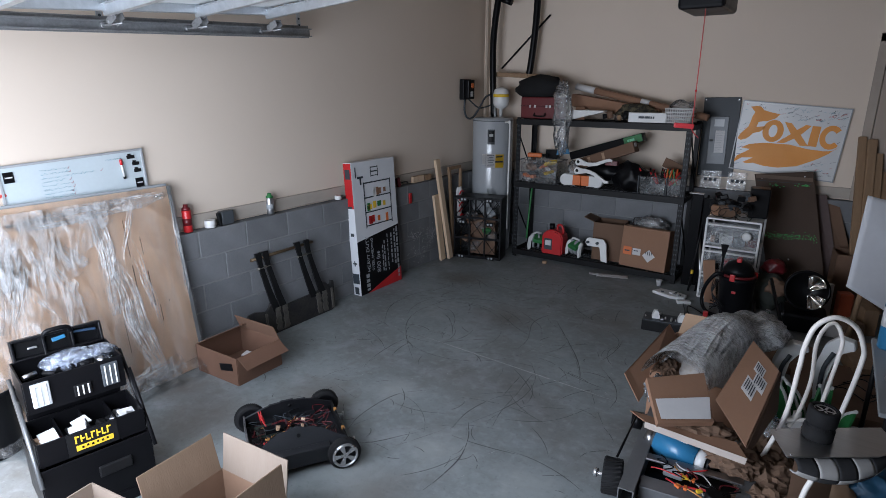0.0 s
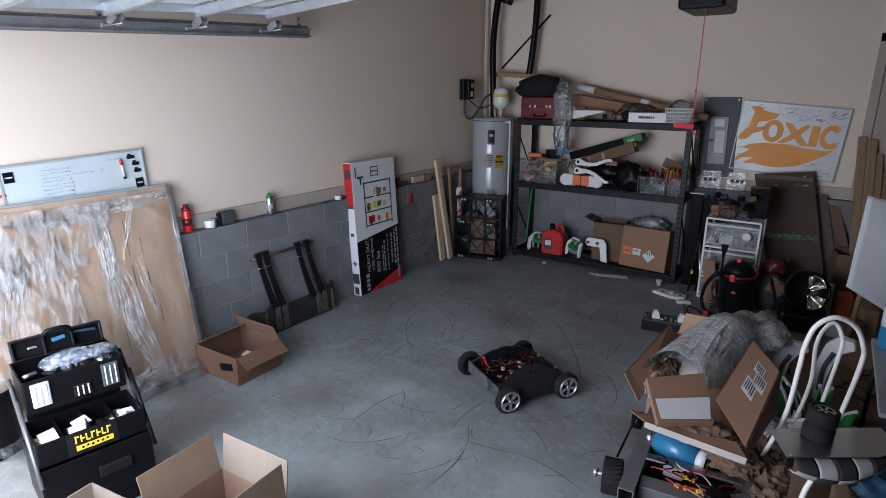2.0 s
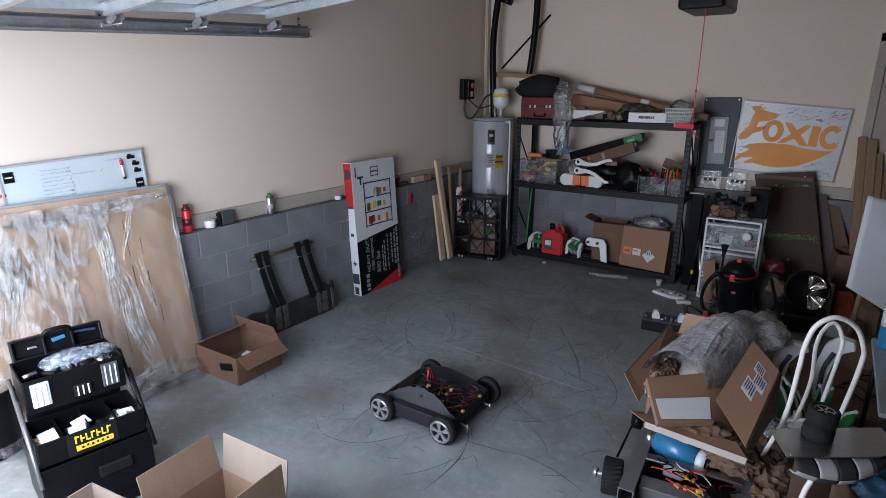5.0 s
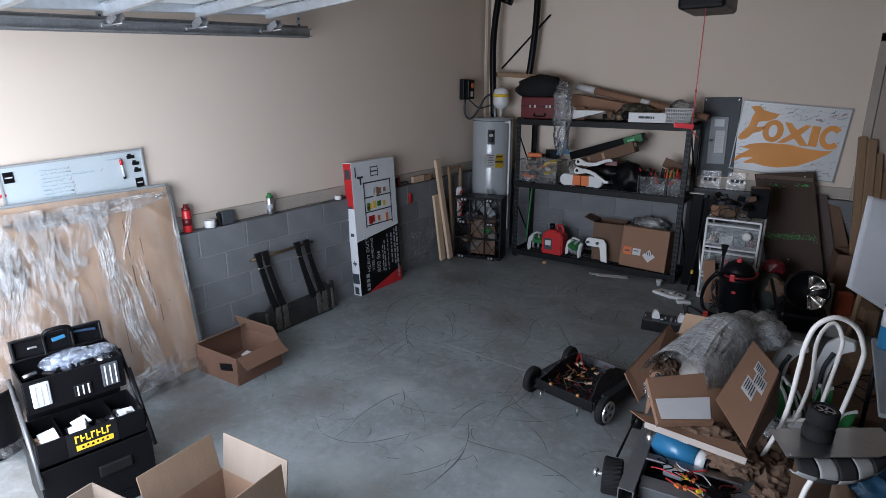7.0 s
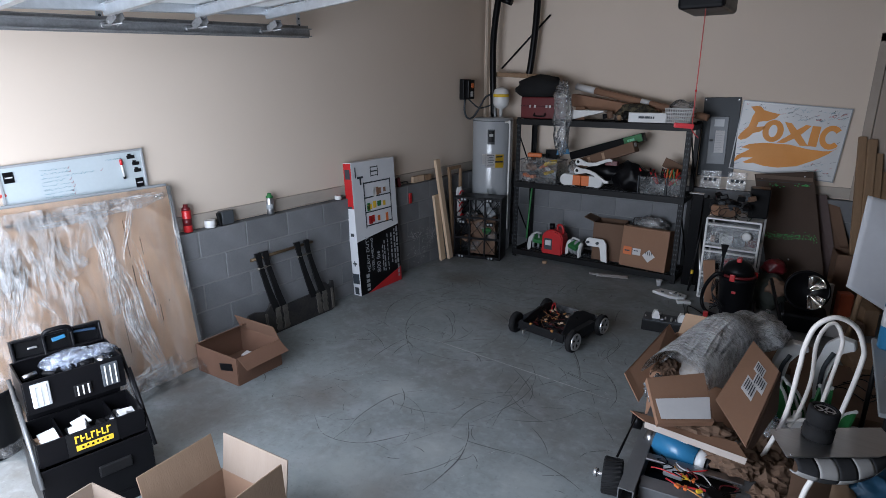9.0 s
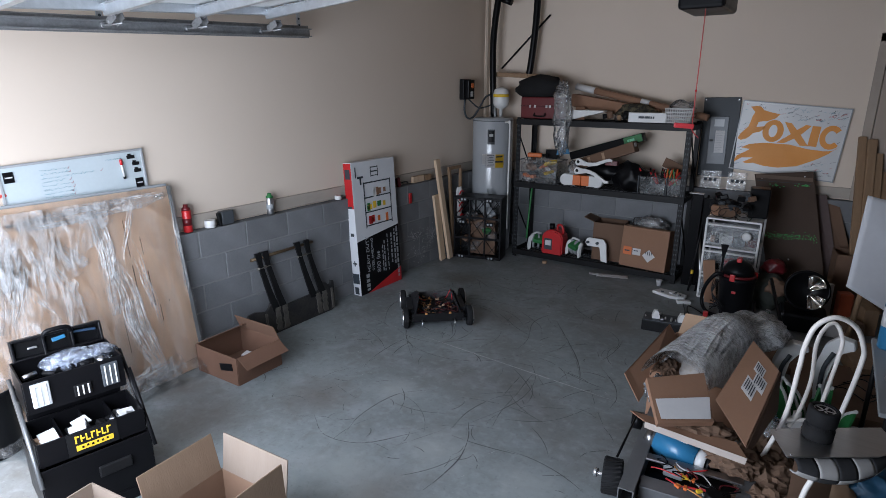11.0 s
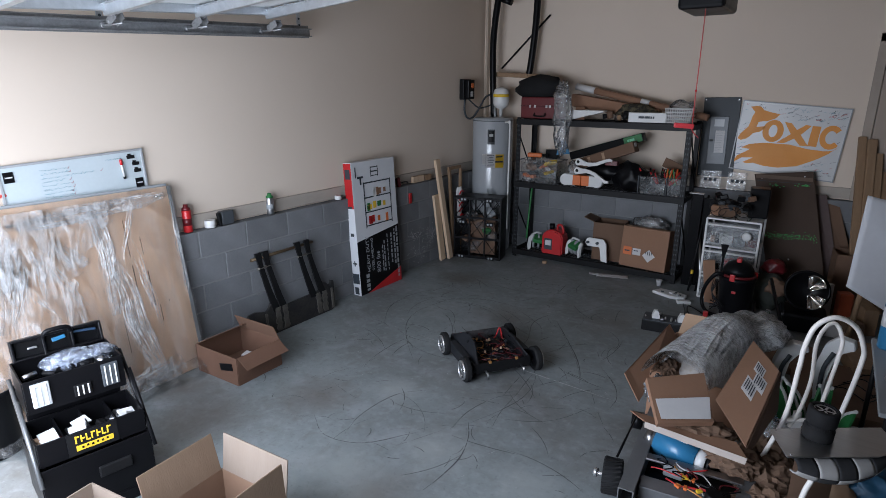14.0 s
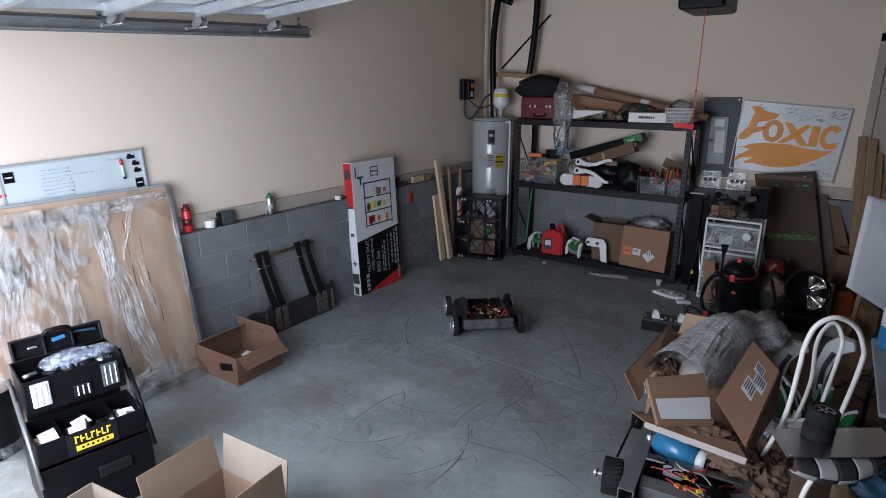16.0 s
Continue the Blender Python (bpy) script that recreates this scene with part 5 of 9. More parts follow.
    box(bm, (0.4425, 0.0, 0.358), (0.003, 0.152, 0.026), r=0.001)
    bar = part("badge_bar", bm, YELLOW, mid)
    for k in range(6):
        bm = bmesh.new()
        box(bm, (0.4444, -0.05 + 0.02 * k, 0.358 + 0.003 * (k % 2)), (0.002, 0.009, 0.010), r=0.0005)
        part("badge_mark", bm, BLACK, bar)
    # cantilever arms; the left ones coloured lighter to show sun on them
    for s in (-1, 1):
        for x0, z0, x1, z1 in ((0.12, 0.64, 0.36, 0.40), (0.25, 0.58, 0.50, 0.26)):
            bm = bmesh.new()
            tube(bm, [(x0, s * (w / 2 + 0.014), z0), (x1, s * (w / 2 + 0.014), z1)], 0.009, 8)
            part("cantilever_arm", bm, BLACK if s > 0 else mat("sunlit_arm", (0.16, 0.165, 0.17), 0.3, metal=0.6), ob)
        bm = bmesh.new()
        lathe(bm, [(0.02, -0.025), (0.085, -0.025), (0.09, 0.0), (0.085, 0.025), (0.02, 0.025)], 28, pose(0.15, s * (w / 2 - 0.02), 0.09, 90, 0, 0))
        part("wheel", bm, RUBBER, ob)
    bm = bmesh.new()
    box(bm, (0.44, 0.0, 0.03), (0.06, w * 0.8, 0.06), r=0.006)
    part("foot", bm, BLACK, ob)
    bm = bmesh.new()
    box(bm, (0.4625, 0.06, 0.21), (0.02, 0.14, 0.055), r=0.006)
    part("front_latch", bm, BLACKM, low)
    # tools and packets in the trays
    M = pose(0.626, -5.289, 0, 0, 0, -10.6)
    rng = random.Random(6)
    for k in range(26):
        y = rng.uniform(-0.2, 0.2)
        x = rng.uniform(0.29, 0.41)
        bm = bmesh.new()
        mm = (WHITEP, BLACKM, STEEL, RED, PAPER, GREYP, BLACKM, CARDIN)[k % 8]
        box(bm, (0, 0, 0), (rng.uniform(0.02, 0.07), rng.uniform(0.015, 0.04), rng.uniform(0.01, 0.03)), pose(0, 0, 0, rng.uniform(-25, 25), rng.uniform(-25, 25), rng.uniform(0, 180)), r=0.003)
        solid("small_part", bm, mm, M @ Matrix.Translation((x, y, 0.35 + rng.uniform(0, 0.05))), "small loose part lying in the trolley tray", "part", "parts in the trolley")
    for y, x, mm in ((-0.165, 0.42, PAPER), (-0.165, 0.36, PAPER), (-0.05, 0.40, PAPER), (-0.02, 0.34, WHITEP), (0.17, 0.40, PAPER)):
        bm = bmesh.new()
        box(bm, (0, 0, 0), (0.055, 0.07, 0.010), pose(0, 0, 0, rng.uniform(-14, 14), 18, rng.uniform(-20, 20)), r=0.002)
        solid("packet", bm, mm, M @ Matrix.Translation((x - 0.035, y * 0.95, 0.41)), "white paper packet lying in the trolley tray", "packet", "packets in the trolley")
    bm = bmesh.new()
    bmesh.ops.create_icosphere(bm, subdivisions=4, radius=0.1)
    for v in bm.verts:
        v.co *= 1 + 0.3 * noise.noise(v.co * 16)
        v.co = Vector((v.co.x * 0.75, v.co.y * 1.5, v.co.z * 0.5))
    for fc in bm.faces:
        fc.smooth = True
    solid("parts_bag", bm, film_mat("blue_film", (0.55, 0.63, 0.80), 0.12, 0.14, 0.45, 1.8, 12, 0.9), M @ Matrix.Translation((0.12, 0.05, 0.655)), "crumpled bluish plastic parts bag in the top tray", "bag")
    for k in range(9):
        bm = bmesh.new()
        rod(bm, (0, -0.03, 0), (0, 0.03, 0), rng.uniform(0.008, 0.02), seg=10)
        solid("socket", bm, (STEEL, BLACKM, BLACK)[k % 3], M @ Matrix.Translation((rng.uniform(0.14, 0.21), rng.uniform(-0.17, 0.17), 0.642)) @ pose(0, 0, 0, 0, rng.uniform(-20, 20), rng.uniform(0, 180)), "small metal tool lying in the top tray", "tool", "tools in the trolley")


trolley()


def bin_left():
    ob = thing("waste_bin", pose(0.10, -5.50, 0), "black plastic waste bin beside the tool trolley", "bin")
    bm = bmesh.new()
    lathe(bm, [(0.13, 0.0), (0.135, 0.01), (0.165, 0.36), (0.175, 0.365), (0.175, 0.39), (0.160, 0.39), (0.13, 0.03), (0.01, 0.028)], 36)
    part("body", bm, BLACK, ob)


bin_left()


# ---- loads on the rack ----
def lump(name, c, r, squash, material, label, category, seed=0, rough=0.35, freq=14, group="", sub=3):
    """A crumpled bag or heap."""
    bm = bmesh.new()
    bmesh.ops.create_icosphere(bm, subdivisions=sub, radius=1.0)
    for v in bm.verts:
        d = 1 + rough * noise.noise(v.co * freq * 0.25 + Vector((seed, 0, 0))) + rough * 0.5 * noise.noise(v.co * freq * 0.7 + Vector((0, seed, 0)))
        v.co = Vector((v.co.x * squash[0], v.co.y * squash[1], v.co.z * squash[2])) * r * d
    for f in bm.faces:
        f.smooth = True
    return solid(name, bm, material, Matrix.Translation(c), label, category, group)


def block_thing(name, m, size, material, label, category, r=0.003, group=""):
    bm = bmesh.new()
    box(bm, (0, 0, size[2] / 2), size, r=r)
    return solid(name, bm, material, m, label, category, group)


def sealed_box(m, size, label, material=CARD, tape=CARDIN):
    """A closed carton with its taped seam."""
    ob = thing("cardboard_box", m, label, "box")
    bm = bmesh.new()
    box(bm, (0, 0, size[2] / 2), size, r=0.003)
    part("body", bm, material, ob)
    bm = bmesh.new()
    box(bm, (0, 0, size[2] + 0.001), (size[0] - 0.004, 0.05, 0.002))
    part("tape", bm, tape, ob)
    return ob


def tub(m, w, d, h, label, material=TUB, t=0.003, name="plastic_tub"):
    """An open tapered tub with a rolled rim."""
    ob = thing(name, m, label, "tub")
    bm = bmesh.new()
    k = 0.9
    for z0, z1 in ((0, h),):
        lo = [(-w / 2 * k, -d / 2 * k), (w / 2 * k, -d / 2 * k), (w / 2 * k, d / 2 * k), (-w / 2 * k, d / 2 * k)]
        hi = [(-w / 2, -d / 2), (w / 2, -d / 2), (w / 2, d / 2), (-w / 2, d / 2)]
        L = [bm.verts.new((x, y, 0)) for x, y in lo]
        H = [bm.verts.new((x, y, h)) for x, y in hi]
        fs = [bm.faces.new(L[::-1])] + [bm.faces.new((L[i], L[(i + 1) % 4], H[(i + 1) % 4], H[i])) for i in range(4)]
        bmesh.ops.solidify(bm, geom=fs, thickness=t)
    part("shell", bm, material, ob)
    bm = bmesh.new()
    tube(bm, [(x, y, h) for x, y in hi] + [(hi[0][0], hi[0][1], h)], 0.006, 6)
    part("rim", bm, material, ob)
    return ob


def rack_top():
    z = RTOP
    ob = thing("metal_toolbox", pose(0.895, -0.28, z), "dark red steel toolbox with black latches on the top shelf", "toolbox")
    bm = bmesh.new()
    box(bm, (0, 0, 0.115), (0.47, 0.22, 0.23), r=0.008)
    part("body", bm, DKRED, ob)
    bm = bmesh.new()
    box(bm, (0, -0.112, 0.135), (0.472, 0.006, 0.006))
    part("seam", bm, BLACK, ob)
    for x in (-0.12, -0.06, 0.08, 0.12):
        bm = bmesh.new()
        box(bm, (x, -0.115, 0.132), (0.022, 0.01, 0.03), r=0.002)
        part("latch", bm, STEEL, ob)
    bm = bmesh.new()
    tube(bm, curve([(-0.06, -0.112, 0.06), (-0.055, -0.13, 0.03), (0.06, -0.13, 0.03), (0.065, -0.112, 0.06)], 5), 0.008)
    part("handle", bm, BLACK, ob)
    lump("duffel_bag", (0.83, -0.28, z + 0.325), 0.13, (2.2, 1.0, 1.1), RUBBER, "soft black fabric bag on top of the red toolbox", "bag", 3, 0.22, 9)
    lump("film_twist", (1.20, -0.49, 1.66), 0.11, (0.85, 0.55, 3.0), BUBBLE, "bundle of clear bubble wrap hanging off the top shelf", "packing film", 5, 0.4, 15, sub=4)
    lump("film_twist", (1.23, -0.50, 1.40), 0.07, (0.8, 0.6, 2.2), BUBBLE, "twisted clear plastic film hanging below the top shelf", "packing film", 9, 0.4, 15, sub=4)
    # long tube and boxes
    ob = thing("mailing_tube", pose(0, 0, 0), "long brown cardboard tube lying across the top shelf", "tube")
    bm = bmesh.new()
    tube(bm, [(1.20, -0.12, 1.95), (2.60, -0.20, 1.655)], 0.034, 16)
    part("tube", bm, CARD, ob)
    bm = bmesh.new()
    tube(bm, [(1.20, -0.12, 1.95), (1.42, -0.133, 1.904)], 0.0355, 16)
    part("white_label", bm, PAPER, ob)
    bm = bmesh.new()
    tube(bm, [(1.93, -0.162, 1.797), (2.02, -0.167, 1.778)], 0.0355, 16)
    part("white_label", bm, PAPER, ob)
    bm = bmesh.new()
    box(bm, (0, 0, 0), (0.95, 0.13, 0.13), r=0.004)
    solid("long_carton", bm, CARD, pose(1.66, -0.17, 1.735, 0, 9, 0), "long brown cardboard carton leaning on the top shelf", "box")
    bm = bmesh.new()
    box(bm, (0, 0, 0), (0.60, 0.035, 0.05), r=0.003)
    solid("wood_lath", bm, WOODDK, pose(0.44, -0.15, 2.075, 0, 3, 0), "flat brown wooden lath resting behind the black bag", "lath")
    sealed_box(pose(1.33, -0.30, z, 0, 0, 20), (0.10, 0.10, 0.13), "small brown cardboard box on the top shelf")
    bm = bmesh.new()
    prism(bm, [(0, 0), (0.36, 0.085), (0.36, 0.10), (0, 0.10)], 0.12, Matrix.Translation((1.28, -0.34, z + 0.004)) @ pose(0, 0, 0, 90, 0, 0))
    solid("foam_wedge", bm, WHITEP, Matrix(), "white foam wedge lying on the top shelf", "foam")
    rng = random.Random(21)
    for k in range(9):
        x = 1.62 + 0.055 * k
        bm = bmesh.new()
        rod(bm, (0, 0, 0), (0, 0, rng.uniform(0.04, 0.09)), rng.uniform(0.018, 0.035), seg=14)
        solid("jar", bm, (BLACKM, CARDDK, STEEL, WOODDK, BLACKM)[k % 5], pose(x, -0.34 + rng.uniform(-0.03, 0.06), z + 0.02, rng.uniform(-60, 60), rng.uniform(-20, 20), 0), "small dark canister lying on the top shelf", "canister", "canisters on the top shelf")
    lump("camo_bag", (1.92, -0.25, z + 0.09), 0.11, (1.8, 0.7, 0.75), mat("camouflage", (0.10, 0.085, 0.05), 0.9, dark=(0.02, 0.018, 0.014), scale=26, fine=70, amount=1.0, sharp=0.8), "rumpled camouflage fabric bag on the top shelf", "bag", 7, 0.3, 12)
    ob = block_thing("white_carton", pose(2.08, -0.41, z, 0, 0, 3), (0.36, 0.10, 0.095), WHITEP, "flat white printed carton on the top shelf", "box")
    bm = bmesh.new()
    bars(bm, -0.08, 0.12, 0.05, 0.022, Matrix.Translation((0, -0.0512, 0)) @ pose(0, 0, 0, 90, 0, 0), random.Random(2), 0.006)
    part("print_bar", bm, INK, ob)
    ob = thing("laundry_basket", pose(2.375, -0.36, z), "small white plastic basket full of clear bags", "basket")
    for j in range(5):
        w, d = 0.20 + 0.012 * j, 0.16 + 0.01 * j
        bm = bmesh.new()
        tube(bm, [(-w / 2, -d / 2, 0.006 + 0.033 * j), (w / 2, -d / 2, 0.006 + 0.033 * j), (w / 2, d / 2, 0.006 + 0.033 * j), (-w / 2, d / 2, 0.006 + 0.033 * j), (-w / 2, -d / 2, 0.006 + 0.033 * j)], 0.007, 6)
        part("band", bm, WHITEP, ob)
    for k in range(12):
        a = -0.1 + 0.2 * k / 11
        bm = bmesh.new()
        tube(bm, [(a, -0.08, 0.0), (a * 1.24, -0.10, 0.145)], 0.006, 6)
        part("slat", bm, WHITEP, ob)
    for k in range(8):
        a = -0.08 + 0.16 * k / 7
        bm = bmesh.new()
        tube(bm, [(-0.1, a, 0.0), (-0.125, a * 1.24, 0.145)], 0.006, 6)
        part("slat", bm, WHITEP, ob)
    lump("clear_bag", (2.38, -0.36, z + 0.14), 0.10, (1.1, 0.8, 0.8), BUBBLE, "crumpled clear plastic bag in the white basket", "bag", 2, 0.45, 16)


rack_top()


def arm(m, label):
    """A white moulded robot arm: a round joint and a bent, tapered beam with a fork."""
    ob = thing("plastic_lever", m, label, "arm", "white levers")
    out = [(-0.035, 0.0), (-0.025, -0.03), (0.0, -0.038), (0.03, -0.03), (0.12, -0.045), (0.20, -0.035), (0.30, 0.005), (0.34, 0.02), (0.36, 0.005), (0.37, 0.03), (0.33, 0.045), (0.28, 0.03), (0.19, -0.005), (0.10, -0.008), (0.03, 0.03), (0.0, 0.038), (-0.025, 0.03)]
    bm = bmesh.new()
    prism(bm, out, 0.03, Matrix())
    bmesh.ops.bevel(bm, geom=bm.edges[:], offset=0.004, segments=1, affect="EDGES")
    part("beam", bm, WHITEP, ob)
    bm = bmesh.new()
    rod(bm, (0, 0, 0.012), (0, 0, 0.033), 0.016, seg=18)
    part("bore", bm, BLACK, ob)
    return ob


def rack_middle():
    z = SHELVES[1]
    tub(pose(0.94, -0.32, z), 0.46, 0.28, 0.25, "clear plastic tub full of cables and orange tools")
    rng = random.Random(31)
    for k in range(14):
        x, y, zz = 0.76 + 0.36 * rng.random(), -0.38 + 0.14 * rng.random(), z + 0.03 + 0.22 * (k / 14)
        mm = (WHITEP, CARD, ORANGE, BLACKM, GREYP, YELLOW, CARDDK)[k % 7]
        bm = bmesh.new()
        box(bm, (0, 0, 0), (rng.uniform(0.06, 0.16), rng.uniform(0.04, 0.08), rng.uniform(0.03, 0.06)), r=0.008)
        solid("tool", bm, mm, pose(x, y, zz, rng.uniform(-25, 25), rng.uniform(-25, 25), rng.uniform(0, 180)), "hand tool or part lying in the clear tub", "tool", "tools in the clear tub")
    ob = thing("cordless_drill", pose(0.82, -0.30, z + 0.27, 0, 0, 10), "orange and black cordless tool on top of the tub", "tool")
    bm = bmesh.new()
    box(bm, (0, 0, 0.02), (0.17, 0.06, 0.05), r=0.014)
    part("body", bm, ORANGE, ob)
    bm = bmesh.new()
    rod(bm, (0.08, 0, 0.02), (0.15, 0, 0.02), 0.016)
    part("chuck", bm, BLACK, ob)
    block_thing("black_box", pose(0.98, -0.16, z + 0.25), (0.14, 0.10, 0.10), BLACK, "small black box behind the clear tub", "box")
    bm = bmesh.new()
    prism(bm, [(0, 0), (0.16, 0.02), (0.10, 0.19), (0.04, 0.15)], 0.01, pose(1.05, -0.22, z + 0.30, 90, 0, 0))
    solid("blue_fan", bm, BLUE, Matrix(), "blue plastic piece behind the hanging film", "part")
    # long boxes leaning diagonally
    for nm, a, b, s, mm, lab in (("green_carton", (1.20, -0.14, 1.19), (2.02, -0.24, 1.45), 0.085, None, "long black and green carton leaning across the shelf"), ("long_carton", (1.27, -0.28, 1.09), (1.98, -0.38, 1.36), 0.11, CARDDK, "long brown carton leaning across the shelf")):
        A, B = Vector(a), Vector(b)
        q = (B - A).to_track_quat("X", "Z").to_matrix().to_4x4()
        q.translation = A
        ob = thing(nm, q, lab, "box")
        L = (B - A).length
        bm = bmesh.new()
        box(bm, (L / 2, 0, 0), (L, s, s), r=0.004)
        part("body", bm, mm or BLACK, ob)
        if mm is None:
            bm = bmesh.new()
            box(bm, (L / 2, 0, s / 2 + 0.001), (L - 0.01, s * 0.5, 0.002))
            part("green_stripe", bm, GREEN, ob)
            bm = bmesh.new()
            box(bm, (L - 0.11, -s / 2 - 0.001, 0), (0.2, 0.003, s * 0.9))
            part("green_end", bm, GREEN, ob)
            bm = bmesh.new()
            bars(bm, L - 0.17, L - 0.05, 0, 0.025, Matrix.Translation((0, -s / 2 - 0.003, 0)) @ pose(0, 0, 0, 90, 0, 0), random.Random(1), 0.004)
            part("print_bar", bm, mat("mint_print", (0.2, 0.62, 0.36), 0.6), ob)
        else:
            for x in (0.25, 0.42):
                bm = bmesh.new()
                box(bm, (x, -s / 2 - 0.001, 0), (0.03, 0.002, s * 0.7))
                part("tape", bm, CARDIN, ob)
            bm = bmesh.new()
            box(bm, (L + 0.001, 0, 0.02), (0.004, 0.05, 0.04))
            part("white_label", bm, PAPER, ob)
    lump("clear_bag", (1.33, -0.40, z + 0.17), 0.06, (0.9, 0.7, 1.5), BUBBLE, "crumpled clear bag on the middle shelf", "bag", 4, 0.45, 20)
    lump("black_bag", (1.95, -0.34, z + 0.13), 0.12, (1.5, 0.9, 1.25), BLACK, "black fabric bag slumped on the middle shelf", "bag", 6, 0.35, 10)
    lump("black_bag", (1.66, -0.28, z + 0.16), 0.10, (2.2, 0.9, 0.9), BLACK, "dark bundle behind the white levers", "bag", 8, 0.35, 12)
    block_thing("red_case", pose(1.74, -0.36, z + 0.245), (0.13, 0.05, 0.05), DKRED, "dark red case on the middle shelf", "case")
    # white and orange power unit
    ob = thing("power_unit", pose(1.40, -0.44, z), "white and orange motor unit lying on the shelf edge", "motor")
    for x, n in ((-0.13, 1), (0.22, 1)):
        bm = bmesh.new()
        lathe(bm, [(0.06, -0.045), (0.068, -0.02), (0.068, 0.02), (0.06, 0.045)], 24, pose(x, 0.02, 0.068, 90, 0, 0))
        part("end_cap", bm, WHITEP, ob)
        bm = bmesh.new()
        box(bm, (x + (0.07 if x < 0 else -0.07), 0.02, 0.068), (0.09, 0.085, 0.12), r=0.01)
        part("neck", bm, WHITEP, ob)
    for x in (-0.005, 0.09):
        bm = bmesh.new()
        box(bm, (x + 0.005, 0.02, 0.07), (0.09, 0.09, 0.11), r=0.006)
        part("core", bm, ORANGE, ob)
    arm(Matrix.Translation((1.42, -0.47, z + 0.27)) @ pose(0, 0, 0, 82, -2, 0), "white moulded robot arm lying on the middle shelf")
    arm(Matrix.Translation((1.42, -0.49, z + 0.18)) @ pose(0, 0, 0, 82, 0, 0) @ pose(0, 0, 0, 0, 0, 0) @ Matrix.Scale(-1, 4, (0, 1, 0)) @ pose(0, 0, 0, 0, 0, 12), "white moulded robot arm lying on the middle shelf")
    # tool bins
    for x, w in ((2.20, 0.26), (2.42, 0.15)):
        tb = tub(pose(x, -0.38, z), w, 0.18, 0.17, "clear grey plastic bin of hand tools", TUB)
        bm = bmesh.new()
        box(bm, (-w / 2 - 0.008, 0, 0.09), (0.012, 0.185, 0.18), r=0.003)
        part("side_panel", bm, PANELG, tb)
    rng = random.Random(41)
    for k in range(15):
        x = rng.uniform(2.10, 2.46)
        a = rng.uniform(-45, 45)
        ob = thing("pliers", pose(x, -0.37 + rng.uniform(-0.05, 0.05), z + 0.10, rng.uniform(-15, 15), a, 0), "hand tool with coloured grips standing in a bin", "tool", "hand tools in the bins")
        for s in (-1, 1):
            bm = bmesh.new()
            tube(bm, [(0.006 * s, 0, 0), (0.014 * s, 0, 0.08), (0.022 * s, 0, 0.16)], 0.008, 6)
            part("grip", bm, (RED, BLACK, RED, ORANGE, GREEN, BLACKM)[k % 6], ob)
    bm = bmesh.new()
    box(bm, (0, 0, 0), (0.26, 0.01, 0.10), r=0.002)
    solid("card_scrap", bm, CARDDK, pose(2.36, -0.24, z + 0.26, 10, 22, 0), "bent dark cardboard scrap behind the bins", "cardboard")


rack_middle()


def caster(m, label):
    """A white and green wheel unit with claws."""
    ob = thing("wheel_unit", m, label, "wheel", "white and green wheel units")
    for s in (-1, 1):
        bm = bmesh.new()
        lathe(bm, [(0.015, -0.012), (0.085, -0.012), (0.09, 0.0), (0.085, 0.012), (0.015, 0.012)], 28, pose(0.03 * s, 0, 0.11, 0, 90, 0))
        part("disc", bm, GREYP, ob)
    bm = bmesh.new()
    box(bm, (0, 0, 0.15), (0.12, 0.12, 0.05), pose(0, 0, 0, 20, 10, 0), r=0.01)
    part("frame", bm, GREEN, ob)
    for s, a in ((-1, 20), (1, -10)):
        bm = bmesh.new()
        prism(bm, [(0.0, 0.0), (0.03, 0.02), (0.035, 0.10), (0.06, 0.17), (0.045, 0.19), (0.01, 0.15), (-0.005, 0.07)], 0.022, pose(0.095 * s, -0.06, 0.01, 90, 0, a))
        part("claw", bm, WHITEP, ob)
    bm = bmesh.new()
    tube(bm, curve([(-0.05, -0.03, 0.18), (0.0, -0.06, 0.22), (0.06, -0.02, 0.20)], 4), 0.012, 6)
    part("link", bm, WHITEP, ob)
    return ob


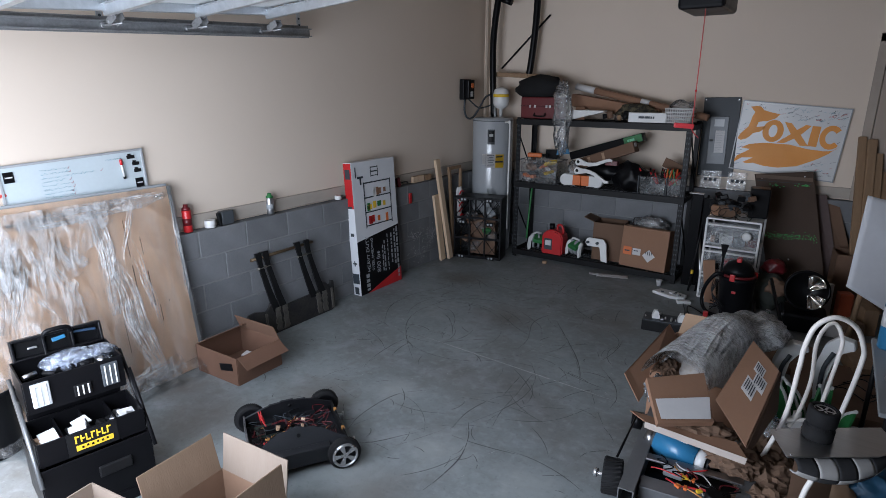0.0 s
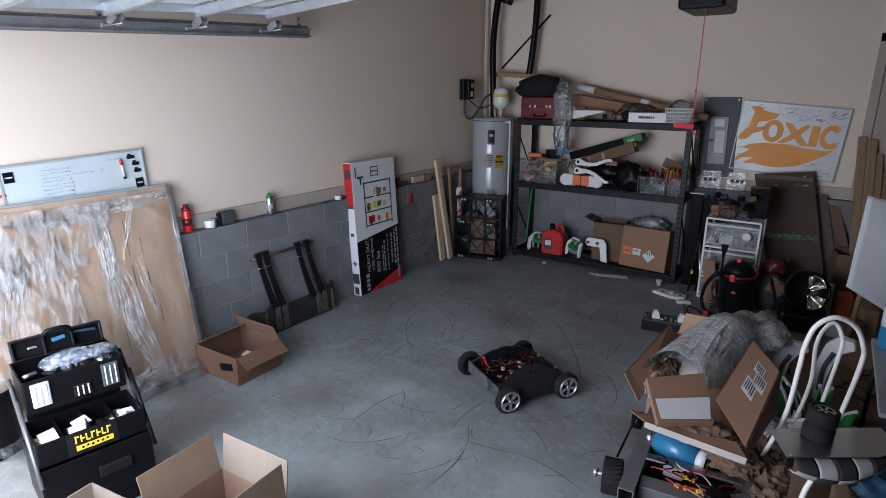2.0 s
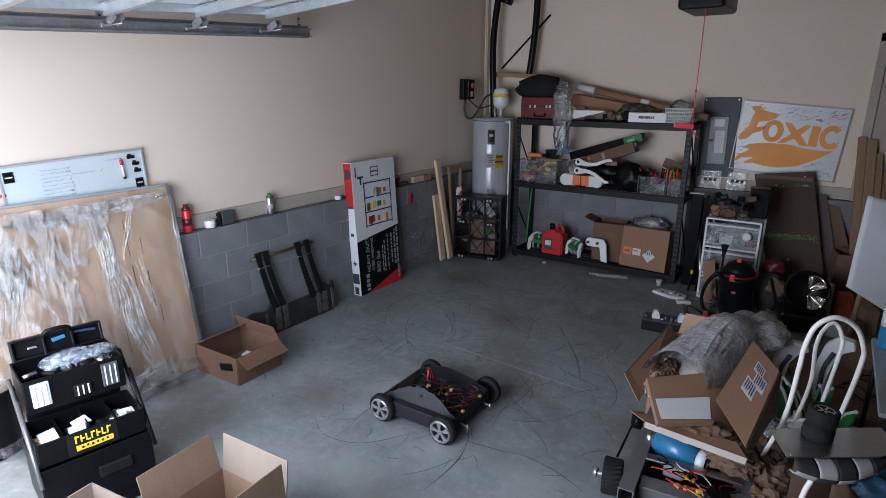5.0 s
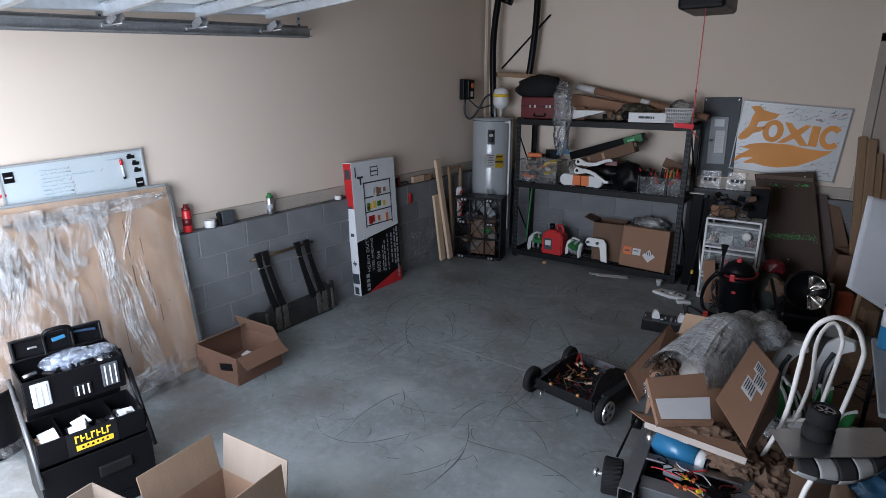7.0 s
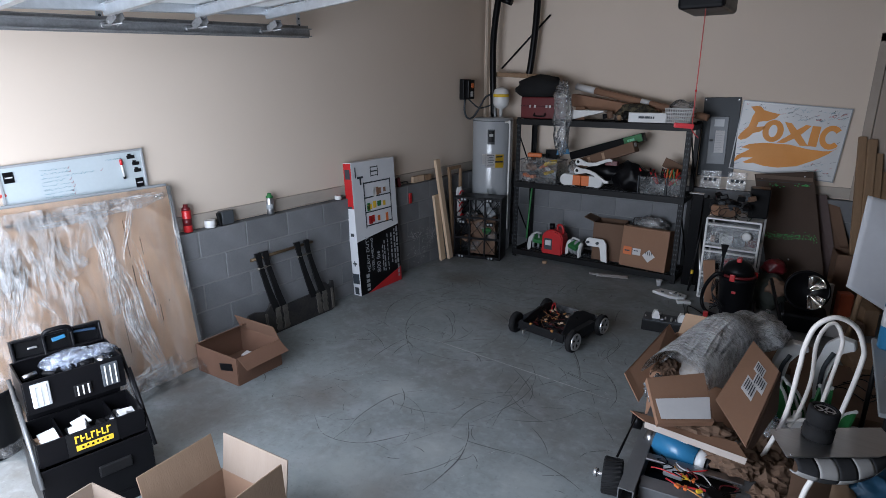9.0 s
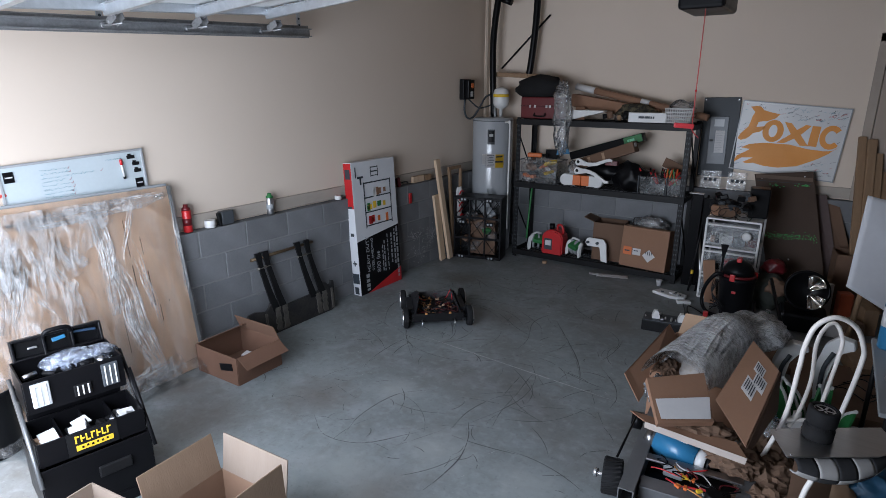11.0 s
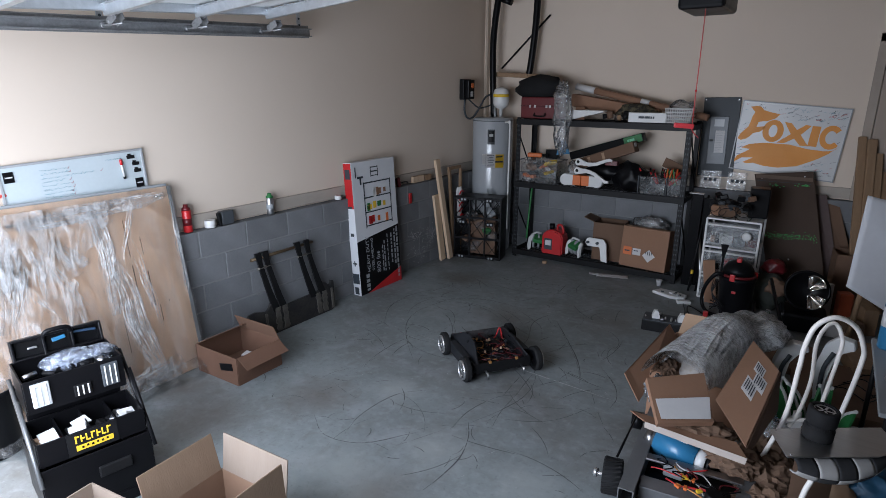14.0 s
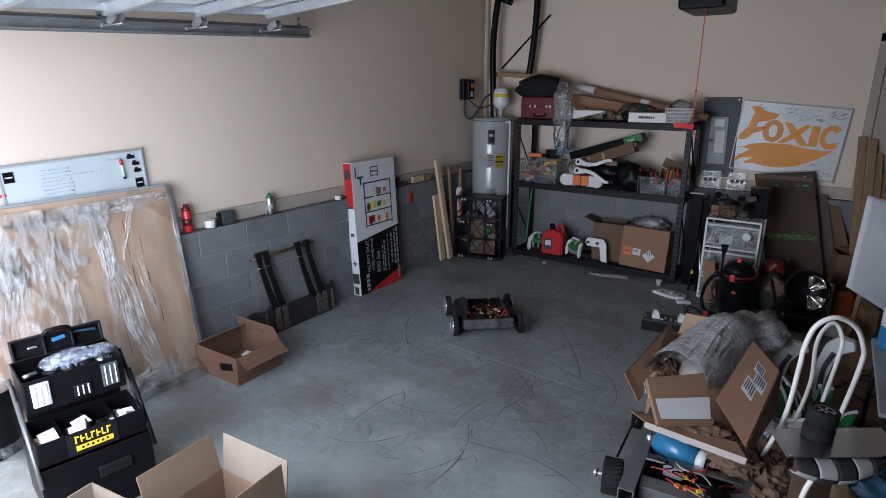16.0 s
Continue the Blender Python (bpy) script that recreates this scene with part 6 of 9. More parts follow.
def rack_bottom():
    z = SHELVES[0]
    caster(pose(0.92, -0.38, z, 0, 0, 25), "white and green wheel unit standing on the bottom shelf")
    caster(pose(1.42, -0.38, z, 0, 0, -20), "white and green wheel unit standing on the bottom shelf")
    ob = thing("fuel_can", pose(1.16, -0.40, z), "red plastic fuel can with a black cap and label", "fuel can")
    bm = bmesh.new()
    prism(bm, [(-0.125, 0), (0.125, 0), (0.13, 0.20), (0.11, 0.25), (0.02, 0.29), (-0.06, 0.28), (-0.12, 0.22)], 0.17, pose(0, 0.085, 0, 90, 0, 0))
    bmesh.ops.bevel(bm, geom=bm.edges[:], offset=0.015, segments=2, affect="EDGES")
    part("body", bm, RED, ob)
    bm = bmesh.new()
    rod(bm, (-0.03, 0, 0.27), (-0.035, 0, 0.345), 0.03)
    part("cap", bm, BLACK, ob)
    bm = bmesh.new()
    tube(bm, curve([(0.03, 0, 0.27), (0.035, 0, 0.33), (0.075, 0, 0.335), (0.10, 0, 0.29), (0.10, 0, 0.24)], 5), 0.014, 8)
    part("handle", bm, RED, ob)
    bm = bmesh.new()
    box(bm, (-0.04, -0.088, 0.12), (0.095, 0.003, 0.13), r=0.001)
    lab = part("label_sheet", bm, INK, ob)
    bm = bmesh.new()
    box(bm, (-0.04, -0.091, 0.135), (0.07, 0.002, 0.06), r=0.001)
    part("white_print", bm, PAPER, lab)
    # bracket, boxes
    bm = bmesh.new()
    prism(bm, [(0.0, 0.09), (0.03, 0.055), (0.17, 0.06), (0.20, -0.09), (0.27, -0.10), (0.235, 0.10), (0.20, 0.145), (0.04, 0.15), (0.01, 0.13)], 0.03, Matrix.Translation((1.55, -0.46, z + 0.11)) @ pose(0, 0, 0, 78, 0, 0))
    bmesh.ops.bevel(bm, geom=bm.edges[:], offset=0.004, segments=1, affect="EDGES")
    br = solid("white_bracket", bm, WHITEP, Matrix(), "white bent plastic bracket lying on the bottom shelf", "bracket")
    for x in (1.585, 1.69):
        bm = bmesh.new()
        rod(bm, (x, -0.495, z + 0.215), (x, -0.455, z + 0.208), 0.015, seg=14)
        part("bore", bm, INK, br)
    carton("open_carton", pose(1.75, -0.23, z, 0, 0, 4), 0.32, 0.26, 0.42, (None, None, 70, None), "small open brown box at the back of the bottom shelf", outer=CARDDK, inner=CARDDK)
    ob = thing("cardboard_box", pose(2.165, -0.44, z, -8, 0, -5), "large brown carton with hazard labels on the bottom shelf", "box")
    bm = bmesh.new()
    box(bm, (0, 0.09, 0.215), (0.49, 0.18, 0.43), r=0.004)
    part("body", bm, CARD, ob)
    bm = bmesh.new()
    box(bm, (0, 0.09, 0.4315), (0.488, 0.06, 0.003))
    part("tape", bm, CARDIN, ob)
    bm = bmesh.new()
    box(bm, (-0.17, -0.0015, 0.17), (0.09, 0.003, 0.085), r=0.001)
    lb = part("orange_label", bm, ORANGE, ob)
    bm = bmesh.new()
    bars(bm, -0.20, -0.14, 0.17, 0.014, Matrix.Translation((0, -0.0035, 0)) @ pose(0, 0, 0, 90, 0, 0), random.Random(5), 0.004)
    part("print_bar", bm, INK, lb)
    bm = bmesh.new()
    box(bm, (-0.07, -0.0015, 0.17), (0.085, 0.003, 0.07), r=0.001)
    lb = part("white_label", bm, PAPER, ob)
    bm = bmesh.new()
    bars(bm, -0.10, -0.04, 0.18, 0.01, Matrix.Translation((0, -0.0035, 0)) @ pose(0, 0, 0, 90, 0, 0), random.Random(6), 0.004)
    part("print_bar", bm, INK, lb)
    M = Matrix.Translation((0.06, -0.0015, 0.145)) @ pose(0, 0, 0, 0, 45, 0)
    bm = bmesh.new()
    box(bm, (0, 0, 0), (0.095, 0.003, 0.095), M)
    dl = part("diamond_label", bm, PAPER, ob)
    for k in range(4):
        bm = bmesh.new()
        box(bm, (-0.03 + 0.02 * k + 0.03, -0.002, 0.175 - 0.0), (0.008, 0.002, 0.05 - 0.016 * abs(k - 1.5)), Matrix.Translation((0.03, -0.002, 0)))
        part("stripe", bm, INK, dl)
    lump("clear_bag", (2.15, -0.20, z + 0.44), 0.10, (1.7, 0.8, 0.7), BUBBLE, "crumpled grey film bag behind the large carton", "bag", 12, 0.5, 18)
    for x, y, s in ((1.78, -0.62, 0.10), (1.92, -0.60, 0.16)):
        bm = bmesh.new()
        sheet(bm, lambda u, v: Vector(((u - 0.5) * s * 2, (v - 0.5) * s * 0.6, 0.008 + 0.006 * noise.noise(Vector((u * 7, v * 5, s * 30))))), 14, 8, 0.002)
        solid("paper_scrap", bm, PAPER, pose(x, y, 0.004, 0, 0, 18), "crumpled scrap of packaging on the floor below the rack", "scrap")
    bm = bmesh.new()
    box(bm, (0, 0, 0.014), (0.05, 0.035, 0.028), r=0.004)
    solid("wood_chip", bm, WOODDK, pose(1.12, -0.56, 0, 0, 0, 15), "small brown wood block on the floor below the rack", "block")
    bm = bmesh.new()
    tube(bm, curve([(0.80, -0.30, 0.80), (0.79, -0.33, 0.5), (0.78, -0.35, 0.20)], 5), 0.012, 6)
    solid("green_stake", bm, GREEN, Matrix(), "thin green stake standing behind the rack post", "stake")


rack_bottom()


# ---- on the back wall ----
def wall_panel():
    ob = thing("breaker_panel", pose(2.685, BY, 1.065, 0, -1.2, 0), "dark grey steel electrical breaker panel on the back wall", "electrical panel")
    bm = bmesh.new()
    box(bm, (0, -0.012, 0.39), (0.335, 0.024, 0.785), r=0.003)
    part("cover", bm, PANELG, ob)
    bm = bmesh.new()
    box(bm, (-0.005, -0.028, 0.36), (0.17, 0.012, 0.47), r=0.003)
    door = part("door", bm, mat("panel_door", (0.115, 0.13, 0.145), 0.4, amount=0.3), ob)
    bm = bmesh.new()
    box(bm, (0.012, -0.0355, 0.35), (0.085, 0.002, 0.22))
    sheet_ = part("paper_sheet", bm, PAPER, door)
    rng = random.Random(9)
    for k in range(12):
        bm = bmesh.new()
        box(bm, (0.012 - rng.uniform(0, 0.01), -0.037, 0.445 - 0.017 * k), (rng.uniform(0.04, 0.07), 0.001, 0.003))
        part("print_bar", bm, GREYP, sheet_)
    bm = bmesh.new()
    box(bm, (-0.004, -0.0355, 0.535), (0.09, 0.002, 0.07))
    part("label_sheet", bm, GREYP, door)
    bm = bmesh.new()
    box(bm, (-0.065, -0.038, 0.36), (0.03, 0.01, 0.02), r=0.002)
    part("latch", bm, BLACK, door)
    for x in (-0.15, 0.15):
        for z in (0.02, 0.76):
            bm = bmesh.new()
            rod(bm, (x, -0.024, z), (x, -0.028, z), 0.006, seg=10)
            part("screw", bm, STEEL, ob)


wall_panel()


def logo_sign():
    w, h = 0.885, 0.66
    m = Matrix.Translation((2.862, BY - 0.004, 1.82)) @ pose(0, 0, 0, 90, 0, 0) @ pose(0, 0, 0, 0, 0, -4.4)
    ob = thing("logo_board", m, "white board with an orange fox emblem and many small signatures", "sign")
    bm = bmesh.new()
    box(bm, (w / 2, -h / 2, 0.008), (w, h, 0.016), r=0.002)
    part("board", bm, WHITE, ob)
    for c, s in (((w / 2, 0, 0.01), (w + 0.012, 0.01, 0.022)), ((w / 2, -h, 0.01), (w + 0.012, 0.01, 0.022)), ((0, -h / 2, 0.01), (0.01, h, 0.022)), ((w, -h / 2, 0.01), (0.01, h, 0.022))):
        bm = bmesh.new()
        box(bm, c, s)
        part("frame", bm, GREYP, ob)
    # emblem in board space: u right, v down as shares of the board
    P = lambda pts: [(u * w, -v * h) for u, v in pts]
    T = Matrix.Translation((0, 0, 0.0175))

    def shape(name, pts):
        cu = bpy.data.curves.new(name, "CURVE")
        cu.dimensions, cu.fill_mode, cu.extrude = "2D", "BOTH", 0.001
        sp = cu.splines.new("POLY")
        sp.points.add(len(pts) - 1)
        for q, (x, y) in zip(sp.points, P(pts)):
            q.co = (x, y, 0, 1)
        sp.use_cyclic_u = True
        tmp = new("outline_source", cu)
        bpy.context.view_layer.update()
        me = bpy.data.meshes.new_from_object(tmp.evaluated_get(bpy.context.evaluated_depsgraph_get()))
        bpy.data.objects.remove(tmp)
        me.materials.clear()
        me.materials.append(LOGO)
        o2 = new(name, me)
        o2.parent, o2.matrix_basis = ob, Matrix.Translation((0, 0, 0.0185))
    shape("fox_head", [(0.081, 0.079), (0.141, 0.059), (0.179, 0.064), (0.215, 0.11), (0.291, 0.132), (0.378, 0.15), (0.337, 0.217), (0.278, 0.257), (0.222, 0.271), (0.187, 0.285), (0.178, 0.357), (0.259, 0.334), (0.254, 0.379), (0.217, 0.424), (0.159, 0.449), (0.136, 0.494), (0.103, 0.541), (0.051, 0.568), (0.016, 0.55), (0.031, 0.485), (0.064, 0.422), (0.096, 0.37), (0.111, 0.284), (0.115, 0.218), (0.134, 0.149)])
    # ring, lozenge, bar and bow
    seg = 26

    def ring(cu, cv, ru, rv, iu, iv, a0=0, a1=360, name="ring"):
        b = bmesh.new()
        n = seg if a1 - a0 < 360 else seg
        full = a1 - a0 >= 360
        R = []
        for i in range(n + (0 if full else 1)):
            a = radians(a0 + (a1 - a0) * i / n)
            R.append([b.verts.new(T @ Vector(((cu + rr * math.cos(a)) * w, -(cv + vv * math.sin(a)) * h, zz))) for rr, vv in ((ru, rv), (iu, iv)) for zz in (0, 0.002)])
        pairs = list(zip(R, R[1:] + ([R[0]] if full else [])))
        for p, q in pairs:
            b.faces.new((p[1], q[1], q[3], p[3]))
            b.faces.new((p[0], p[1], q[1], q[0]))
            b.faces.new((p[2], q[2], q[3], p[3]))
        part(name, b, LOGO, ob)
    ring(0.345, 0.391, 0.101, 0.158, 0.040, 0.088, name="ring")
    shape("crossed_bars", [(0.436, 0.246), (0.504, 0.256), (0.565, 0.343), (0.635, 0.259), (0.687, 0.266), (0.61, 0.404), (0.701, 0.552), (0.624, 0.554), (0.557, 0.465), (0.473, 0.546), (0.403, 0.547), (0.516, 0.408)])
    shape("bar", [(0.696, 0.265), (0.774, 0.263), (0.775, 0.546), (0.693, 0.548)])
    ring(0.881, 0.398, 0.100, 0.165, 0.048, 0.090, 38, 318, "bow")
    shape("fox_tail", [(0.015, 0.922), (0.049, 0.804), (0.164, 0.686), (0.076, 0.677), (0.144, 0.614), (0.282, 0.571), (0.526, 0.554), (0.702, 0.589), (0.856, 0.591), (0.92, 0.575), (0.977, 0.504), (0.888, 0.633), (0.796, 0.726), (0.644, 0.846), (0.471, 0.902), (0.331, 0.904), (0.224, 0.881), (0.158, 0.899), (0.116, 0.89), (0.212, 0.802), (0.099, 0.825)])
    rng = random.Random(77)
    for k in range(420):
        u, v = rng.uniform(0.03, 0.97), rng.uniform(0.04, 0.96)
        if 0.09 < u < 0.95 and 0.10 < v < 0.95 and not (u > 0.40 and v < 0.22) and not (u > 0.72 and v > 0.76):
            continue
        b = bmesh.new()
        n = rng.randint(4, 7)
        pts = [(u * w + 0.007 * i - 0.02, -v * h + rng.uniform(-0.009, 0.009) + 0.0022 * i, 0.0172) for i in range(n)]
        tube(b, pts, 0.0014, 3)
        part("signature_line", b, (INK, INK, BLUEINK, REDINK, INK, BLUEINK)[k % 6], ob)


logo_sign()


def house_door():
    ob = thing("door_1", pose(0, 0, 0), "beige panelled door with a wooden casing in the back wall", "door", kind="structure")
    bm = bmesh.new()
    box(bm, (4.36, BY - 0.012, 1.30), (0.88, 0.03, 2.04), r=0.002)
    leaf = part("leaf", bm, mat("door_paint", (0.34, 0.27, 0.22), 0.55, amount=0.3, scale=2), ob)
    for z, hh in ((0.75, 0.6), (1.7, 0.9)):
        for x in (4.16, 4.56):
            bm = bmesh.new()
            box(bm, (x, BY - 0.030, z), (0.28, 0.008, hh), r=0.003)
            part("raised_panel", bm, mat("door_paint", (0.34, 0.27, 0.22), 0.55), leaf)
    for c, s in (((3.88, BY - 0.012, 1.33), (0.07, 0.04, 2.12)), ((4.84, BY - 0.012, 1.33), (0.07, 0.04, 2.12)), ((4.36, BY - 0.012, 2.355), (1.03, 0.04, 0.07))):
        bm = bmesh.new()
        box(bm, c, s, r=0.004)
        part("casing", bm, mat("casing_paint", (0.36, 0.30, 0.25), 0.6), ob)


house_door()


# ---- heap along the back wall ----
def back_heap():
    # black panels and sticks beside the rack
    for k, (x, y, h, s) in enumerate(((2.62, -0.40, 0.95, (0.10, 0.035, 0.0)), (2.70, -0.36, 0.92, (0.11, 0.03, 0.0)), (2.60, -0.30, 0.90, (0.09, 0.04, 0.0)))):
        block_thing("plastic_sheet", pose(x, y, 0, 6, 2, 5 * k), (s[0], s[1], h), BLACK, "tall black plastic panel leaning beside the rack", "panel", group="black panels")
    # white shelf end across the tops of the black panels
    bm = bmesh.new()
    box(bm, (0, 0, 0), (0.13, 0.06, 0.008), r=0.002)
    solid("white_shelf_end", bm, WHITEP, pose(2.63, -0.46, 0.955), "thin white plastic shelf end on top of the black sheets", "panel")
    for a, b, r, mm, lab in (((2.68, -0.60, 0.0), (2.72, -0.36, 0.93), 0.011, BLACKM, "thin black broom stick leaning by the panels"), ((2.80, -0.62, 0.0), (2.70, -0.45, 0.52), 0.012, STEEL, "bright metal tube leaning by the panels"), ((2.74, -0.56, 0.0), (2.80, -0.34, 0.70), 0.012, BLACK, "black tube leaning by the panels")):
        bm = bmesh.new()
        tube(bm, [a, b], r, 8)
        ob = solid("pole", bm, mm, Matrix(), lab, "pole")
        if r == 0.011:
            for t in (0.18, 0.72):
                bm = bmesh.new()
                tube(bm, [Vector(a).lerp(Vector(b), t), Vector(a).lerp(Vector(b), t + 0.045)], 0.0135, 8)
                part("yellow_band", bm, YELLOW, ob)
    # drawer tower
    ob = thing("drawer_tower", pose(3.015, -0.555, 0), "white plastic drawer tower with clear drawers full of parts", "drawers")
    for z in (0.02, 0.265, 0.52, 0.785):
        bm = bmesh.new()
        box(bm, (0, 0, z), (0.45, 0.40, 0.018), r=0.004)
        part("shelf", bm, WHITEP, ob)
    for x in (-0.22, 0.22):
        for y in (-0.19, 0.19):
            bm = bmesh.new()
            box(bm, (x, y, 0.40), (0.018, 0.018, 0.77), r=0.003)
            part("corner_post", bm, WHITEP, ob)
    rng = random.Random(14)
    for z in (0.03, 0.275, 0.53):
        bm = bmesh.new()
        box(bm, (0, -0.195, z + 0.115), (0.42, 0.006, 0.215), r=0.002)
        dr = part("drawer_front", bm, TUB, ob)
        bm = bmesh.new()
        box(bm, (0, -0.21, z + 0.205), (0.42, 0.03, 0.014), r=0.004)
        part("pull", bm, WHITEP, dr)
        for k in range(7):
            s = rng.uniform(0.05, 0.11)
            bm = bmesh.new()
            box(bm, (0, 0, s / 2), (s, s * 0.8, s), r=0.008)
            solid("stored_part", bm, (CARD, BLACK, WHITEP, RED, GREYP, CARDDK, DKRED)[k], pose(2.85 + 0.055 * k, -0.60 + rng.uniform(-0.06, 0.1), z, 0, 0, rng.uniform(0, 90)), "part stored in a clear drawer", "part", "parts in the drawers")
    # cameras, cables and boxes on top
    zt = 0.796
    sealed_box(pose(2.93, -0.62, zt, 0, 0, 15), (0.14, 0.12, 0.10), "small brown box on the drawer tower", CARDDK)
    sealed_box(pose(2.86, -0.60, zt + 0.0, 0, 0, -20), (0.11, 0.09, 0.09), "small brown box on the drawer tower", CARD)
    block_thing("black_case", pose(3.17, -0.50, zt, 0, 0, 8), (0.16, 0.16, 0.27), BLACK, "upright black plastic case on the drawer tower", "case", 0.01)
    for k in range(15):
        bm = bmesh.new()
        box(bm, (0, 0, 0), (rng.uniform(0.05, 0.12), rng.uniform(0.04, 0.07), rng.uniform(0.03, 0.06)), r=0.01)
        solid("gadget", bm, (BLACK, BLACKM, PANELG, BLACK, CARDDK)[k % 5], pose(2.84 + 0.02 * k, -0.66 + rng.uniform(-0.05, 0.1), zt + 0.05 + rng.uniform(0, 0.14), rng.uniform(-30, 30), rng.uniform(-30, 30), rng.uniform(0, 180)), "black gadget heaped on the drawer tower", "gadget", "gadgets on the drawers")
    for k in range(6):
        p = Vector((rng.uniform(2.84, 3.10), -0.70, zt + rng.uniform(0.06, 0.16)))
        r, q = rng.uniform(0.03, 0.075), rng.uniform(0.6, 1.3)
        bm = bmesh.new()
        loop = [p + Vector((r * math.cos(a), -0.02 - 0.03 * math.sin(a * 0.5), r * q * math.sin(a) - r * q)) for a in [0.6 + 0.55 * i for i in range(11)]]
        tube(bm, curve(loop, 4), 0.0035, 6)
        solid("cable", bm, (BLACK, BLACKM)[k % 2], Matrix(), "loop of cable hanging over the drawers", "cable", "cables on the drawers")
    bm = bmesh.new()
    lathe(bm, [(0.035, 0), (0.038, 0.002), (0.038, 0.02), (0.02, 0.022)], 24, pose(3.14, -0.775, 0.66, 90, 0, 0))
    solid("tape_roll", bm, WHITEP, Matrix(), "roll of white tape in the top drawer", "tape")
    # clear sheets on the wall
    for x, w, a in ((2.66, 0.19, 3), (2.90, 0.17, -4)):
        bm = bmesh.new()
        box(bm, (0, 0, 0.09), (w, 0.003, 0.18))
        ob = solid("acrylic_plate", bm, BUBBLE, pose(x, -0.01, 0.945, -6, 0, a), "clear plastic plate with dark shapes leaning on the wall", "plate")
        for k in range(3):
            bm = bmesh.new()
            box(bm, (-w / 2 + 0.045 + 0.045 * k, -0.003, 0.09), (0.028, 0.002, 0.03), r=0.001)
            part("dark_shape", bm, INK, ob)


back_heap()


def plank(name, corners, t, material, label, category):
    """A flat board through four corners, given thickness."""
    c = [Vector(p) for p in corners]
    n = (c[1] - c[0]).cross(c[3] - c[0]).normalized() * t
    bm = bmesh.new()
    lo, hi = [bm.verts.new(p) for p in c], [bm.verts.new(p + n) for p in c]
    for i in range(4):
        bm.faces.new((lo[i], lo[(i + 1) % 4], hi[(i + 1) % 4], hi[i]))
    bm.faces.new(lo[::-1])
    bm.faces.new(hi)
    return solid(name, bm, material, Matrix(), label, category)


def brown_board():
    bl, br, tl, tr = Vector((3.375, -0.36, 0)), Vector((3.83, -0.36, 0)), Vector((3.055, -0.06, 1.13)), Vector((3.535, -0.06, 1.19))
    ob = plank("hardboard_panel", (bl, br, tr, tl), -0.018, BROWNB, "tall dark brown hardboard panel leaning on the back wall", "board")
    ex, ey = (br - bl).normalized(), (tl - bl)
    n = (br - bl).cross(tl - bl).normalized()
    if n.y > 0:
        n = -n
    rng = random.Random(19)

    def spot(u, v, w, h, material, name, lift=0.003):
        p = (bl.lerp(br, u)).lerp(tl.lerp(tr, u), v) + n * lift
        up = (tl.lerp(tr, u) - bl.lerp(br, u)).normalized()
        b = bmesh.new()
        q = [p + ex * sx * w / 2 + up * sy * h / 2 for sx, sy in ((-1, -1), (1, -1), (1, 1), (-1, 1))]
        lo, hi = [b.verts.new(x) for x in q], [b.verts.new(x + n * 0.002) for x in q]
        for i in range(4):
            b.faces.new((lo[i], lo[(i + 1) % 4], hi[(i + 1) % 4], hi[i]))
        b.faces.new(hi)
        b.faces.new(lo[::-1])
        part(name, b, material, ob)
    SPECK = mat("bright_green", (0.03, 0.42, 0.09), 0.5, bump=0)
    for k in range(130):
        v = 0.50 + rng.gauss(0, 0.012) + (0.03 * rng.random() if k % 3 == 0 else 0)
        spot(rng.uniform(0.05, 0.95), v, 0.006, 0.006, SPECK, "green_speck")
    for k in range(22):
        spot(rng.choice((rng.uniform(0.25, 0.5), rng.uniform(0.55, 0.9))), 0.90 + rng.gauss(0, 0.006), 0.014, 0.006, SPECK, "green_speck")
    spot(0.5, 0.96, 0.47, 0.035, mat("board_lip", (0.13, 0.085, 0.06), 0.7), "folded_lip", 0.006)
    spot(0.5, 0.925, 0.47, 0.004, INK, "crease", 0.004)
    for u in (0.12, 0.85):
        spot(u, 0.965, 0.012, 0.012, PAPER, "pin", 0.010)
    spot(0.42, 0.33, 0.012, 0.008, PAPER, "paper_chip")
    # boards behind it
    plank("striped_board", ((3.80, -0.30, 0), (3.95, -0.28, 0), (3.67, -0.03, 0.98), (3.58, -0.03, 0.98)), -0.02, mat("striped_edge", (0.055, 0.025, 0.022), 0.6, dark=(0.10, 0.07, 0.06), scale=9, fine=30, amount=0.5), "dark framed board leaning behind the brown panel", "board")
    plank("card_sheet", ((3.90, -0.26, 0.0), (4.10, -0.22, 0.0), (3.78, 0.0 - 0.03, 0.90), (3.66, -0.03, 0.93)), -0.01, CARDDK, "dark brown cardboard sheet leaning on the wall", "cardboard")
    carton("low_carton", pose(3.98, -0.36, 0, 0, 0, 8), 0.34, 0.26, 0.55, (None, None, None, None), "brown carton standing against the back wall", outer=CARDDK, inner=CARDDK)
    # lumber and sheets at the end
    for a, b, w in (((3.99, -0.42, 0), (3.855, 0.01, 1.50), 0.06), ((4.05, -0.40, 0), (3.93, 0.0, 1.48), 0.07), ((4.13, -0.36, 0), (3.99, 0.0, 1.36), 0.07), ((4.20, -0.34, 0), (4.04, -0.0, 1.20), 0.07)):
        A, B = Vector(a), Vector(b)
        q = (B - A).to_track_quat("Z", "Y").to_matrix().to_4x4()
        q.translation = A
        bm = bmesh.new()
        box(bm, (0, 0, (B - A).length / 2), (w, 0.035, (B - A).length), r=0.004)
        solid("lumber_stud", bm, WOODDK, q @ Matrix.Translation((0, 0, 0.02)), "long brown lumber stud leaning on the back wall", "lumber", "studs by the door")
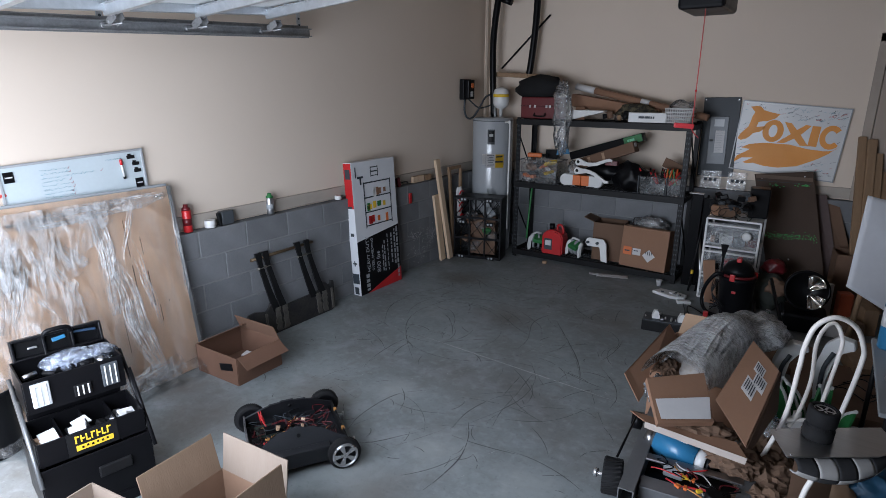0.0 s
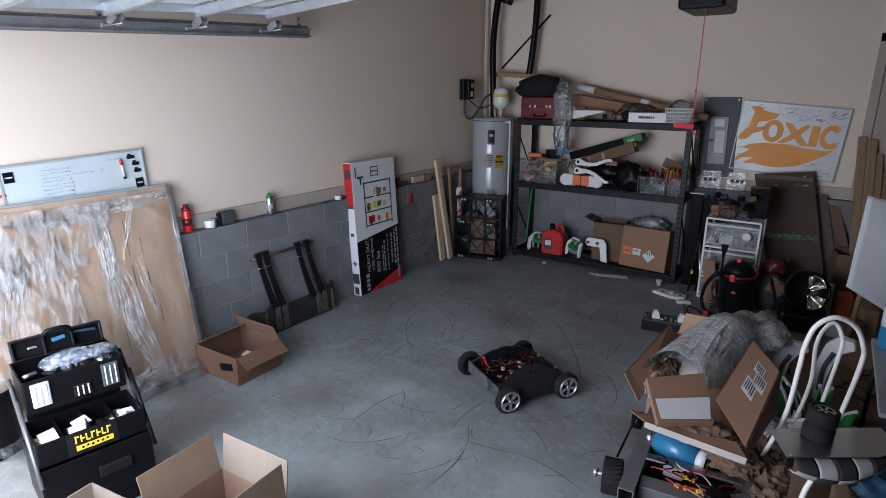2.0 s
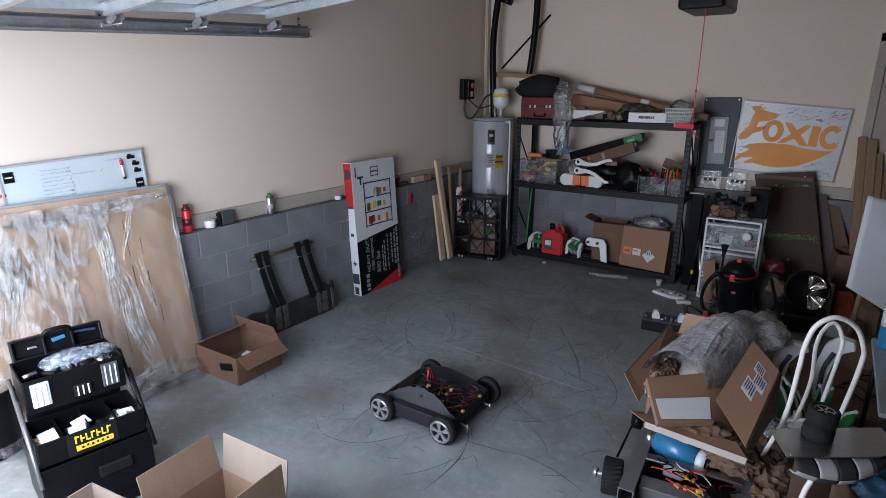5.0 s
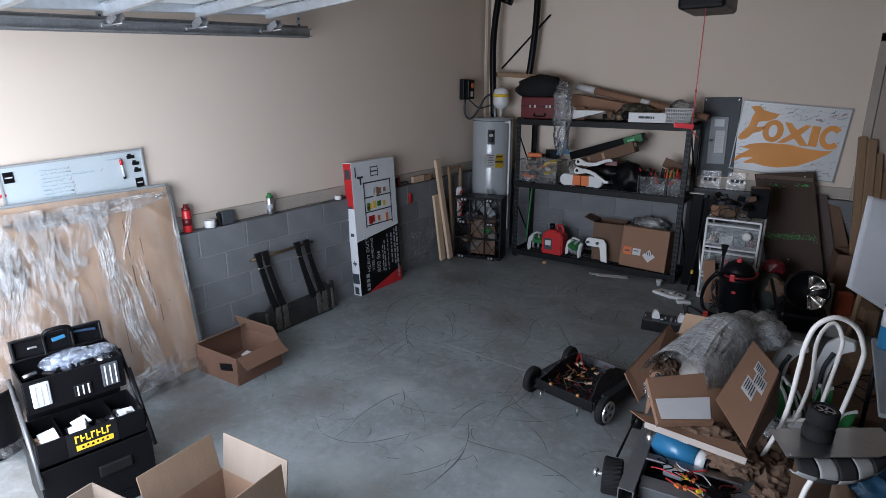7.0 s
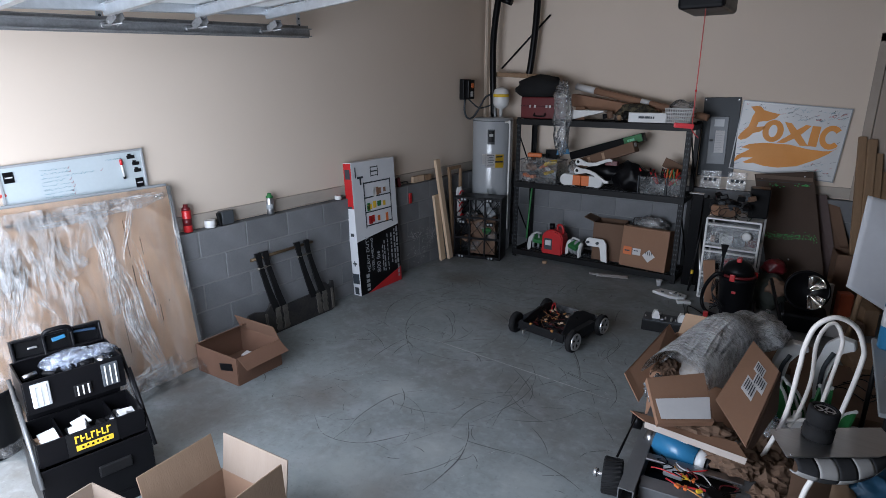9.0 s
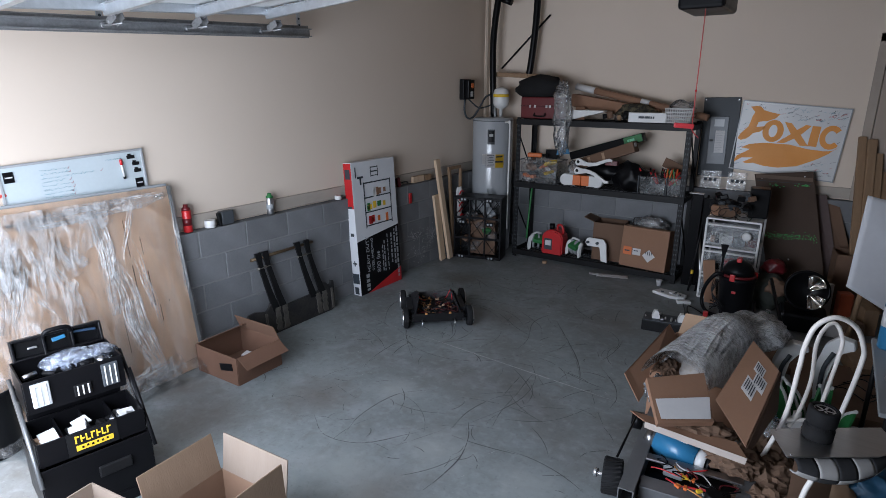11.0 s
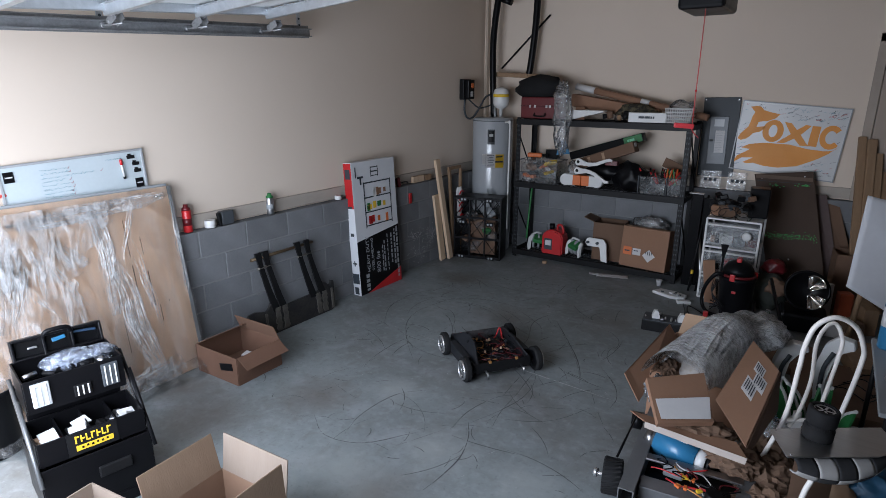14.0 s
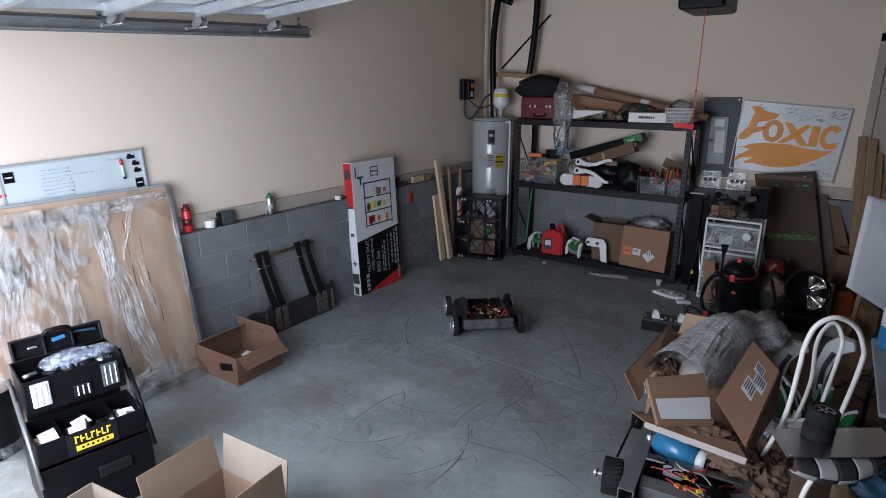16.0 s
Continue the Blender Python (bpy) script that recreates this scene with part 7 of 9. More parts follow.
    ob = thing("foam_board", pose(0, 0, 0), "large white foam panel standing tilted near the back wall", "panel")
    bm = bmesh.new()
    TL, TR, BR, BL = Vector((3.925, -1.12, 1.17)), Vector((4.75, -0.75, 0.95)), Vector((4.70, -1.05, -0.0)), Vector((3.90, -1.30, 0.50))
    sheet(bm, lambda u, v: TL.lerp(TR, u).lerp(BL.lerp(BR, u), v) + Vector((0, 0.012 * noise.noise(Vector((u * 4, v * 4, 2))), 0)), 20, 20, 0.008)
    part("sheet", bm, mat("white_sheet", (0.70, 0.71, 0.75), 0.7, scale=5, fine=20, amount=0.3, bump=0.4), ob)
    bm = bmesh.new()
    tube(bm, [(3.97, -1.22, 0.0), (4.05, -1.05, 1.05)], 0.02, 8)
    part("stand", bm, WOODDK, ob)
    block_thing("orange_case", pose(3.93, -0.72, 0.0, 0, 0, 20), (0.10, 0.10, 0.28), mat("dull_orange", (0.30, 0.055, 0.02), 0.5), "orange plastic case standing on the floor by the lumber", "case", 0.01)
    block_thing("white_box", pose(3.80, -1.02, 0.0, 0, 0, 6), (0.26, 0.16, 0.10), PAPER, "low white cardboard box on the floor", "box")
    block_thing("card_tube_box", pose(3.98, -1.0, 0.0, 0, 0, 30), (0.14, 0.16, 0.14), CARDDK, "small brown box on the floor near the lumber", "box")
    block_thing("printed_box", pose(3.80, -0.62, 0.0, -6, 0, 12), (0.10, 0.05, 0.30), PAPER, "white printed carton standing on the floor", "box")
    block_thing("wood_offcut", pose(4.08, -0.75, 0.0, 0, 0, 15), (0.10, 0.30, 0.22), WOODDK, "stack of brown wood offcuts on the floor", "lumber")


brown_board()


def shop_vac():
    ob = thing("shop_vacuum", pose(3.14, -1.02, 0) @ Matrix.Diagonal((0.78, 0.78, 1.0, 1.0)), "black and red workshop vacuum with hose", "vacuum")
    bm = bmesh.new()
    lathe(bm, [(0.165, 0.05), (0.17, 0.06), (0.185, 0.33), (0.19, 0.335), (0.19, 0.36), (0.17, 0.365)], 40)
    part("drum", bm, BLACK, ob)
    bm = bmesh.new()
    lathe(bm, [(0.178, 0.366), (0.182, 0.372), (0.182, 0.382), (0.172, 0.388)], 40)
    part("red_band", bm, DKRED, ob)
    bm = bmesh.new()
    lathe(bm, [(0.165, 0.39), (0.155, 0.43), (0.12, 0.475), (0.07, 0.50), (0.01, 0.51)], 40)
    part("motor_head", bm, BLACK, ob)
    for a in (20, 140, 260):
        bm = bmesh.new()
        box(bm, (0.18, 0, 0.375), (0.03, 0.055, 0.06), pose(0, 0, 0, 0, 0, a), r=0.006)
        part("clasp", bm, RED, ob)
    bm = bmesh.new()
    box(bm, (0.0, -0.04, 0.515), (0.05, 0.09, 0.035), r=0.008)
    part("switch", bm, RED, ob)
    bm = bmesh.new()
    box(bm, (0.0, -0.188, 0.25), (0.04, 0.012, 0.022), r=0.003)
    part("clasp", bm, RED, ob)
    for a in (45, 135, 225, 315):
        bm = bmesh.new()
        rod(bm, (0.15 * math.cos(radians(a)), 0.15 * math.sin(radians(a)), 0.0), (0.15 * math.cos(radians(a)), 0.15 * math.sin(radians(a)), 0.055), 0.022)
        part("caster", bm, BLACK, ob)
    bm = bmesh.new()
    tube(bm, curve([(-0.10, -0.10, 0.36), (-0.2, -0.14, 0.38), (-0.30, -0.12, 0.25), (-0.32, -0.10, 0.10), (-0.24, -0.18, 0.03), (-0.1, -0.24, 0.025)], 8), 0.02, 10)
    hose = part("hose", bm, BLACK, ob)
    bm = bmesh.new()
    prism(bm, [(-0.012, 0), (0.012, 0), (0.012, 0.16), (0.04, 0.27), (-0.04, 0.27), (-0.012, 0.16)], 0.025, pose(-0.17, -0.02, 0.36, 90, 0, 10))
    part("nozzle", bm, BLACK, ob)
    for k in range(4):
        bm = bmesh.new()
        tube(bm, curve([(-0.16 - 0.02 * k, -0.16, 0.33), (-0.21, -0.2, 0.22), (-0.17 + 0.03 * k, -0.22, 0.12), (-0.22, -0.2, 0.06 + 0.03 * k)], 6), 0.005, 6)
        part("power_cord", bm, BLACK, ob)
    bm = bmesh.new()
    box(bm, (-0.24, -0.25, 0.03), (0.05, 0.04, 0.05), r=0.005)
    part("plug", bm, RED, ob)
    bm = bmesh.new()
    box(bm, (0, 0, 0), (0.10, 0.012, 0.44), r=0.002)
    solid("card_strip", bm, CARD, pose(2.90, -0.86, 0.215, 10, -8, 10), "strip of brown cardboard leaning by the vacuum", "cardboard")


shop_vac()


def drum_and_chrome():
    ob = thing("speaker_drum", pose(3.655, -0.98, 0, 0, 0, 4), "round black drum with bright chrome petals standing on the floor", "drum")
    bm = bmesh.new()
    lathe(bm, [(0.05, -0.06), (0.15, -0.06), (0.165, -0.03), (0.165, 0.06), (0.15, 0.066), (0.14, 0.02), (0.03, 0.0)], 40, pose(0, 0, 0.325, 78, 0, 0))
    part("shell", bm, BLACK, ob)
    for a, r in ((60, 0.085), (-50, 0.07)):
        m = Matrix.Translation((0, -0.075, 0.335)) @ pose(0, 0, 0, 78, 0, 0) @ pose(0, 0, 0, 0, 0, a)
        bm = bmesh.new()

        def dish(u, v):
            aa, rr = radians(-40 + 80 * u), 0.025 + 0.125 * v * (1 - 0.10 * abs(2 * u - 1) ** 3)
            return m @ Vector((rr * math.cos(aa), rr * math.sin(aa) * 0.85, 0.012 + 0.045 * v * v + 0.03 * (2 * u - 1) ** 2))
        sheet(bm, dish, 18, 12, 0.004)
        part("petal", bm, mat("chrome", (0.78, 0.76, 0.74), 0.12, metal=1.0, dark=(0.6, 0.58, 0.55), scale=10, amount=0.5, bump=0.1), ob)
    bm = bmesh.new()
    box(bm, (0, -0.02, 0.08), (0.34, 0.30, 0.16), r=0.03)
    part("base", bm, BLACK, ob)
    ob = thing("bottle", pose(3.43, -1.50, 0), "clear plastic bottle with a green band standing on the floor", "bottle")
    bm = bmesh.new()
    lathe(bm, [(0.055, 0), (0.06, 0.02), (0.06, 0.15), (0.045, 0.20), (0.02, 0.24), (0.02, 0.27)], 28)
    part("body", bm, TUB, ob)
    bm = bmesh.new()
    lathe(bm, [(0.0612, 0.10), (0.0612, 0.13)], 28)
    part("green_band", bm, GREEN, ob)
    for a, b in (((3.40, -1.15, 0.42), (3.62, -1.75, 0.02)), ((3.30, -1.15, 0.20), (3.36, -1.42, 0.02))):
        bm = bmesh.new()
        tube(bm, [a, b], 0.014, 8)
        solid("black_tube", bm, BLACK, Matrix(), "straight black vacuum tube leaning on the heap", "tube")
    lump("rag", (3.45, -0.98, 0.30), 0.07, (1.2, 0.5, 1.0), CARDDK, "small dirty tan rag hanging on the heap", "rag", 3, 0.5, 12)
    lump("dark_bag", (3.37, -0.70, 0.17), 0.16, (0.9, 0.9, 1.1), mat("dark_green_bag", (0.03, 0.035, 0.028), 0.8), "slumped dark bag behind the vacuum", "bag", 5, 0.3, 8)
    lump("red_bag", (3.38, -0.62, 0.38), 0.08, (1.2, 0.9, 0.9), DKRED, "dark red bag on the heap behind the vacuum", "bag", 6, 0.3, 8)
    bm = bmesh.new()
    tube(bm, curve([(3.25, -1.55, 0.012), (3.05, -1.45, 0.012), (2.85, -1.30, 0.012), (2.78, -1.05, 0.012), (2.95, -1.2, 0.012)], 8), 0.006, 6)
    solid("floor_cable", bm, BLACK, Matrix(), "black cable lying on the floor by the vacuum", "cable")


drum_and_chrome()


def floor_bits():
    ob = thing("bearing_block", pose(2.735, -1.69, 0, 0, 0, 8), "black steel tool tray with bright fittings on the floor", "tray")
    bm = bmesh.new()
    box(bm, (0, 0, 0.045), (0.37, 0.19, 0.09), r=0.006)
    body = part("body", bm, BLACKM, ob)
    bm = bmesh.new()
    box(bm, (0, 0.0, 0.093), (0.36, 0.18, 0.006), r=0.002)
    part("top_plate", bm, PANELG, body)
    bm = bmesh.new()
    box(bm, (0.188, 0, 0.05), (0.01, 0.20, 0.11), r=0.002)
    part("end_plate", bm, STEEL, ob)
    for x in (-0.09, 0.11):
        bm = bmesh.new()
        prism(bm, [(-0.03, 0), (0.03, 0), (0.03, 0.02), (0.012, 0.07), (-0.012, 0.07), (-0.03, 0.03)], 0.04, pose(x, 0.0, 0.096, 90, 0, 12))
        part("fitting", bm, WHITEP, ob)
    rng = random.Random(61)
    for k in range(14):
        bm = bmesh.new()
        rod(bm, (0, 0, 0), (0, 0, rng.uniform(0.01, 0.025)), rng.uniform(0.004, 0.01), seg=8)
        bmesh.ops.transform(bm, matrix=Matrix.Translation((rng.uniform(-0.17, 0.16), rng.uniform(-0.08, 0.08), 0.096)), verts=bm.verts)
        part("bolt", bm, STEEL, ob)
    bm = bmesh.new()
    tube(bm, curve([(2.82, -1.66, 0.14), (2.83, -1.5, 0.05), (2.78, -1.2, 0.01), (2.72, -1.0, 0.012)], 6), 0.004, 6)
    solid("floor_cable", bm, BLACK, Matrix(), "thin black cable lying on the floor", "cable")
    # pale scraps by the rack foot
    ob = thing("white_fitting", pose(2.56, -0.83, 0, 0, 0, -14), "white plastic fitting with dark marks lying on the floor", "fitting")
    bm = bmesh.new()
    prism(bm, [(-0.15, -0.06), (0.05, -0.09), (0.17, -0.05), (0.15, 0.05), (0.02, 0.08), (-0.12, 0.05)], 0.03)
    bmesh.ops.bevel(bm, geom=bm.edges[:], offset=0.006, segments=1, affect="EDGES")
    part("body", bm, WHITEP, ob)
    for k in range(7):
        bm = bmesh.new()
        box(bm, (rng.uniform(-0.11, 0.12), rng.uniform(-0.05, 0.04), 0.034), (rng.uniform(0.015, 0.04), rng.uniform(0.01, 0.025), 0.012), pose(0, 0, 0), r=0.002)
        part("fitting_detail", bm, (INK, GREYP, PAPER)[k % 3], ob)
    bm = bmesh.new()
    lathe(bm, [(0.02, 0), (0.03, 0.06), (0.031, 0.062)], 20)
    solid("paper_cup", bm, PAPER, pose(2.40, -0.60, 0), "small white paper cup on the floor by the rack", "cup")
    block_thing("white_fitting", pose(2.72, -0.98, 0, 0, 0, 25), (0.12, 0.06, 0.03), WHITEP, "small white plastic fitting lying on the floor", "fitting", 0.006)


floor_bits()


# ---- steel robot base with the blue motor ----
def robot_base():
    ob = thing("robot_chassis", pose(0, 0, 0), "unpainted steel robot base with a blue motor and wiring", "robot")

    def beam(a, b, s, name="beam", material=None, hollow=False):
        A, B = Vector(a), Vector(b)
        q = (B - A).to_track_quat("Y", "Z").to_matrix().to_4x4()
        q.translation = A
        L = (B - A).length
        bm = bmesh.new()
        if hollow:
            t = 0.005
            for c, sz in (((0, L / 2, s[1] / 2 - t / 2), (s[0], L, t)), ((0, L / 2, -s[1] / 2 + t / 2), (s[0], L, t)), ((-s[0] / 2 + t / 2, L / 2, 0), (t, L, s[1] - 2 * t)), ((s[0] / 2 - t / 2, L / 2, 0), (t, L, s[1] - 2 * t))):
                box(bm, c, sz)
        else:
            box(bm, (0, L / 2, 0), (s[0], L, s[1]), r=0.003)
        bmesh.ops.transform(bm, matrix=q, verts=bm.verts)
        return part(name, bm, material or FRAMEG, ob)
    FRAMEG = mat("grey_frame", (0.16, 0.165, 0.17), 0.5, metal=0.4, dark=(0.10, 0.10, 0.105), scale=7, fine=70)
    beam((3.065, -3.32, 0.15), (3.13, -4.10, 0.15), (0.07, 0.10), hollow=True)
    beam((3.55, -3.42, 0.15), (3.60, -4.15, 0.15), (0.07, 0.10), hollow=True)
    beam((3.10, -3.36, 0.15), (3.52, -3.42, 0.15), (0.05, 0.08))
    beam((3.16, -3.97, 0.13), (3.56, -3.92, 0.13), (0.09, 0.10))
    beam((3.14, -3.80, 0.20), (3.56, -3.75, 0.20), (0.05, 0.012), "bright_edge", STEEL)
    bm = bmesh.new()
    box(bm, (3.34, -3.72, 0.095), (0.46, 0.72, 0.008))
    part("floor_plate", bm, BLACKM, ob)
    # ribbed drive wheel and roller
    bm = bmesh.new()
    rod(bm, (2.965, -3.90, 0.085), (3.055, -3.88, 0.085), 0.085, seg=32)
    wh = part("drive_wheel", bm, RUBBER, ob)
    for k in range(24):
        a = 2 * math.pi * k / 24
        bm = bmesh.new()
        m = Matrix.Translation((3.01, -3.89, 0.085)) @ Matrix.Rotation(radians(12), 4, "Z") @ Matrix.Rotation(a, 4, "X")
        box(bm, (0, 0, 0.086), (0.085, 0.009, 0.006), m @ Matrix.Rotation(0.35, 4, "Z"))
        part("tread_bar", bm, RUBBER, wh)
    bm = bmesh.new()
    rod(bm, (2.93, -3.91, 0.085), (3.08, -3.875, 0.085), 0.012)
    lathe(bm, [(0.005, 0), (0.022, 0.005), (0.022, 0.02), (0.01, 0.03)], 16, Matrix.Translation((2.945, -3.905, 0.085)) @ pose(0, 0, 0, 0, -90, 0))
    part("axle_nut", bm, ALU, wh)
    bm = bmesh.new()
    rod(bm, (2.925, -3.27, 0.05), (2.985, -3.26, 0.05), 0.05, seg=24)
    part("front_roller", bm, BLACK, ob)
    bm = bmesh.new()
    tube(bm, [(2.955, -3.28, 0.10), (3.0, -3.80, 0.14)], 0.006, 6)
    part("tie_rod", bm, BLACK, ob)
    beam((2.985, -3.24, 0.06), (3.04, -3.38, 0.14), (0.03, 0.06), "roller_bracket", BLACKM)
    # motor
    A, B = Vector((3.15, -3.64, 0.20)), Vector((3.355, -3.685, 0.20))
    d = (B - A).normalized()
    bm = bmesh.new()
    rod(bm, A, B, 0.062, seg=36)
    mo = part("motor_can", bm, BLUE, ob, "glossy blue motor can")
    for t0, t1, r, mm, nm in ((-0.012, 0.0, 0.058, PANELG, "motor_flange"), (-0.055, -0.012, 0.035, STEEL, "gearbox"), (0.2099, 0.255, 0.055, WHITEP, "motor_end"), (0.255, 0.28, 0.048, BLACK, "motor_cap")):
        bm = bmesh.new()
        rod(bm, A + d * t0, A + d * t1, r, seg=32)
        part(nm, bm, mm, mo)
    bm = bmesh.new()
    q = d.to_track_quat("X", "Z").to_matrix().to_4x4()
    q.translation = A.lerp(B, 0.55) + Vector((0, 0, 0.0))
    box(bm, (0, 0.012, 0.0618), (0.075, 0.045, 0.004), q)
    part("rating_plate", bm, PAPER, mo)
    bm = bmesh.new()
    box(bm, (3.27, -3.80, 0.17), (0.09, 0.04, 0.06), pose(0, 0, 0), r=0.006)
    part("motor_clamp", bm, GREYP, ob)
    rng = random.Random(51)
    for k in range(16):
        p = Vector((rng.uniform(3.18, 3.5), rng.uniform(-3.98, -3.84), rng.uniform(0.19, 0.22)))
        pts = [p]
        for _ in range(3):
            p = p + Vector((rng.uniform(-0.08, 0.09), rng.uniform(-0.05, 0.05), rng.uniform(-0.012, 0.02)))
            pts.append(p.copy())
        bm = bmesh.new()
        tube(bm, curve(pts, 5), 0.0035, 5)
        part("wire", bm, (RED, BLACK, RED, WHITEP, BLACK, DKRED, COPPER, BLACK)[k % 8], ob)
    for k in range(5):
        bm = bmesh.new()
        box(bm, (0, 0, 0), (0.026, 0.015, 0.013), Matrix.Translation((3.34 + rng.uniform(-0.02, 0.09), -3.93 + rng.uniform(-0.05, 0.05), 0.225)) @ pose(0, 0, 0, 0, 0, rng.uniform(0, 180)), r=0.002)
        part("connector", bm, YELLOW if k < 2 else ORANGE, ob)
    bm = bmesh.new()
    rod(bm, (3.46, -3.96, 0.18), (3.47, -3.96, 0.24), 0.035, seg=20)
    part("terminal", bm, BLACK, ob)


robot_base()


# ---- heaped cartons and packing ----
def quad_flap(name, corners, material, parent, t=0.006):
    c = [Vector(p) for p in corners]
    n = (c[1] - c[0]).cross(c[3] - c[0]).normalized() * t
    bm = bmesh.new()
    lo, hi = [bm.verts.new(p) for p in c], [bm.verts.new(p - n) for p in c]
    for i in range(4):
        bm.faces.new((lo[i], lo[(i + 1) % 4], hi[(i + 1) % 4], hi[i]))
    bm.faces.new(lo[::-1])
    bm.faces.new(hi)
    return part(name, bm, material, parent), n


def packing_pile():
    ob = thing("packing_carton", pose(0, 0, 0), "large open brown carton overflowing with bubble wrap", "box")
    x0, x1, y0, y1, h = 3.00, 3.47, -3.28, -2.66, 0.40
    for c, s in ((((x0 + x1) / 2, y0, h / 2), (x1 - x0, 0.007, h)), (((x0 + x1) / 2, y1, h / 2), (x1 - x0, 0.007, h)), ((x0, (y0 + y1) / 2, h / 2), (0.007, y1 - y0, h)), ((x1, (y0 + y1) / 2, h / 2), (0.007, y1 - y0, h)), (((x0 + x1) / 2, (y0 + y1) / 2, 0.004), (x1 - x0, y1 - y0, 0.007))):
        bm = bmesh.new()
        box(bm, c, s)
        part("side", bm, CARD, ob)
    quad_flap("flap", ((2.889, -3.41, 0.40), (2.975, -2.80, 0.50), (3.015, -2.74, 0.40), (3.003, -3.50, 0.30)), CARD, ob)
    quad_flap("flap", ((3.01, -2.66, 0.40), (3.30, -2.66, 0.40), (3.32, -2.60, 0.53), (3.03, -2.60, 0.52)), CARDIN, ob)
    # near flap with white tape
    fl, n = quad_flap("flap", ((3.06, -3.62, 0.52), (3.29, -3.40, 0.52), (3.395, -3.655, 0.405), (3.18, -3.83, 0.415)), CARD, ob, -0.03)
    a, b, c, d = Vector((3.06, -3.62, 0.52)), Vector((3.29, -3.40, 0.52)), Vector((3.395, -3.655, 0.405)), Vector((3.18, -3.83, 0.415))
    up = Vector((0, 0, 0.008))
    quad_flap("white_tape", (a.lerp(d, 0.52).lerp(b.lerp(c, 0.52), 0.05) + up, b.lerp(c, 0.54) + up, c.lerp(d, 0.06).lerp(b, 0.03) + up, d.lerp(c, 0.07).lerp(a, 0.05) + up), PAPER, fl, 0.0015)
    # right flap with shipping labels
    A, B, C, D = Vector((3.46, -2.98, 0.58)), Vector((3.612, -3.30, 0.58)), Vector((3.555, -3.95, 0.50)), Vector((3.385, -3.62, 0.50))
    fr, _ = quad_flap("flap", (A, B, C, D), CARD, ob)

    def on(u, v, lift=0.004):
        return A.lerp(B, v).lerp(D.lerp(C, v), u) + Vector((0, 0, lift))
    quad_flap("clear_tape", (on(0.60, 0.02), on(0.60, 0.98), on(0.85, 0.98), on(0.85, 0.02)), CARDIN, fr, 0.001)
    for u, v, du, dv in ((0.42, 0.35, 0.20, 0.35), (0.27, 0.52, 0.18, 0.34), (0.16, 0.40, 0.14, 0.30)):
        lb, _ = quad_flap("shipping_label", (on(u, v, 0.006), on(u, v + dv, 0.006), on(u + du, v + dv, 0.006), on(u + du, v, 0.006)), PAPER, fr, 0.001)
    rng = random.Random(71)
    for u, v, du, dv in ((0.42, 0.35, 0.20, 0.35), (0.27, 0.52, 0.18, 0.34), (0.16, 0.40, 0.14, 0.30)):
        for k in range(5):
            s = v + dv * (0.12 + 0.17 * k)
            quad_flap("print_bar", (on(u + du * 0.15, s, 0.0085), on(u + du * 0.15, s + dv * 0.07, 0.0085), on(u + du * rng.uniform(0.6, 0.9), s + dv * 0.07, 0.0085), on(u + du * 0.85, s, 0.0085)), INK, fr, 0.0008)
    quad_flap("side", ((3.612, -3.30, 0.58), (3.63, -3.28, 0.36), (3.57, -3.90, 0.47), (3.555, -3.95, 0.50)), CARDDK, ob)
    # taped strip lying over the frame
    st, _ = quad_flap("torn_strip", ((2.99, -3.60, 0.30), (3.10, -3.70, 0.32), (3.56, -3.76, 0.335), (3.50, -3.66, 0.34)), CARD, ob)
    quad_flap("strip_face", ((3.095, -3.705, 0.325), (3.56, -3.765, 0.338), (3.556, -3.78, 0.312), (3.098, -3.72, 0.30)), PALECARD, ob)
    # crumpled bubble wrap: bundles of film with long creases
    bm = bmesh.new()

    def wrap(u, v):
        a = (u - 0.5) * 3.0
        x = 3.265 + 0.175 * math.sin(a) + 0.24 * (v - 0.5)
        y = -3.38 + 1.10 * v
        zc = 0.40 + 0.24 * math.cos(a) * (0.55 + 0.45 * math.sin(math.pi * (0.15 + 0.8 * v))) - 0.05 * v
        cr = 0.010 * max(0, 1 - 2.6 * abs(noise.noise(Vector((u * 16 + v * 3, v * 5, 5))))) * (0.4 + 0.6 * abs(noise.noise(Vector((u * 3, v * 3, 2)))))
        cr += 0.05 * noise.noise(Vector((u * 2.4, v * 3, 1))) + 0.016 * (0.5 - abs(noise.noise(Vector((u * 9, v * 4, 8)))))
        return Vector((x + cr * 0.5, y + cr * 0.3, max(0.18, zc + cr)))
    sheet(bm, wrap, 170, 120)
    solid("bubble_wrap", bm, WRAP, Matrix(), "large crumpled sheet of clear bubble wrap over the carton", "packing film")
    bm = bmesh.new()

    def inner(u, v):
        p = wrap(u, v)
        q = Vector((3.23, p.y, 0.36))
        p = q + (p - q) * 0.82
        return p + Vector((0, 0, 0.02 * noise.noise(Vector((u * 15, v * 15, 3)))))
    sheet(bm, inner, 80, 60)
    solid("bubble_wrap", bm, FOLD, Matrix(), "inner layer of clear packing film in the carton", "packing film")
    lump("film_twist", (3.07, -3.40, 0.36), 0.08, (0.7, 1.1, 0.8), BUBBLE, "crumpled clear film spilling over the carton edge", "packing film", 2, 0.5, 20, sub=4)
    lump("film_twist", (3.47, -2.45, 0.44), 0.14, (1.0, 1.4, 0.7), WRAP, "crumpled clear film spilling over the carton edge", "packing film", 9, 0.28, 9, sub=4)
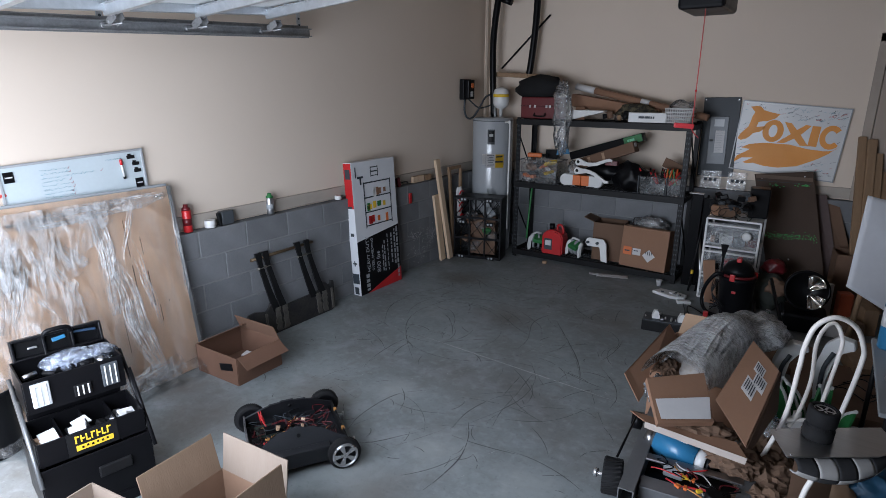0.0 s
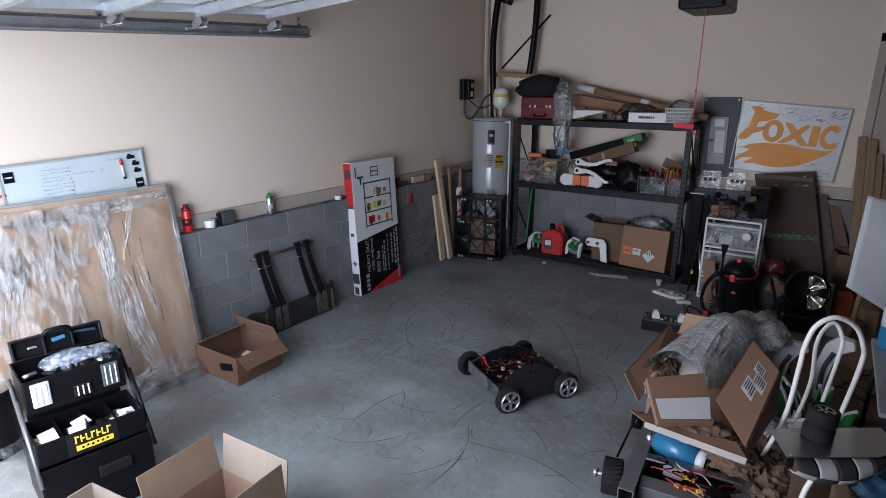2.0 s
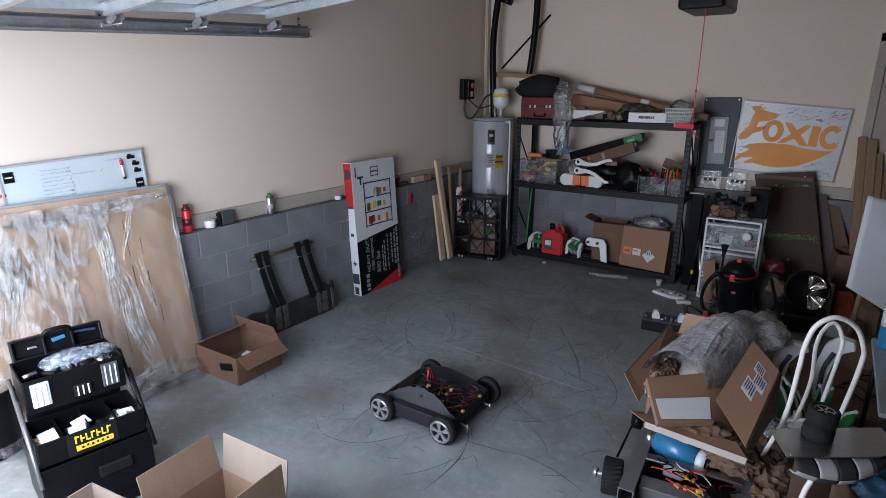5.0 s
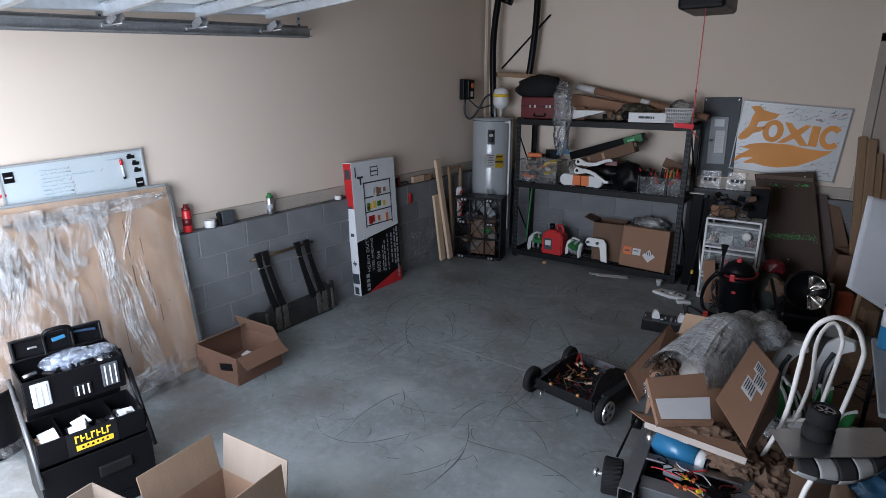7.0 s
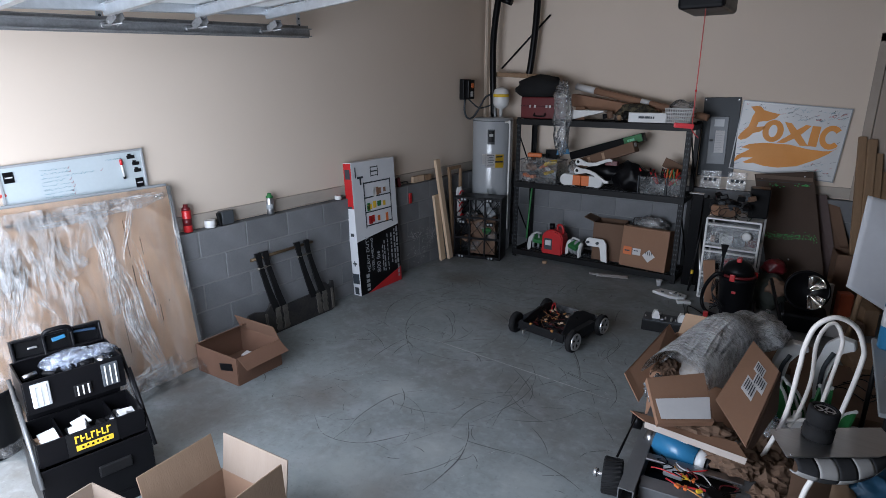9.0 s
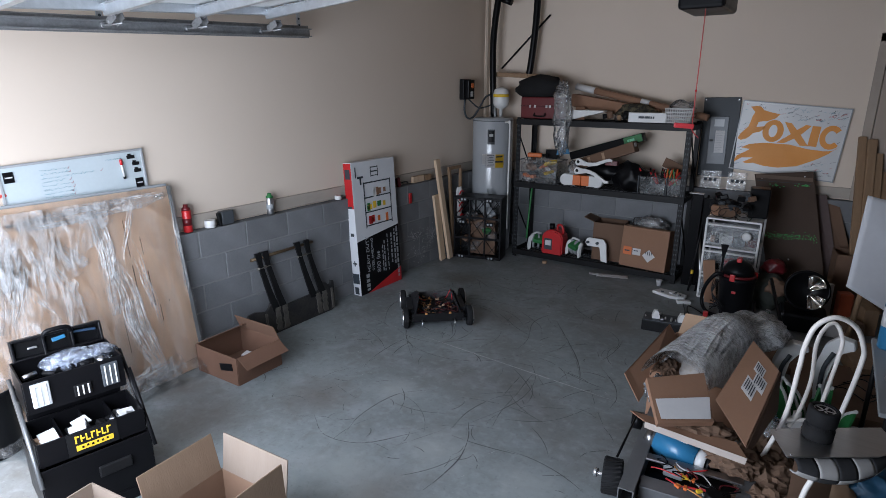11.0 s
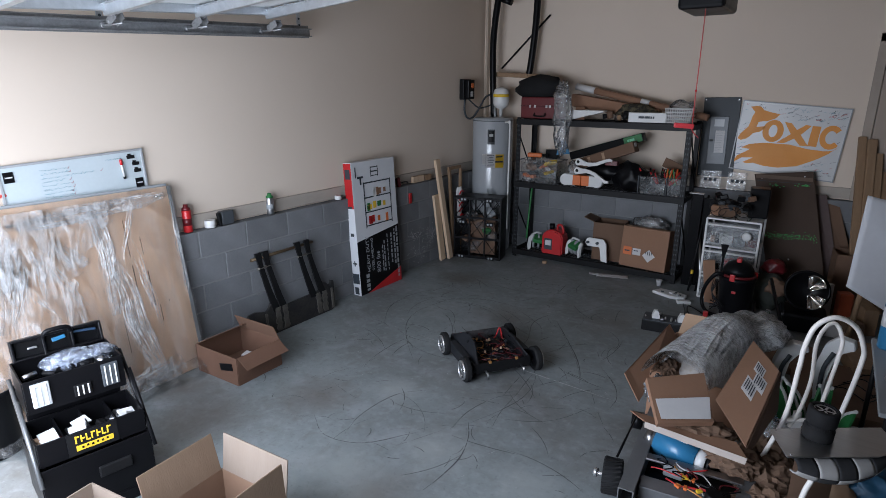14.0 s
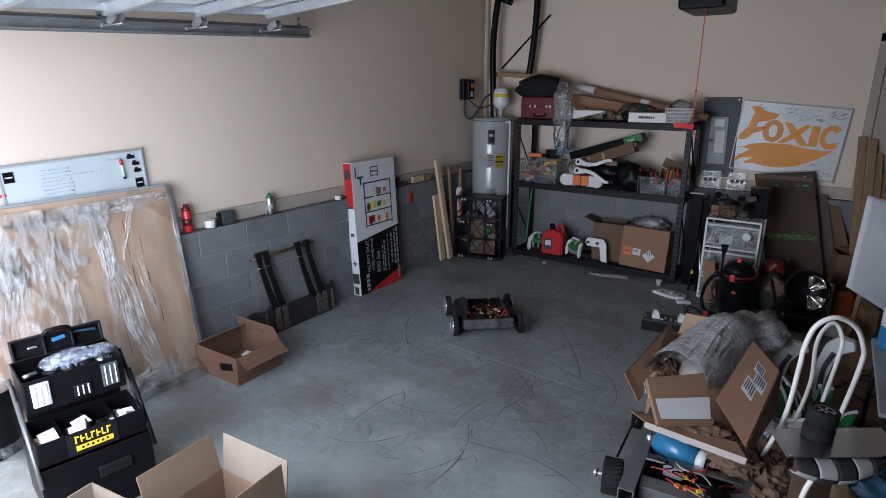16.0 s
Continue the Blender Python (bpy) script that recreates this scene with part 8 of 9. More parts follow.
    lump("stuffing", (3.22, -3.0, 0.34), 0.2, (0.95, 1.3, 0.7), mat("packed_contents", (0.30, 0.25, 0.21), 0.5, dark=(0.46, 0.45, 0.44), scale=7, amount=0.9), "grey packed parts under the bubble wrap", "packing", 4, 0.3, 9)
    # brown paper in and around the carton
    for k, (c, r, s) in enumerate((((3.33, -3.60, 0.30), 0.11, (1.3, 0.8, 0.6)), ((3.50, -3.68, 0.26), 0.09, (1.2, 0.9, 0.7)), ((3.66, -3.62, 0.14), 0.13, (1.0, 1.0, 0.8)), ((3.70, -3.80, 0.12), 0.13, (1.1, 0.8, 0.8)), ((3.62, -3.42, 0.16), 0.12, (0.9, 1.2, 0.9)), ((3.08, -3.20, 0.40), 0.07, (0.8, 1.2, 0.8)))):
        bm = bmesh.new()
        bmesh.ops.create_icosphere(bm, subdivisions=4, radius=1.0)
        for v in bm.verts:
            q = v.co.copy()
            cell = noise.cell_vector(q * 2.2 + Vector((k, 0, 0)))
            f = 1 + 0.5 * abs(noise.noise(q * 2.4 + Vector((k * 3, 0, 0)))) - 0.3 * abs(noise.noise(q * 5 + Vector((0, k, 0)))) + 0.08 * cell.x
            v.co = Vector((q.x * s[0], q.y * s[1], q.z * s[2])) * r * f
        solid("crumpled_paper", bm, TREADP, Matrix.Translation(c), "crumpled brown kraft packing paper", "paper", "kraft paper")
    lump("clear_bag", (3.60, -3.30, 0.22), 0.12, (0.7, 1.0, 1.1), BUBBLE, "clear plastic bag between the cartons", "bag", 14, 0.5, 18)


packing_pile()


# ---- white bow frame and what lies on it ----
def bow_frame():
    ob = thing("bow_frame", pose(0, 0, 0), "white painted steel tube frame with two nested bows", "frame")
    bm = bmesh.new()
    tube(bm, curve([(3.57, -3.46, 0.02), (3.603, -3.52, 0.2), (3.668, -3.60, 0.5), (3.687, -3.70, 0.8), (3.692, -3.71, 0.90), (3.717, -3.711, 1.0), (3.778, -3.69, 1.045), (3.851, -3.63, 1.0), (3.894, -3.565, 0.9), (3.904, -3.51, 0.8), (3.876, -3.43, 0.5), (3.812, -3.50, 0.25), (3.767, -3.55, 0.02)], 7), 0.0105, 12)
    part("outer_bow", bm, SKIN, ob)
    bm = bmesh.new()
    tube(bm, curve([(3.69, -3.52, 0.42), (3.716, -3.53, 0.50), (3.739, -3.58, 0.7), (3.732, -3.621, 0.88), (3.75, -3.61, 0.96), (3.782, -3.59, 0.985), (3.812, -3.585, 0.94), (3.821, -3.57, 0.86), (3.798, -3.47, 0.55), (3.79, -3.46, 0.47)], 7), 0.0085, 12)
    part("inner_bow", bm, SKIN, ob)
    for z0, p, q in ((0.45, (3.655, -3.55, 0.45), (3.87, -3.43, 0.48)),):
        bm = bmesh.new()
        tube(bm, [p, q], 0.010, 10)
        part("cross_bar", bm, SKIN, ob)
    ob = thing("steel_plate", pose(0, 0, 0), "bare steel plate with clipped corners", "plate")
    out = [(3.625, -3.93), (3.715, -3.86), (4.00, -3.66), (4.06, -3.80), (3.985, -3.90), (3.70, -4.10)]
    bm = bmesh.new()
    prism(bm, out, 0.004, Matrix.Translation((0, 0, 0.60)))
    part("plate", bm, STEEL, ob)
    for x, y in ((3.645, -3.925), (3.71, -4.075), (3.70, -3.885), (4.03, -3.80)):
        bm = bmesh.new()
        rod(bm, (x, y, 0.604), (x, y, 0.607), 0.005, seg=10)
        part("rivet", bm, ALU, ob)
    ob = thing("tall_carton", pose(3.80, -3.83, 0, 0, 0, 35), "narrow dark carton standing under the steel plate", "box")
    bm = bmesh.new()
    lo, hi = 0.05, 0.05
    L = [bm.verts.new((x * lo, y * lo, 0)) for x, y in ((-1, -1), (1, -1), (1, 1), (-1, 1))]
    Hh = [bm.verts.new((x * hi, y * hi, 0.595)) for x, y in ((-1, -1), (1, -1), (1, 1), (-1, 1))]
    fs = [bm.faces.new(L[::-1])] + [bm.faces.new((L[i], L[(i + 1) % 4], Hh[(i + 1) % 4], Hh[i])) for i in range(4)]
    bmesh.ops.solidify(bm, geom=fs, thickness=0.004)
    part("body", bm, CARDDK, ob)
    # black grooved roller on the plate
    ob = thing("hub_roller", pose(3.785, -3.885, 0.604, 0, 4, 0), "black grooved roller with a bright metal core on the plate", "roller")
    bm = bmesh.new()
    lathe(bm, [(0.052, 0), (0.055, 0.004), (0.055, 0.045), (0.049, 0.05), (0.049, 0.066), (0.055, 0.071), (0.055, 0.125), (0.05, 0.131), (0.040, 0.131), (0.038, 0.122)], 40)
    part("sleeve", bm, RUBBER, ob)
    for k in range(36):
        a = 2 * math.pi * k / 36
        bm = bmesh.new()
        box(bm, (0.0495, 0, 0.058), (0.003, 0.004, 0.016), pose(0, 0, 0, 0, 0, math.degrees(a)))
        part("groove_rib", bm, RUBBER, ob)
    bm = bmesh.new()
    lathe(bm, [(0.012, 0.110), (0.039, 0.110), (0.039, 0.124), (0.033, 0.126), (0.033, 0.116), (0.013, 0.116)], 32)
    core = part("core", bm, STEEL, ob)
    for k in range(5):
        bm = bmesh.new()
        box(bm, (0.02, 0, 0.119), (0.03, 0.009, 0.008), pose(0, 0, 0, 0, 0, 72 * k), r=0.002)
        part("spoke", bm, ALU, core)
    # chequered cushion below
    CM = pose(3.865, -3.925, 0.585, 0, 0, 35)
    ob = thing("chequered_cushion", CM, "black and white chequered cloth cushion hanging under the plate", "cushion")
    DKCLOTH = mat("black_cloth", (0.02, 0.02, 0.022), 0.9, scale=20, fine=150, bump=0.4)
    LTCLOTH = mat("grey_cloth", (0.34, 0.33, 0.32), 0.9, dark=(0.26, 0.25, 0.24), scale=20, fine=150, bump=0.4)

    def belly(u, v):
        x = -0.19 + 0.36 * u
        a = math.pi * (0.06 + 0.94 * v)
        fat = math.sin(math.pi * min(1, 0.12 + 0.85 * u)) ** 0.5
        return Vector((x, -0.075 * math.sin(a) * fat - 0.01, -0.055 * (1 - math.cos(a)) * fat))
    for k in range(5):
        for r in range(2):
            bm = bmesh.new()
            sheet(bm, lambda u, v: belly((k + u) / 5, (r + v) / 2), 6, 8, 0.006)
            part("cloth_patch", bm, (DKCLOTH, LTCLOTH)[(k + r) % 2], ob)
    ob = thing("lower_leg", pose(0, 0, 0), "white painted steel tube leg standing under the plate", "leg")
    bm = bmesh.new()
    tube(bm, curve([(3.80, -3.99, 0.50), (3.775, -4.0, 0.40), (3.755, -4.02, 0.2), (3.745, -4.03, 0.0)], 6), 0.0105, 12)
    part("tube", bm, SKIN, ob)


bow_frame()


def right_heap():
    # white and green robot legs
    for k, (x, y, a, s) in enumerate(((3.57, -2.42, 12, 1.0), (3.80, -2.42, -10, 1.25))):
        ob = thing("plastic_limb", pose(x, y, 0, 0, 0, a), "white curved plastic limb with green fittings", "leg", "white limbs")
        bm = bmesh.new()
        prism(bm, [(0.0, 0.0), (0.05, 0.0), (0.045, 0.18 * s), (0.06, 0.28 * s), (0.10, 0.34 * s), (0.16, 0.36 * s), (0.15, 0.40 * s), (0.07, 0.41 * s), (0.01, 0.36 * s), (-0.02, 0.26 * s), (-0.012, 0.12 * s)], 0.07, pose(0, 0.035, 0.0, 90, 0, 0))
        bmesh.ops.bevel(bm, geom=bm.edges[:], offset=0.006, segments=1, affect="EDGES")
        part("shell", bm, WHITEP, ob)
        bm = bmesh.new()
        tube(bm, curve([(0.02, -0.042, 0.12 * s), (0.025, -0.042, 0.24 * s), (0.06, -0.042, 0.33 * s)], 5), 0.013, 8)
        part("slot", bm, PANELG, ob)
        bm = bmesh.new()
        rod(bm, (0.02, -0.05, 0.05), (0.02, 0.05, 0.05), 0.035, seg=20)
        part("foot_joint", bm, GREEN, ob)
    rng = random.Random(81)
    for k in range(7):
        x, y = 3.62 + 0.05 * k, -2.92 + 0.06 * (k % 3)
        ob = thing("plastic_fin", pose(x, y, 0, rng.uniform(-8, 8), rng.uniform(-30, 20), 20 * k), "green and white plastic fin standing in the heap", "fin", "green fins")
        out = [(0, 0), (0.07, 0.0), (0.085, 0.14), (0.06, 0.28), (0.02, 0.36), (0.0, 0.2)]
        bm = bmesh.new()
        prism(bm, out, 0.012, pose(0, 0.006, 0, 90, 0, 0))
        part("green_fin", bm, GREEN, ob)
        bm = bmesh.new()
        tube(bm, curve([(0.08, 0, 0.01), (0.09, 0, 0.14), (0.065, 0, 0.28), (0.02, 0, 0.37)], 5), 0.010, 6)
        part("white_edge", bm, WHITEP, ob)
    ob = thing("white_jug", pose(3.72, -3.20, 0), "white translucent plastic jug among the green fins", "jug")
    bm = bmesh.new()
    lathe(bm, [(0.07, 0), (0.08, 0.02), (0.085, 0.20), (0.06, 0.28), (0.02, 0.31), (0.02, 0.34)], 28)
    part("body", bm, WHITEP, ob)
    # carton and sheets lying behind
    block_thing("flat_carton", pose(3.95, -2.15, 0, 0, 0, 8), (0.55, 0.75, 0.06), CARDDK, "flat brown carton lying on the floor", "box")
    block_thing("flat_carton", pose(3.60, -1.75, 0, 0, 0, -6), (0.34, 0.5, 0.05), CARDDK, "flat brown carton lying on the floor", "box")
    block_thing("flat_carton", pose(4.25, -1.55, 0, 0, 0, 12), (0.6, 0.5, 0.10), WOODDK, "low brown crate lying on the floor", "box")
    for k in range(8):
        p = Vector((3.85 + 0.05 * k, -2.3 + 0.1 * (k % 4), 0.075))
        bm = bmesh.new()
        tube(bm, curve([p, p + Vector((0.1, 0.08, 0.02)), p + Vector((0.22, -0.02, 0.01)), p + Vector((0.3, 0.1, 0.015))], 6), 0.004, 5)
        solid("cable", bm, BLACK, Matrix(), "black cable lying over the flat cartons", "cable", "cables on the floor")
    # side table with a blue bottle and bright tube
    ob = thing("side_table", pose(4.27, -2.95, 0, 0, 0, 0), "grey folding table at the edge of the heap", "table")
    bm = bmesh.new()
    box(bm, (0.0, 0, 0.545), (0.52, 0.95, 0.022), pose(0, 0, 0), r=0.004)
    part("tabletop", bm, GREYP, ob)
    for x in (-0.22, 0.22):
        for y in (-0.43, 0.43):
            bm = bmesh.new()
            rod(bm, (x, y, 0), (x, y, 0.54), 0.013)
            part("leg", bm, BLACKM, ob)
    ob = thing("blue_canister", pose(4.075, -2.60, 0.557), "blue bottle with a white label standing on the side table", "bottle")
    bm = bmesh.new()
    lathe(bm, [(0.045, 0), (0.05, 0.01), (0.05, 0.26), (0.035, 0.30), (0.015, 0.31), (0.015, 0.34)], 28)
    part("body", bm, BLUE, ob)
    bm = bmesh.new()
    lathe(bm, [(0.0508, 0.13), (0.0508, 0.24)], 28)
    part("label_band", bm, PAPER, ob)
    ob = thing("chrome_stand", pose(0, 0, 0), "bent bright metal tube stand on the side table", "stand")
    bm = bmesh.new()
    tube(bm, curve([(4.11, -2.98, 0.80), (4.06, -3.05, 0.60), (4.05, -3.07, 0.572), (4.09, -3.12, 0.57), (4.25, -3.25, 0.57)], 5), 0.009, 8)
    part("tube", bm, ALU, ob)
    lump("blue_bag", (4.10, -3.47, 0.14), 0.14, (1.2, 0.8, 1.0), mat("blue_bag", (0.03, 0.13, 0.24), 0.35, dark=(0.01, 0.05, 0.11), scale=9, fine=40, bump=0.6), "crumpled blue plastic bag on the floor", "bag", 3, 0.35, 14, sub=4)
    lump("paper_bag", (3.90, -3.52, 0.12), 0.12, (1.0, 0.7, 1.0), CARDIN, "crumpled pale brown paper bag on the floor", "bag", 8, 0.4, 9)
    lump("red_bowl", (3.98, -3.66, 0.08), 0.07, (1.0, 0.8, 1.0), RED, "red plastic bowl on the floor", "bowl", 5, 0.15, 6)
    lump("clear_bag", (3.62, -3.86, 0.10), 0.10, (1.1, 0.8, 0.9), BUBBLE, "crumpled clear plastic bag on the floor", "bag", 15, 0.5, 18)


right_heap()


# ---- marks on the floor ----
def floor_marks():
    rng = random.Random(101)

    def strip(name, pts, w, material, label):
        bm = bmesh.new()
        P = [Vector((p[0], p[1], 0.0)) for p in pts]
        prev = None
        for i, p in enumerate(P):
            d = (P[min(i + 1, len(P) - 1)] - P[max(i - 1, 0)]).normalized()
            s = Vector((-d.y, d.x, 0)) * w * 0.5 * (0.8 + 0.2 * math.sin(i * 0.23 + len(P))) * min(1, 0.25 + 3.0 * min(i, len(P) - 1 - i) / len(P))
            a, b = bm.verts.new((p.x + s.x, p.y + s.y, 0.0012)), bm.verts.new((p.x - s.x, p.y - s.y, 0.0012))
            if prev and rng.random() > 0.08:
                bm.faces.new((prev[0], prev[1], b, a))
            prev = (a, b)
        me = mesh_of(name, bm)
        me.materials.append(material)
        ob = new(name, me)
        ob.parent = FLOOR
        return tagged(ob, label)
    # long tyre arcs
    for pts, w in (
        (((1.419, -1.936), (1.158, -1.955), (0.884, -2.122), (0.821, -2.340), (0.798, -2.571), (0.890, -2.830), (1.123, -3.115), (1.336, -3.321)), 0.012),
        (((0.975, -2.436), (1.110, -2.517), (1.232, -2.641), (1.327, -2.784)), 0.012),
        (((1.910, -2.036), (2.114, -2.316), (2.310, -2.594), (2.420, -2.796), (2.482, -2.957)), 0.018),
        (((2.240, -3.644), (2.415, -3.562), (2.543, -3.438), (2.652, -3.211)), 0.013),
        (((1.903, -3.571), (2.031, -3.527), (2.180, -3.491)), 0.01),
        (((1.976, -3.479), (2.092, -3.375), (2.208, -3.278)), 0.01),
        (((2.052, -3.908), (2.043, -3.679), (2.101, -3.446), (2.212, -3.319)), 0.012),
        (((2.250, -3.759), (2.209, -3.566), (2.186, -3.267), (2.159, -3.003)), 0.01),
        (((1.419, -1.936), (1.748, -2.146), (1.867, -2.254), (1.970, -2.453)), 0.01),
        (((2.393, -3.387), (2.460, -3.349), (2.527, -3.311)), 0.01),
        (((1.279, -4.251), (1.482, -4.363), (1.713, -4.305), (1.875, -4.096), (1.912, -4.037)), 0.012),
        (((2.106, -3.786), (2.187, -3.917), (2.245, -4.097), (2.248, -4.292), (2.234, -4.421)), 0.02),
        (((2.525, -2.653), (2.681, -2.841), (2.752, -3.012), (2.754, -3.150)), 0.013),
        (((0.739, -2.947), (0.532, -2.621), (0.481, -2.303), (0.587, -1.981)), 0.01),
        (((1.095, -3.623), (1.052, -3.320), (1.071, -3.062), (1.241, -2.747)), 0.008),
        (((1.577, -4.299), (1.518, -4.089), (1.543, -3.790), (1.685, -3.607)), 0.008),
        (((2.067, -2.858), (2.204, -3.070), (2.246, -3.313), (2.205, -3.545), (2.112, -3.796)), 0.012),
    ):
        strip("tyre_scuff", [(q.x, q.y) for q in curve([(x, y, 0.0) for x, y in pts], 14)], w * 0.42, DARK, "dark curved tyre scuff")
        for o in ((-0.35, 0.4) if w < 0.015 else (-0.5, -0.2, 0.15, 0.45)):
            line = curve([(x, y, 0.0) for x, y in pts], 14)
            a, b = sorted((rng.randrange(len(line)), rng.randrange(len(line))))
            if b - a > 5:
                strip("tyre_scuff", [(line[i].x + o * w, line[i].y + o * w * 0.7) for i in range(a, b)], rng.uniform(0.0018, 0.004), DARK, "")
    for k in range(190):
        x, y = rng.uniform(0.5, 2.85), rng.uniform(-4.3, -0.9)
        a, L, bend = rng.uniform(0, 360), rng.choice((rng.uniform(0.05, 0.2), rng.uniform(0.15, 0.55))), rng.uniform(-1.6, 1.6)
        pts, h = [], radians(a)
        for i in range(12):
            pts.append((x, y))
            x, y, h = x + math.cos(h) * L / 12, y + math.sin(h) * L / 12, h + bend / 12
        strip("tyre_scuff", pts, rng.uniform(0.0025, 0.006), DARK, "")
    # rings worn by the rover's turning circles
    for k in range(12):
        r, a0, span = rng.uniform(0.34, 0.62), rng.uniform(0, 6.28), rng.uniform(0.7, 2.4)
        cx, cy = 1.23 + rng.gauss(0, 0.09), -2.62 + rng.gauss(0, 0.07)
        strip("tyre_scuff", [(cx + r * math.cos(a0 + span * i / 40), cy + r * math.sin(a0 + span * i / 40)) for i in range(41)], rng.uniform(0.003, 0.006), DARK, "")
    pts = [(1.126 + 1.667 * i / 60, -2.946 + -0.104 * i / 60) for i in range(61)]
    strip("chalk_line", pts, 0.009, PALE, "fine pale line scored in the concrete")
    for k in range(40):
        x, y = rng.uniform(0.6, 2.7), rng.uniform(-4.3, -1.2)
        a = rng.uniform(0, 3.1)
        L = rng.uniform(0.01, 0.06)
        strip("pale_scratch", [(x + L * math.cos(a) * i / 4, y + L * math.sin(a) * i / 4) for i in range(5)], rng.uniform(0.002, 0.007), PALE, "")


floor_marks()


# ---- pieces of the block walls ----
blocks(knee_w, "y", 0.0, -FRONT, 2.87)
blocks(knee_n, "x", BY - 0.094, ROOMX - 0.02, 0.3)


# pale salt stains on the blocks near the corner
bm = bmesh.new()
rng = random.Random(303)
seeds = [(rng.uniform(-1.60, -1.05), rng.uniform(0.06, 0.40), rng.uniform(0.02, 0.07)) for _ in range(16)]
for k in range(900):
    sy, sz, sr = seeds[k % 16]
    y, z = sy + rng.gauss(0, sr * 1.3), sz + rng.gauss(0, sr * 0.8)
    if z < 0.01:
        continue
    n, r = rng.randint(4, 6), rng.uniform(0.001, 0.0065)
    vs = [bm.verts.new((0.0015, y + r * rng.uniform(0.4, 1.6) * math.cos(2 * math.pi * i / n), z + r * rng.uniform(0.4, 1.6) * math.sin(2 * math.pi * i / n))) for i in range(n)]
    bm.faces.new(vs)
salt = part("salt_stain", bm, PALE, knee_w, "pale salt stains on the blocks")
salt["kind"] = "stuff"


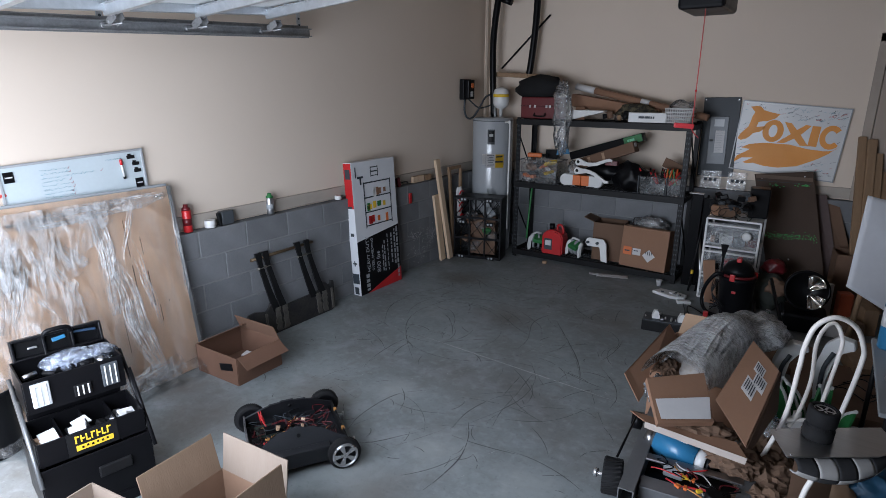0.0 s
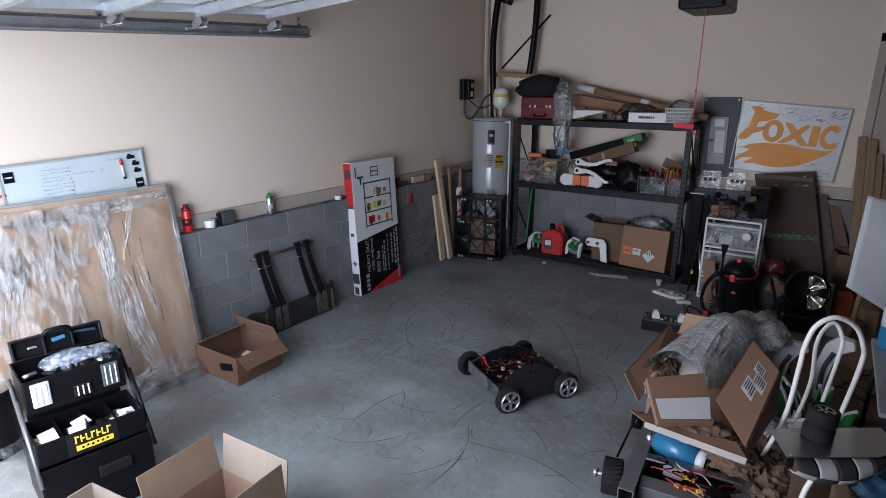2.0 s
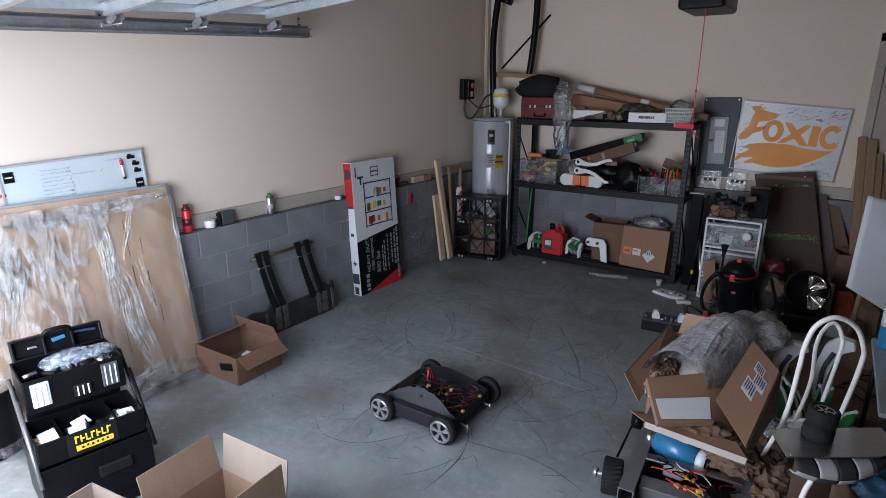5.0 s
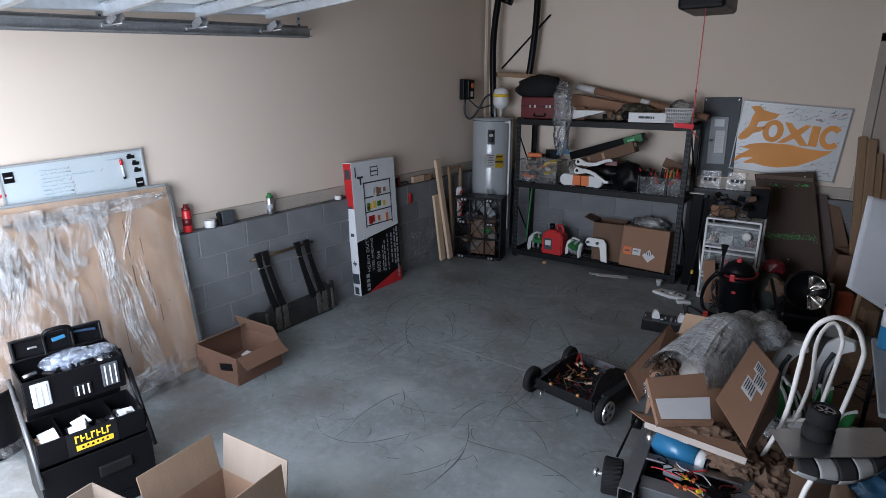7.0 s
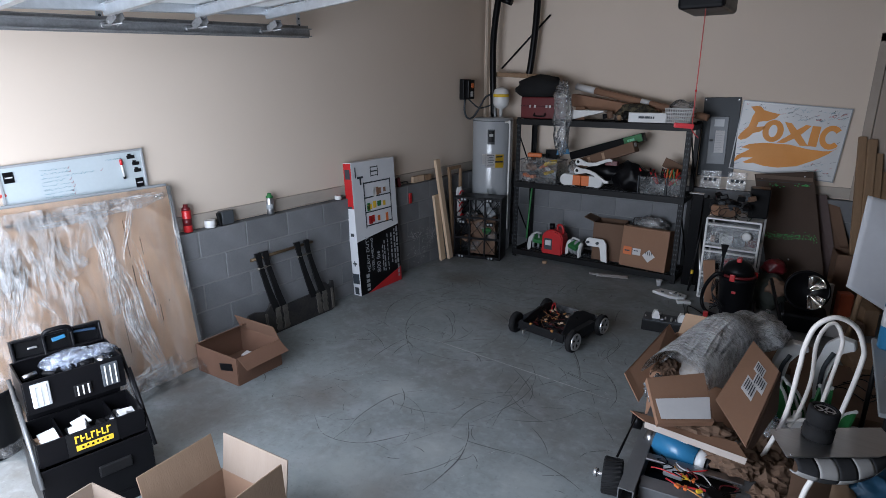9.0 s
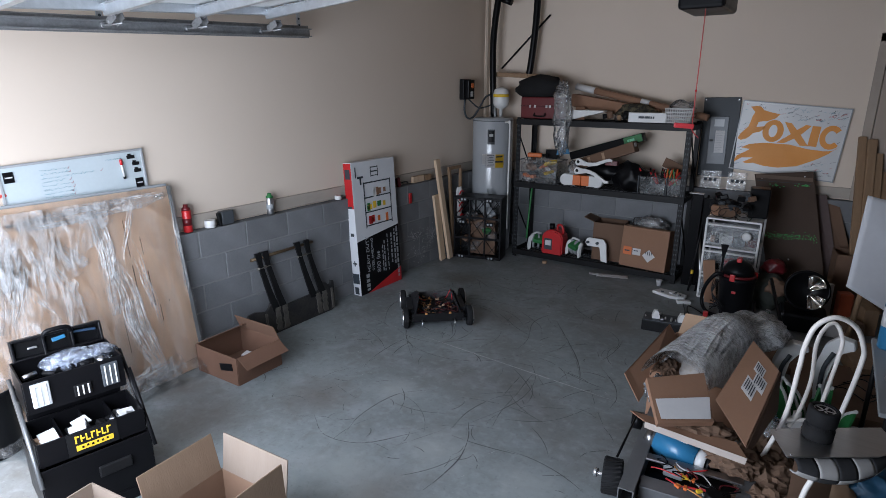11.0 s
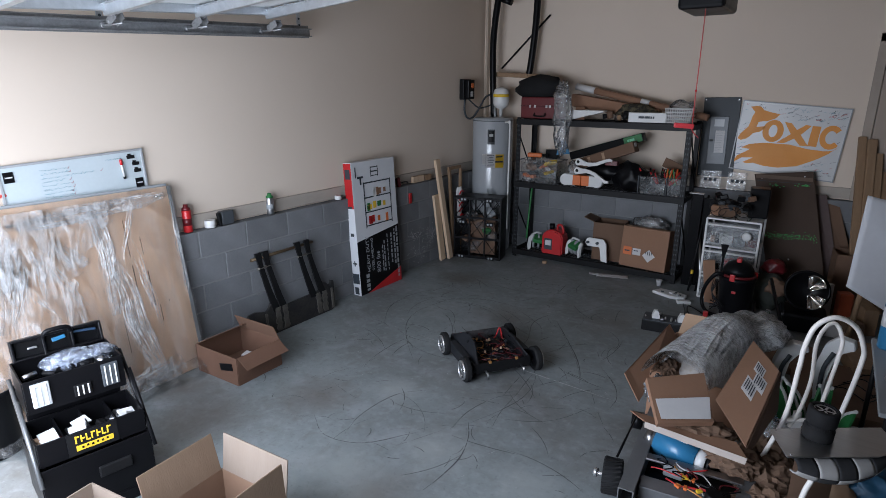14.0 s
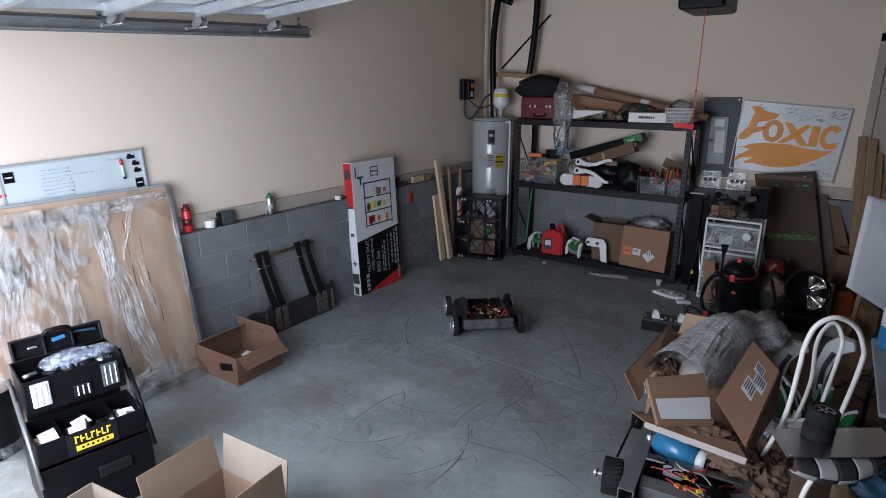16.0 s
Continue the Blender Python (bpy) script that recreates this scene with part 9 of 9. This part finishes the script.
# ---- what moves ----
DRIVE = [
    (0, 1.443, -4.542, -122.7),
    (0.25, 1.455, -4.535, -122.6),
    (0.5, 1.551, -4.472, -122.3),
    (0.75, 1.68, -4.22, -122),
    (1, 1.785, -3.951, -121.8),
    (1.5, 2.073, -3.351, -122.4),
    (1.75, 2.125, -3.24, -122),
    (2, 2.132, -3.227, -121.3),
    (2.25, 2.125, -3.245, -121.5),
    (2.5, 2.081, -3.338, -121.3),
    (2.75, 1.935, -3.6, -124.5),
    (3, 1.742, -3.904, -129.1),
    (3.25, 1.615, -4.11, -129.8),
    (3.5, 1.54, -4.238, -130.1),
    (4, 1.532, -4.249, -129.2),
    (4.2, 1.535, -4.245, -130),
    (4.6, 1.62, -4.12, -140),
    (5.1, 1.95, -3.68, -190),
    (5.6, 2.32, -3.2, -240),
    (6, 2.5, -2.95, -268),
    (6.3, 2.565, -2.884, -277.2),
    (6.5, 2.574, -2.875, -283.7),
    (6.7, 2.563, -2.887, -280.4),
    (7, 2.558, -3.068, -281.5),
    (7.1, 2.536, -3.18, -277.3),
    (7.2, 2.512, -3.29, -276.8),
    (7.3, 2.51, -3.403, -274.6),
    (7.4, 2.51, -3.513, -267.8),
    (7.5, 2.529, -3.624, -259.4),
    (7.6, 2.556, -3.752, -248.3),
    (7.7, 2.569, -3.823, -247.9),
    (7.9, 2.596, -3.873, -247.4),
    (8, 2.596, -3.878, -245.6),
    (8.2, 2.57, -3.809, -246.8),
    (8.4, 2.481, -3.609, -249.7),
    (8.5, 2.414, -3.437, -250),
    (8.6, 2.334, -3.239, -252.4),
    (8.7, 2.25, -2.992, -254.6),
    (8.8, 2.177, -2.749, -256.7),
    (8.9, 2.065, -2.516, -263.3),
    (9, 2.025, -2.269, -279.7),
    (9.2, 1.957, -1.871, -313.6),
    (9.4, 1.86, -1.72, -332),
    (9.7, 1.72, -1.85, -335),
    (10.1, 1.52, -2.1, -320),
    (10.5, 1.25, -2.28, -285),
    (10.8, 1.06, -2.42, -255),
    (11.1, 0.98, -2.62, -215),
    (11.3, 1.026, -2.759, -188.2),
    (11.4, 1.129, -2.816, -172.5),
    (11.5, 1.231, -2.845, -157),
    (11.6, 1.331, -2.831, -145.9),
    (11.7, 1.406, -2.806, -131.3),
    (11.8, 1.502, -2.78, -115.8),
    (11.9, 1.567, -2.736, -97.4),
    (12, 1.612, -2.686, -73.6),
    (12.1, 1.677, -2.637, -54),
    (12.2, 1.693, -2.576, -29.7),
    (12.3, 1.675, -2.501, -15.7),
    (12.4, 1.604, -2.45, -1.8),
    (12.5, 1.554, -2.422, 8.5),
    (12.6, 1.509, -2.381, 22.7),
    (12.7, 1.409, -2.359, 44.4),
    (12.8, 1.339, -2.379, 65),
    (12.9, 1.256, -2.398, 80.6),
    (13, 1.201, -2.435, 94.6),
    (13.1, 1.163, -2.506, 112.3),
    (13.2, 1.176, -2.59, 124.2),
    (13.3, 1.19, -2.67, 137.6),
    (13.4, 1.247, -2.761, 148.4),
    (13.5, 1.331, -2.834, 158.1),
    (13.6, 1.428, -2.876, 159.2),
    (13.7, 1.532, -2.914, 159.5),
    (13.8, 1.636, -2.951, 155.8),
    (13.9, 1.711, -2.984, 152.8),
    (14, 1.807, -3.024, 143.2),
    (14.1, 1.879, -3.047, 127),
    (14.2, 1.941, -3.082, 105.2),
    (14.3, 2.002, -3.098, 79.7),
    (14.4, 2.054, -3.129, 54.3),
    (14.5, 2.079, -3.133, 39.2),
    (14.6, 2.12, -3.175, 26.1),
    (14.7, 2.116, -3.187, 15.4),
    (14.8, 2.115, -3.187, 2.8),
    (14.9, 2.118, -3.19, -8.2),
    (15, 2.12, -3.191, -18.3),
    (15.1, 2.114, -3.197, -27.3),
    (15.2, 2.126, -3.2, -37.7),
    (15.3, 2.128, -3.188, -45.5),
    (15.4, 2.112, -3.155, -47.8),
    (15.5, 2.057, -3.1, -47.5),
    (15.6, 1.971, -3.02, -46.9),
    (15.7, 1.853, -2.889, -46.2),
    (15.8, 1.71, -2.741, -46.9),
    (15.9, 1.557, -2.59, -46.4),
    (16, 1.41, -2.442, -48.4),
]


def motions():
    rows = [(t, pose(x, y, 0.0, 0, 0, a)) for t, x, y, a in DRIVE]
    walk(ROVER, rows)
    # wheels roll by the way that each one covers along the rover's length
    T = np.array([r[0] for r in DRIVE])
    cols = [np.array([r[k] for r in DRIVE]) for k in (1, 2, 3)]
    times = np.linspace(0.0, 16.0, 481)
    x, y = np.interp(times, T, cols[0]), np.interp(times, T, cols[1])
    a = np.radians(np.interp(times, T, cols[2]))
    ahead = np.diff(x) * np.cos(a[:-1]) + np.diff(y) * np.sin(a[:-1])
    turn = np.diff(a)
    for wheel in [o for o in ROVER.children if o.name.startswith("wheel")]:
        px, py, pz = wheel.location
        roll = np.concatenate([[0.0], np.cumsum((ahead - turn * py) / 0.086)])
        keys, last = [], -1e9
        for k in range(0, 481, 2):
            keys.append((float(times[k]), pose(px, py, pz, 0, math.degrees(roll[k]), 0)))
        walk(wheel, keys)


motions()
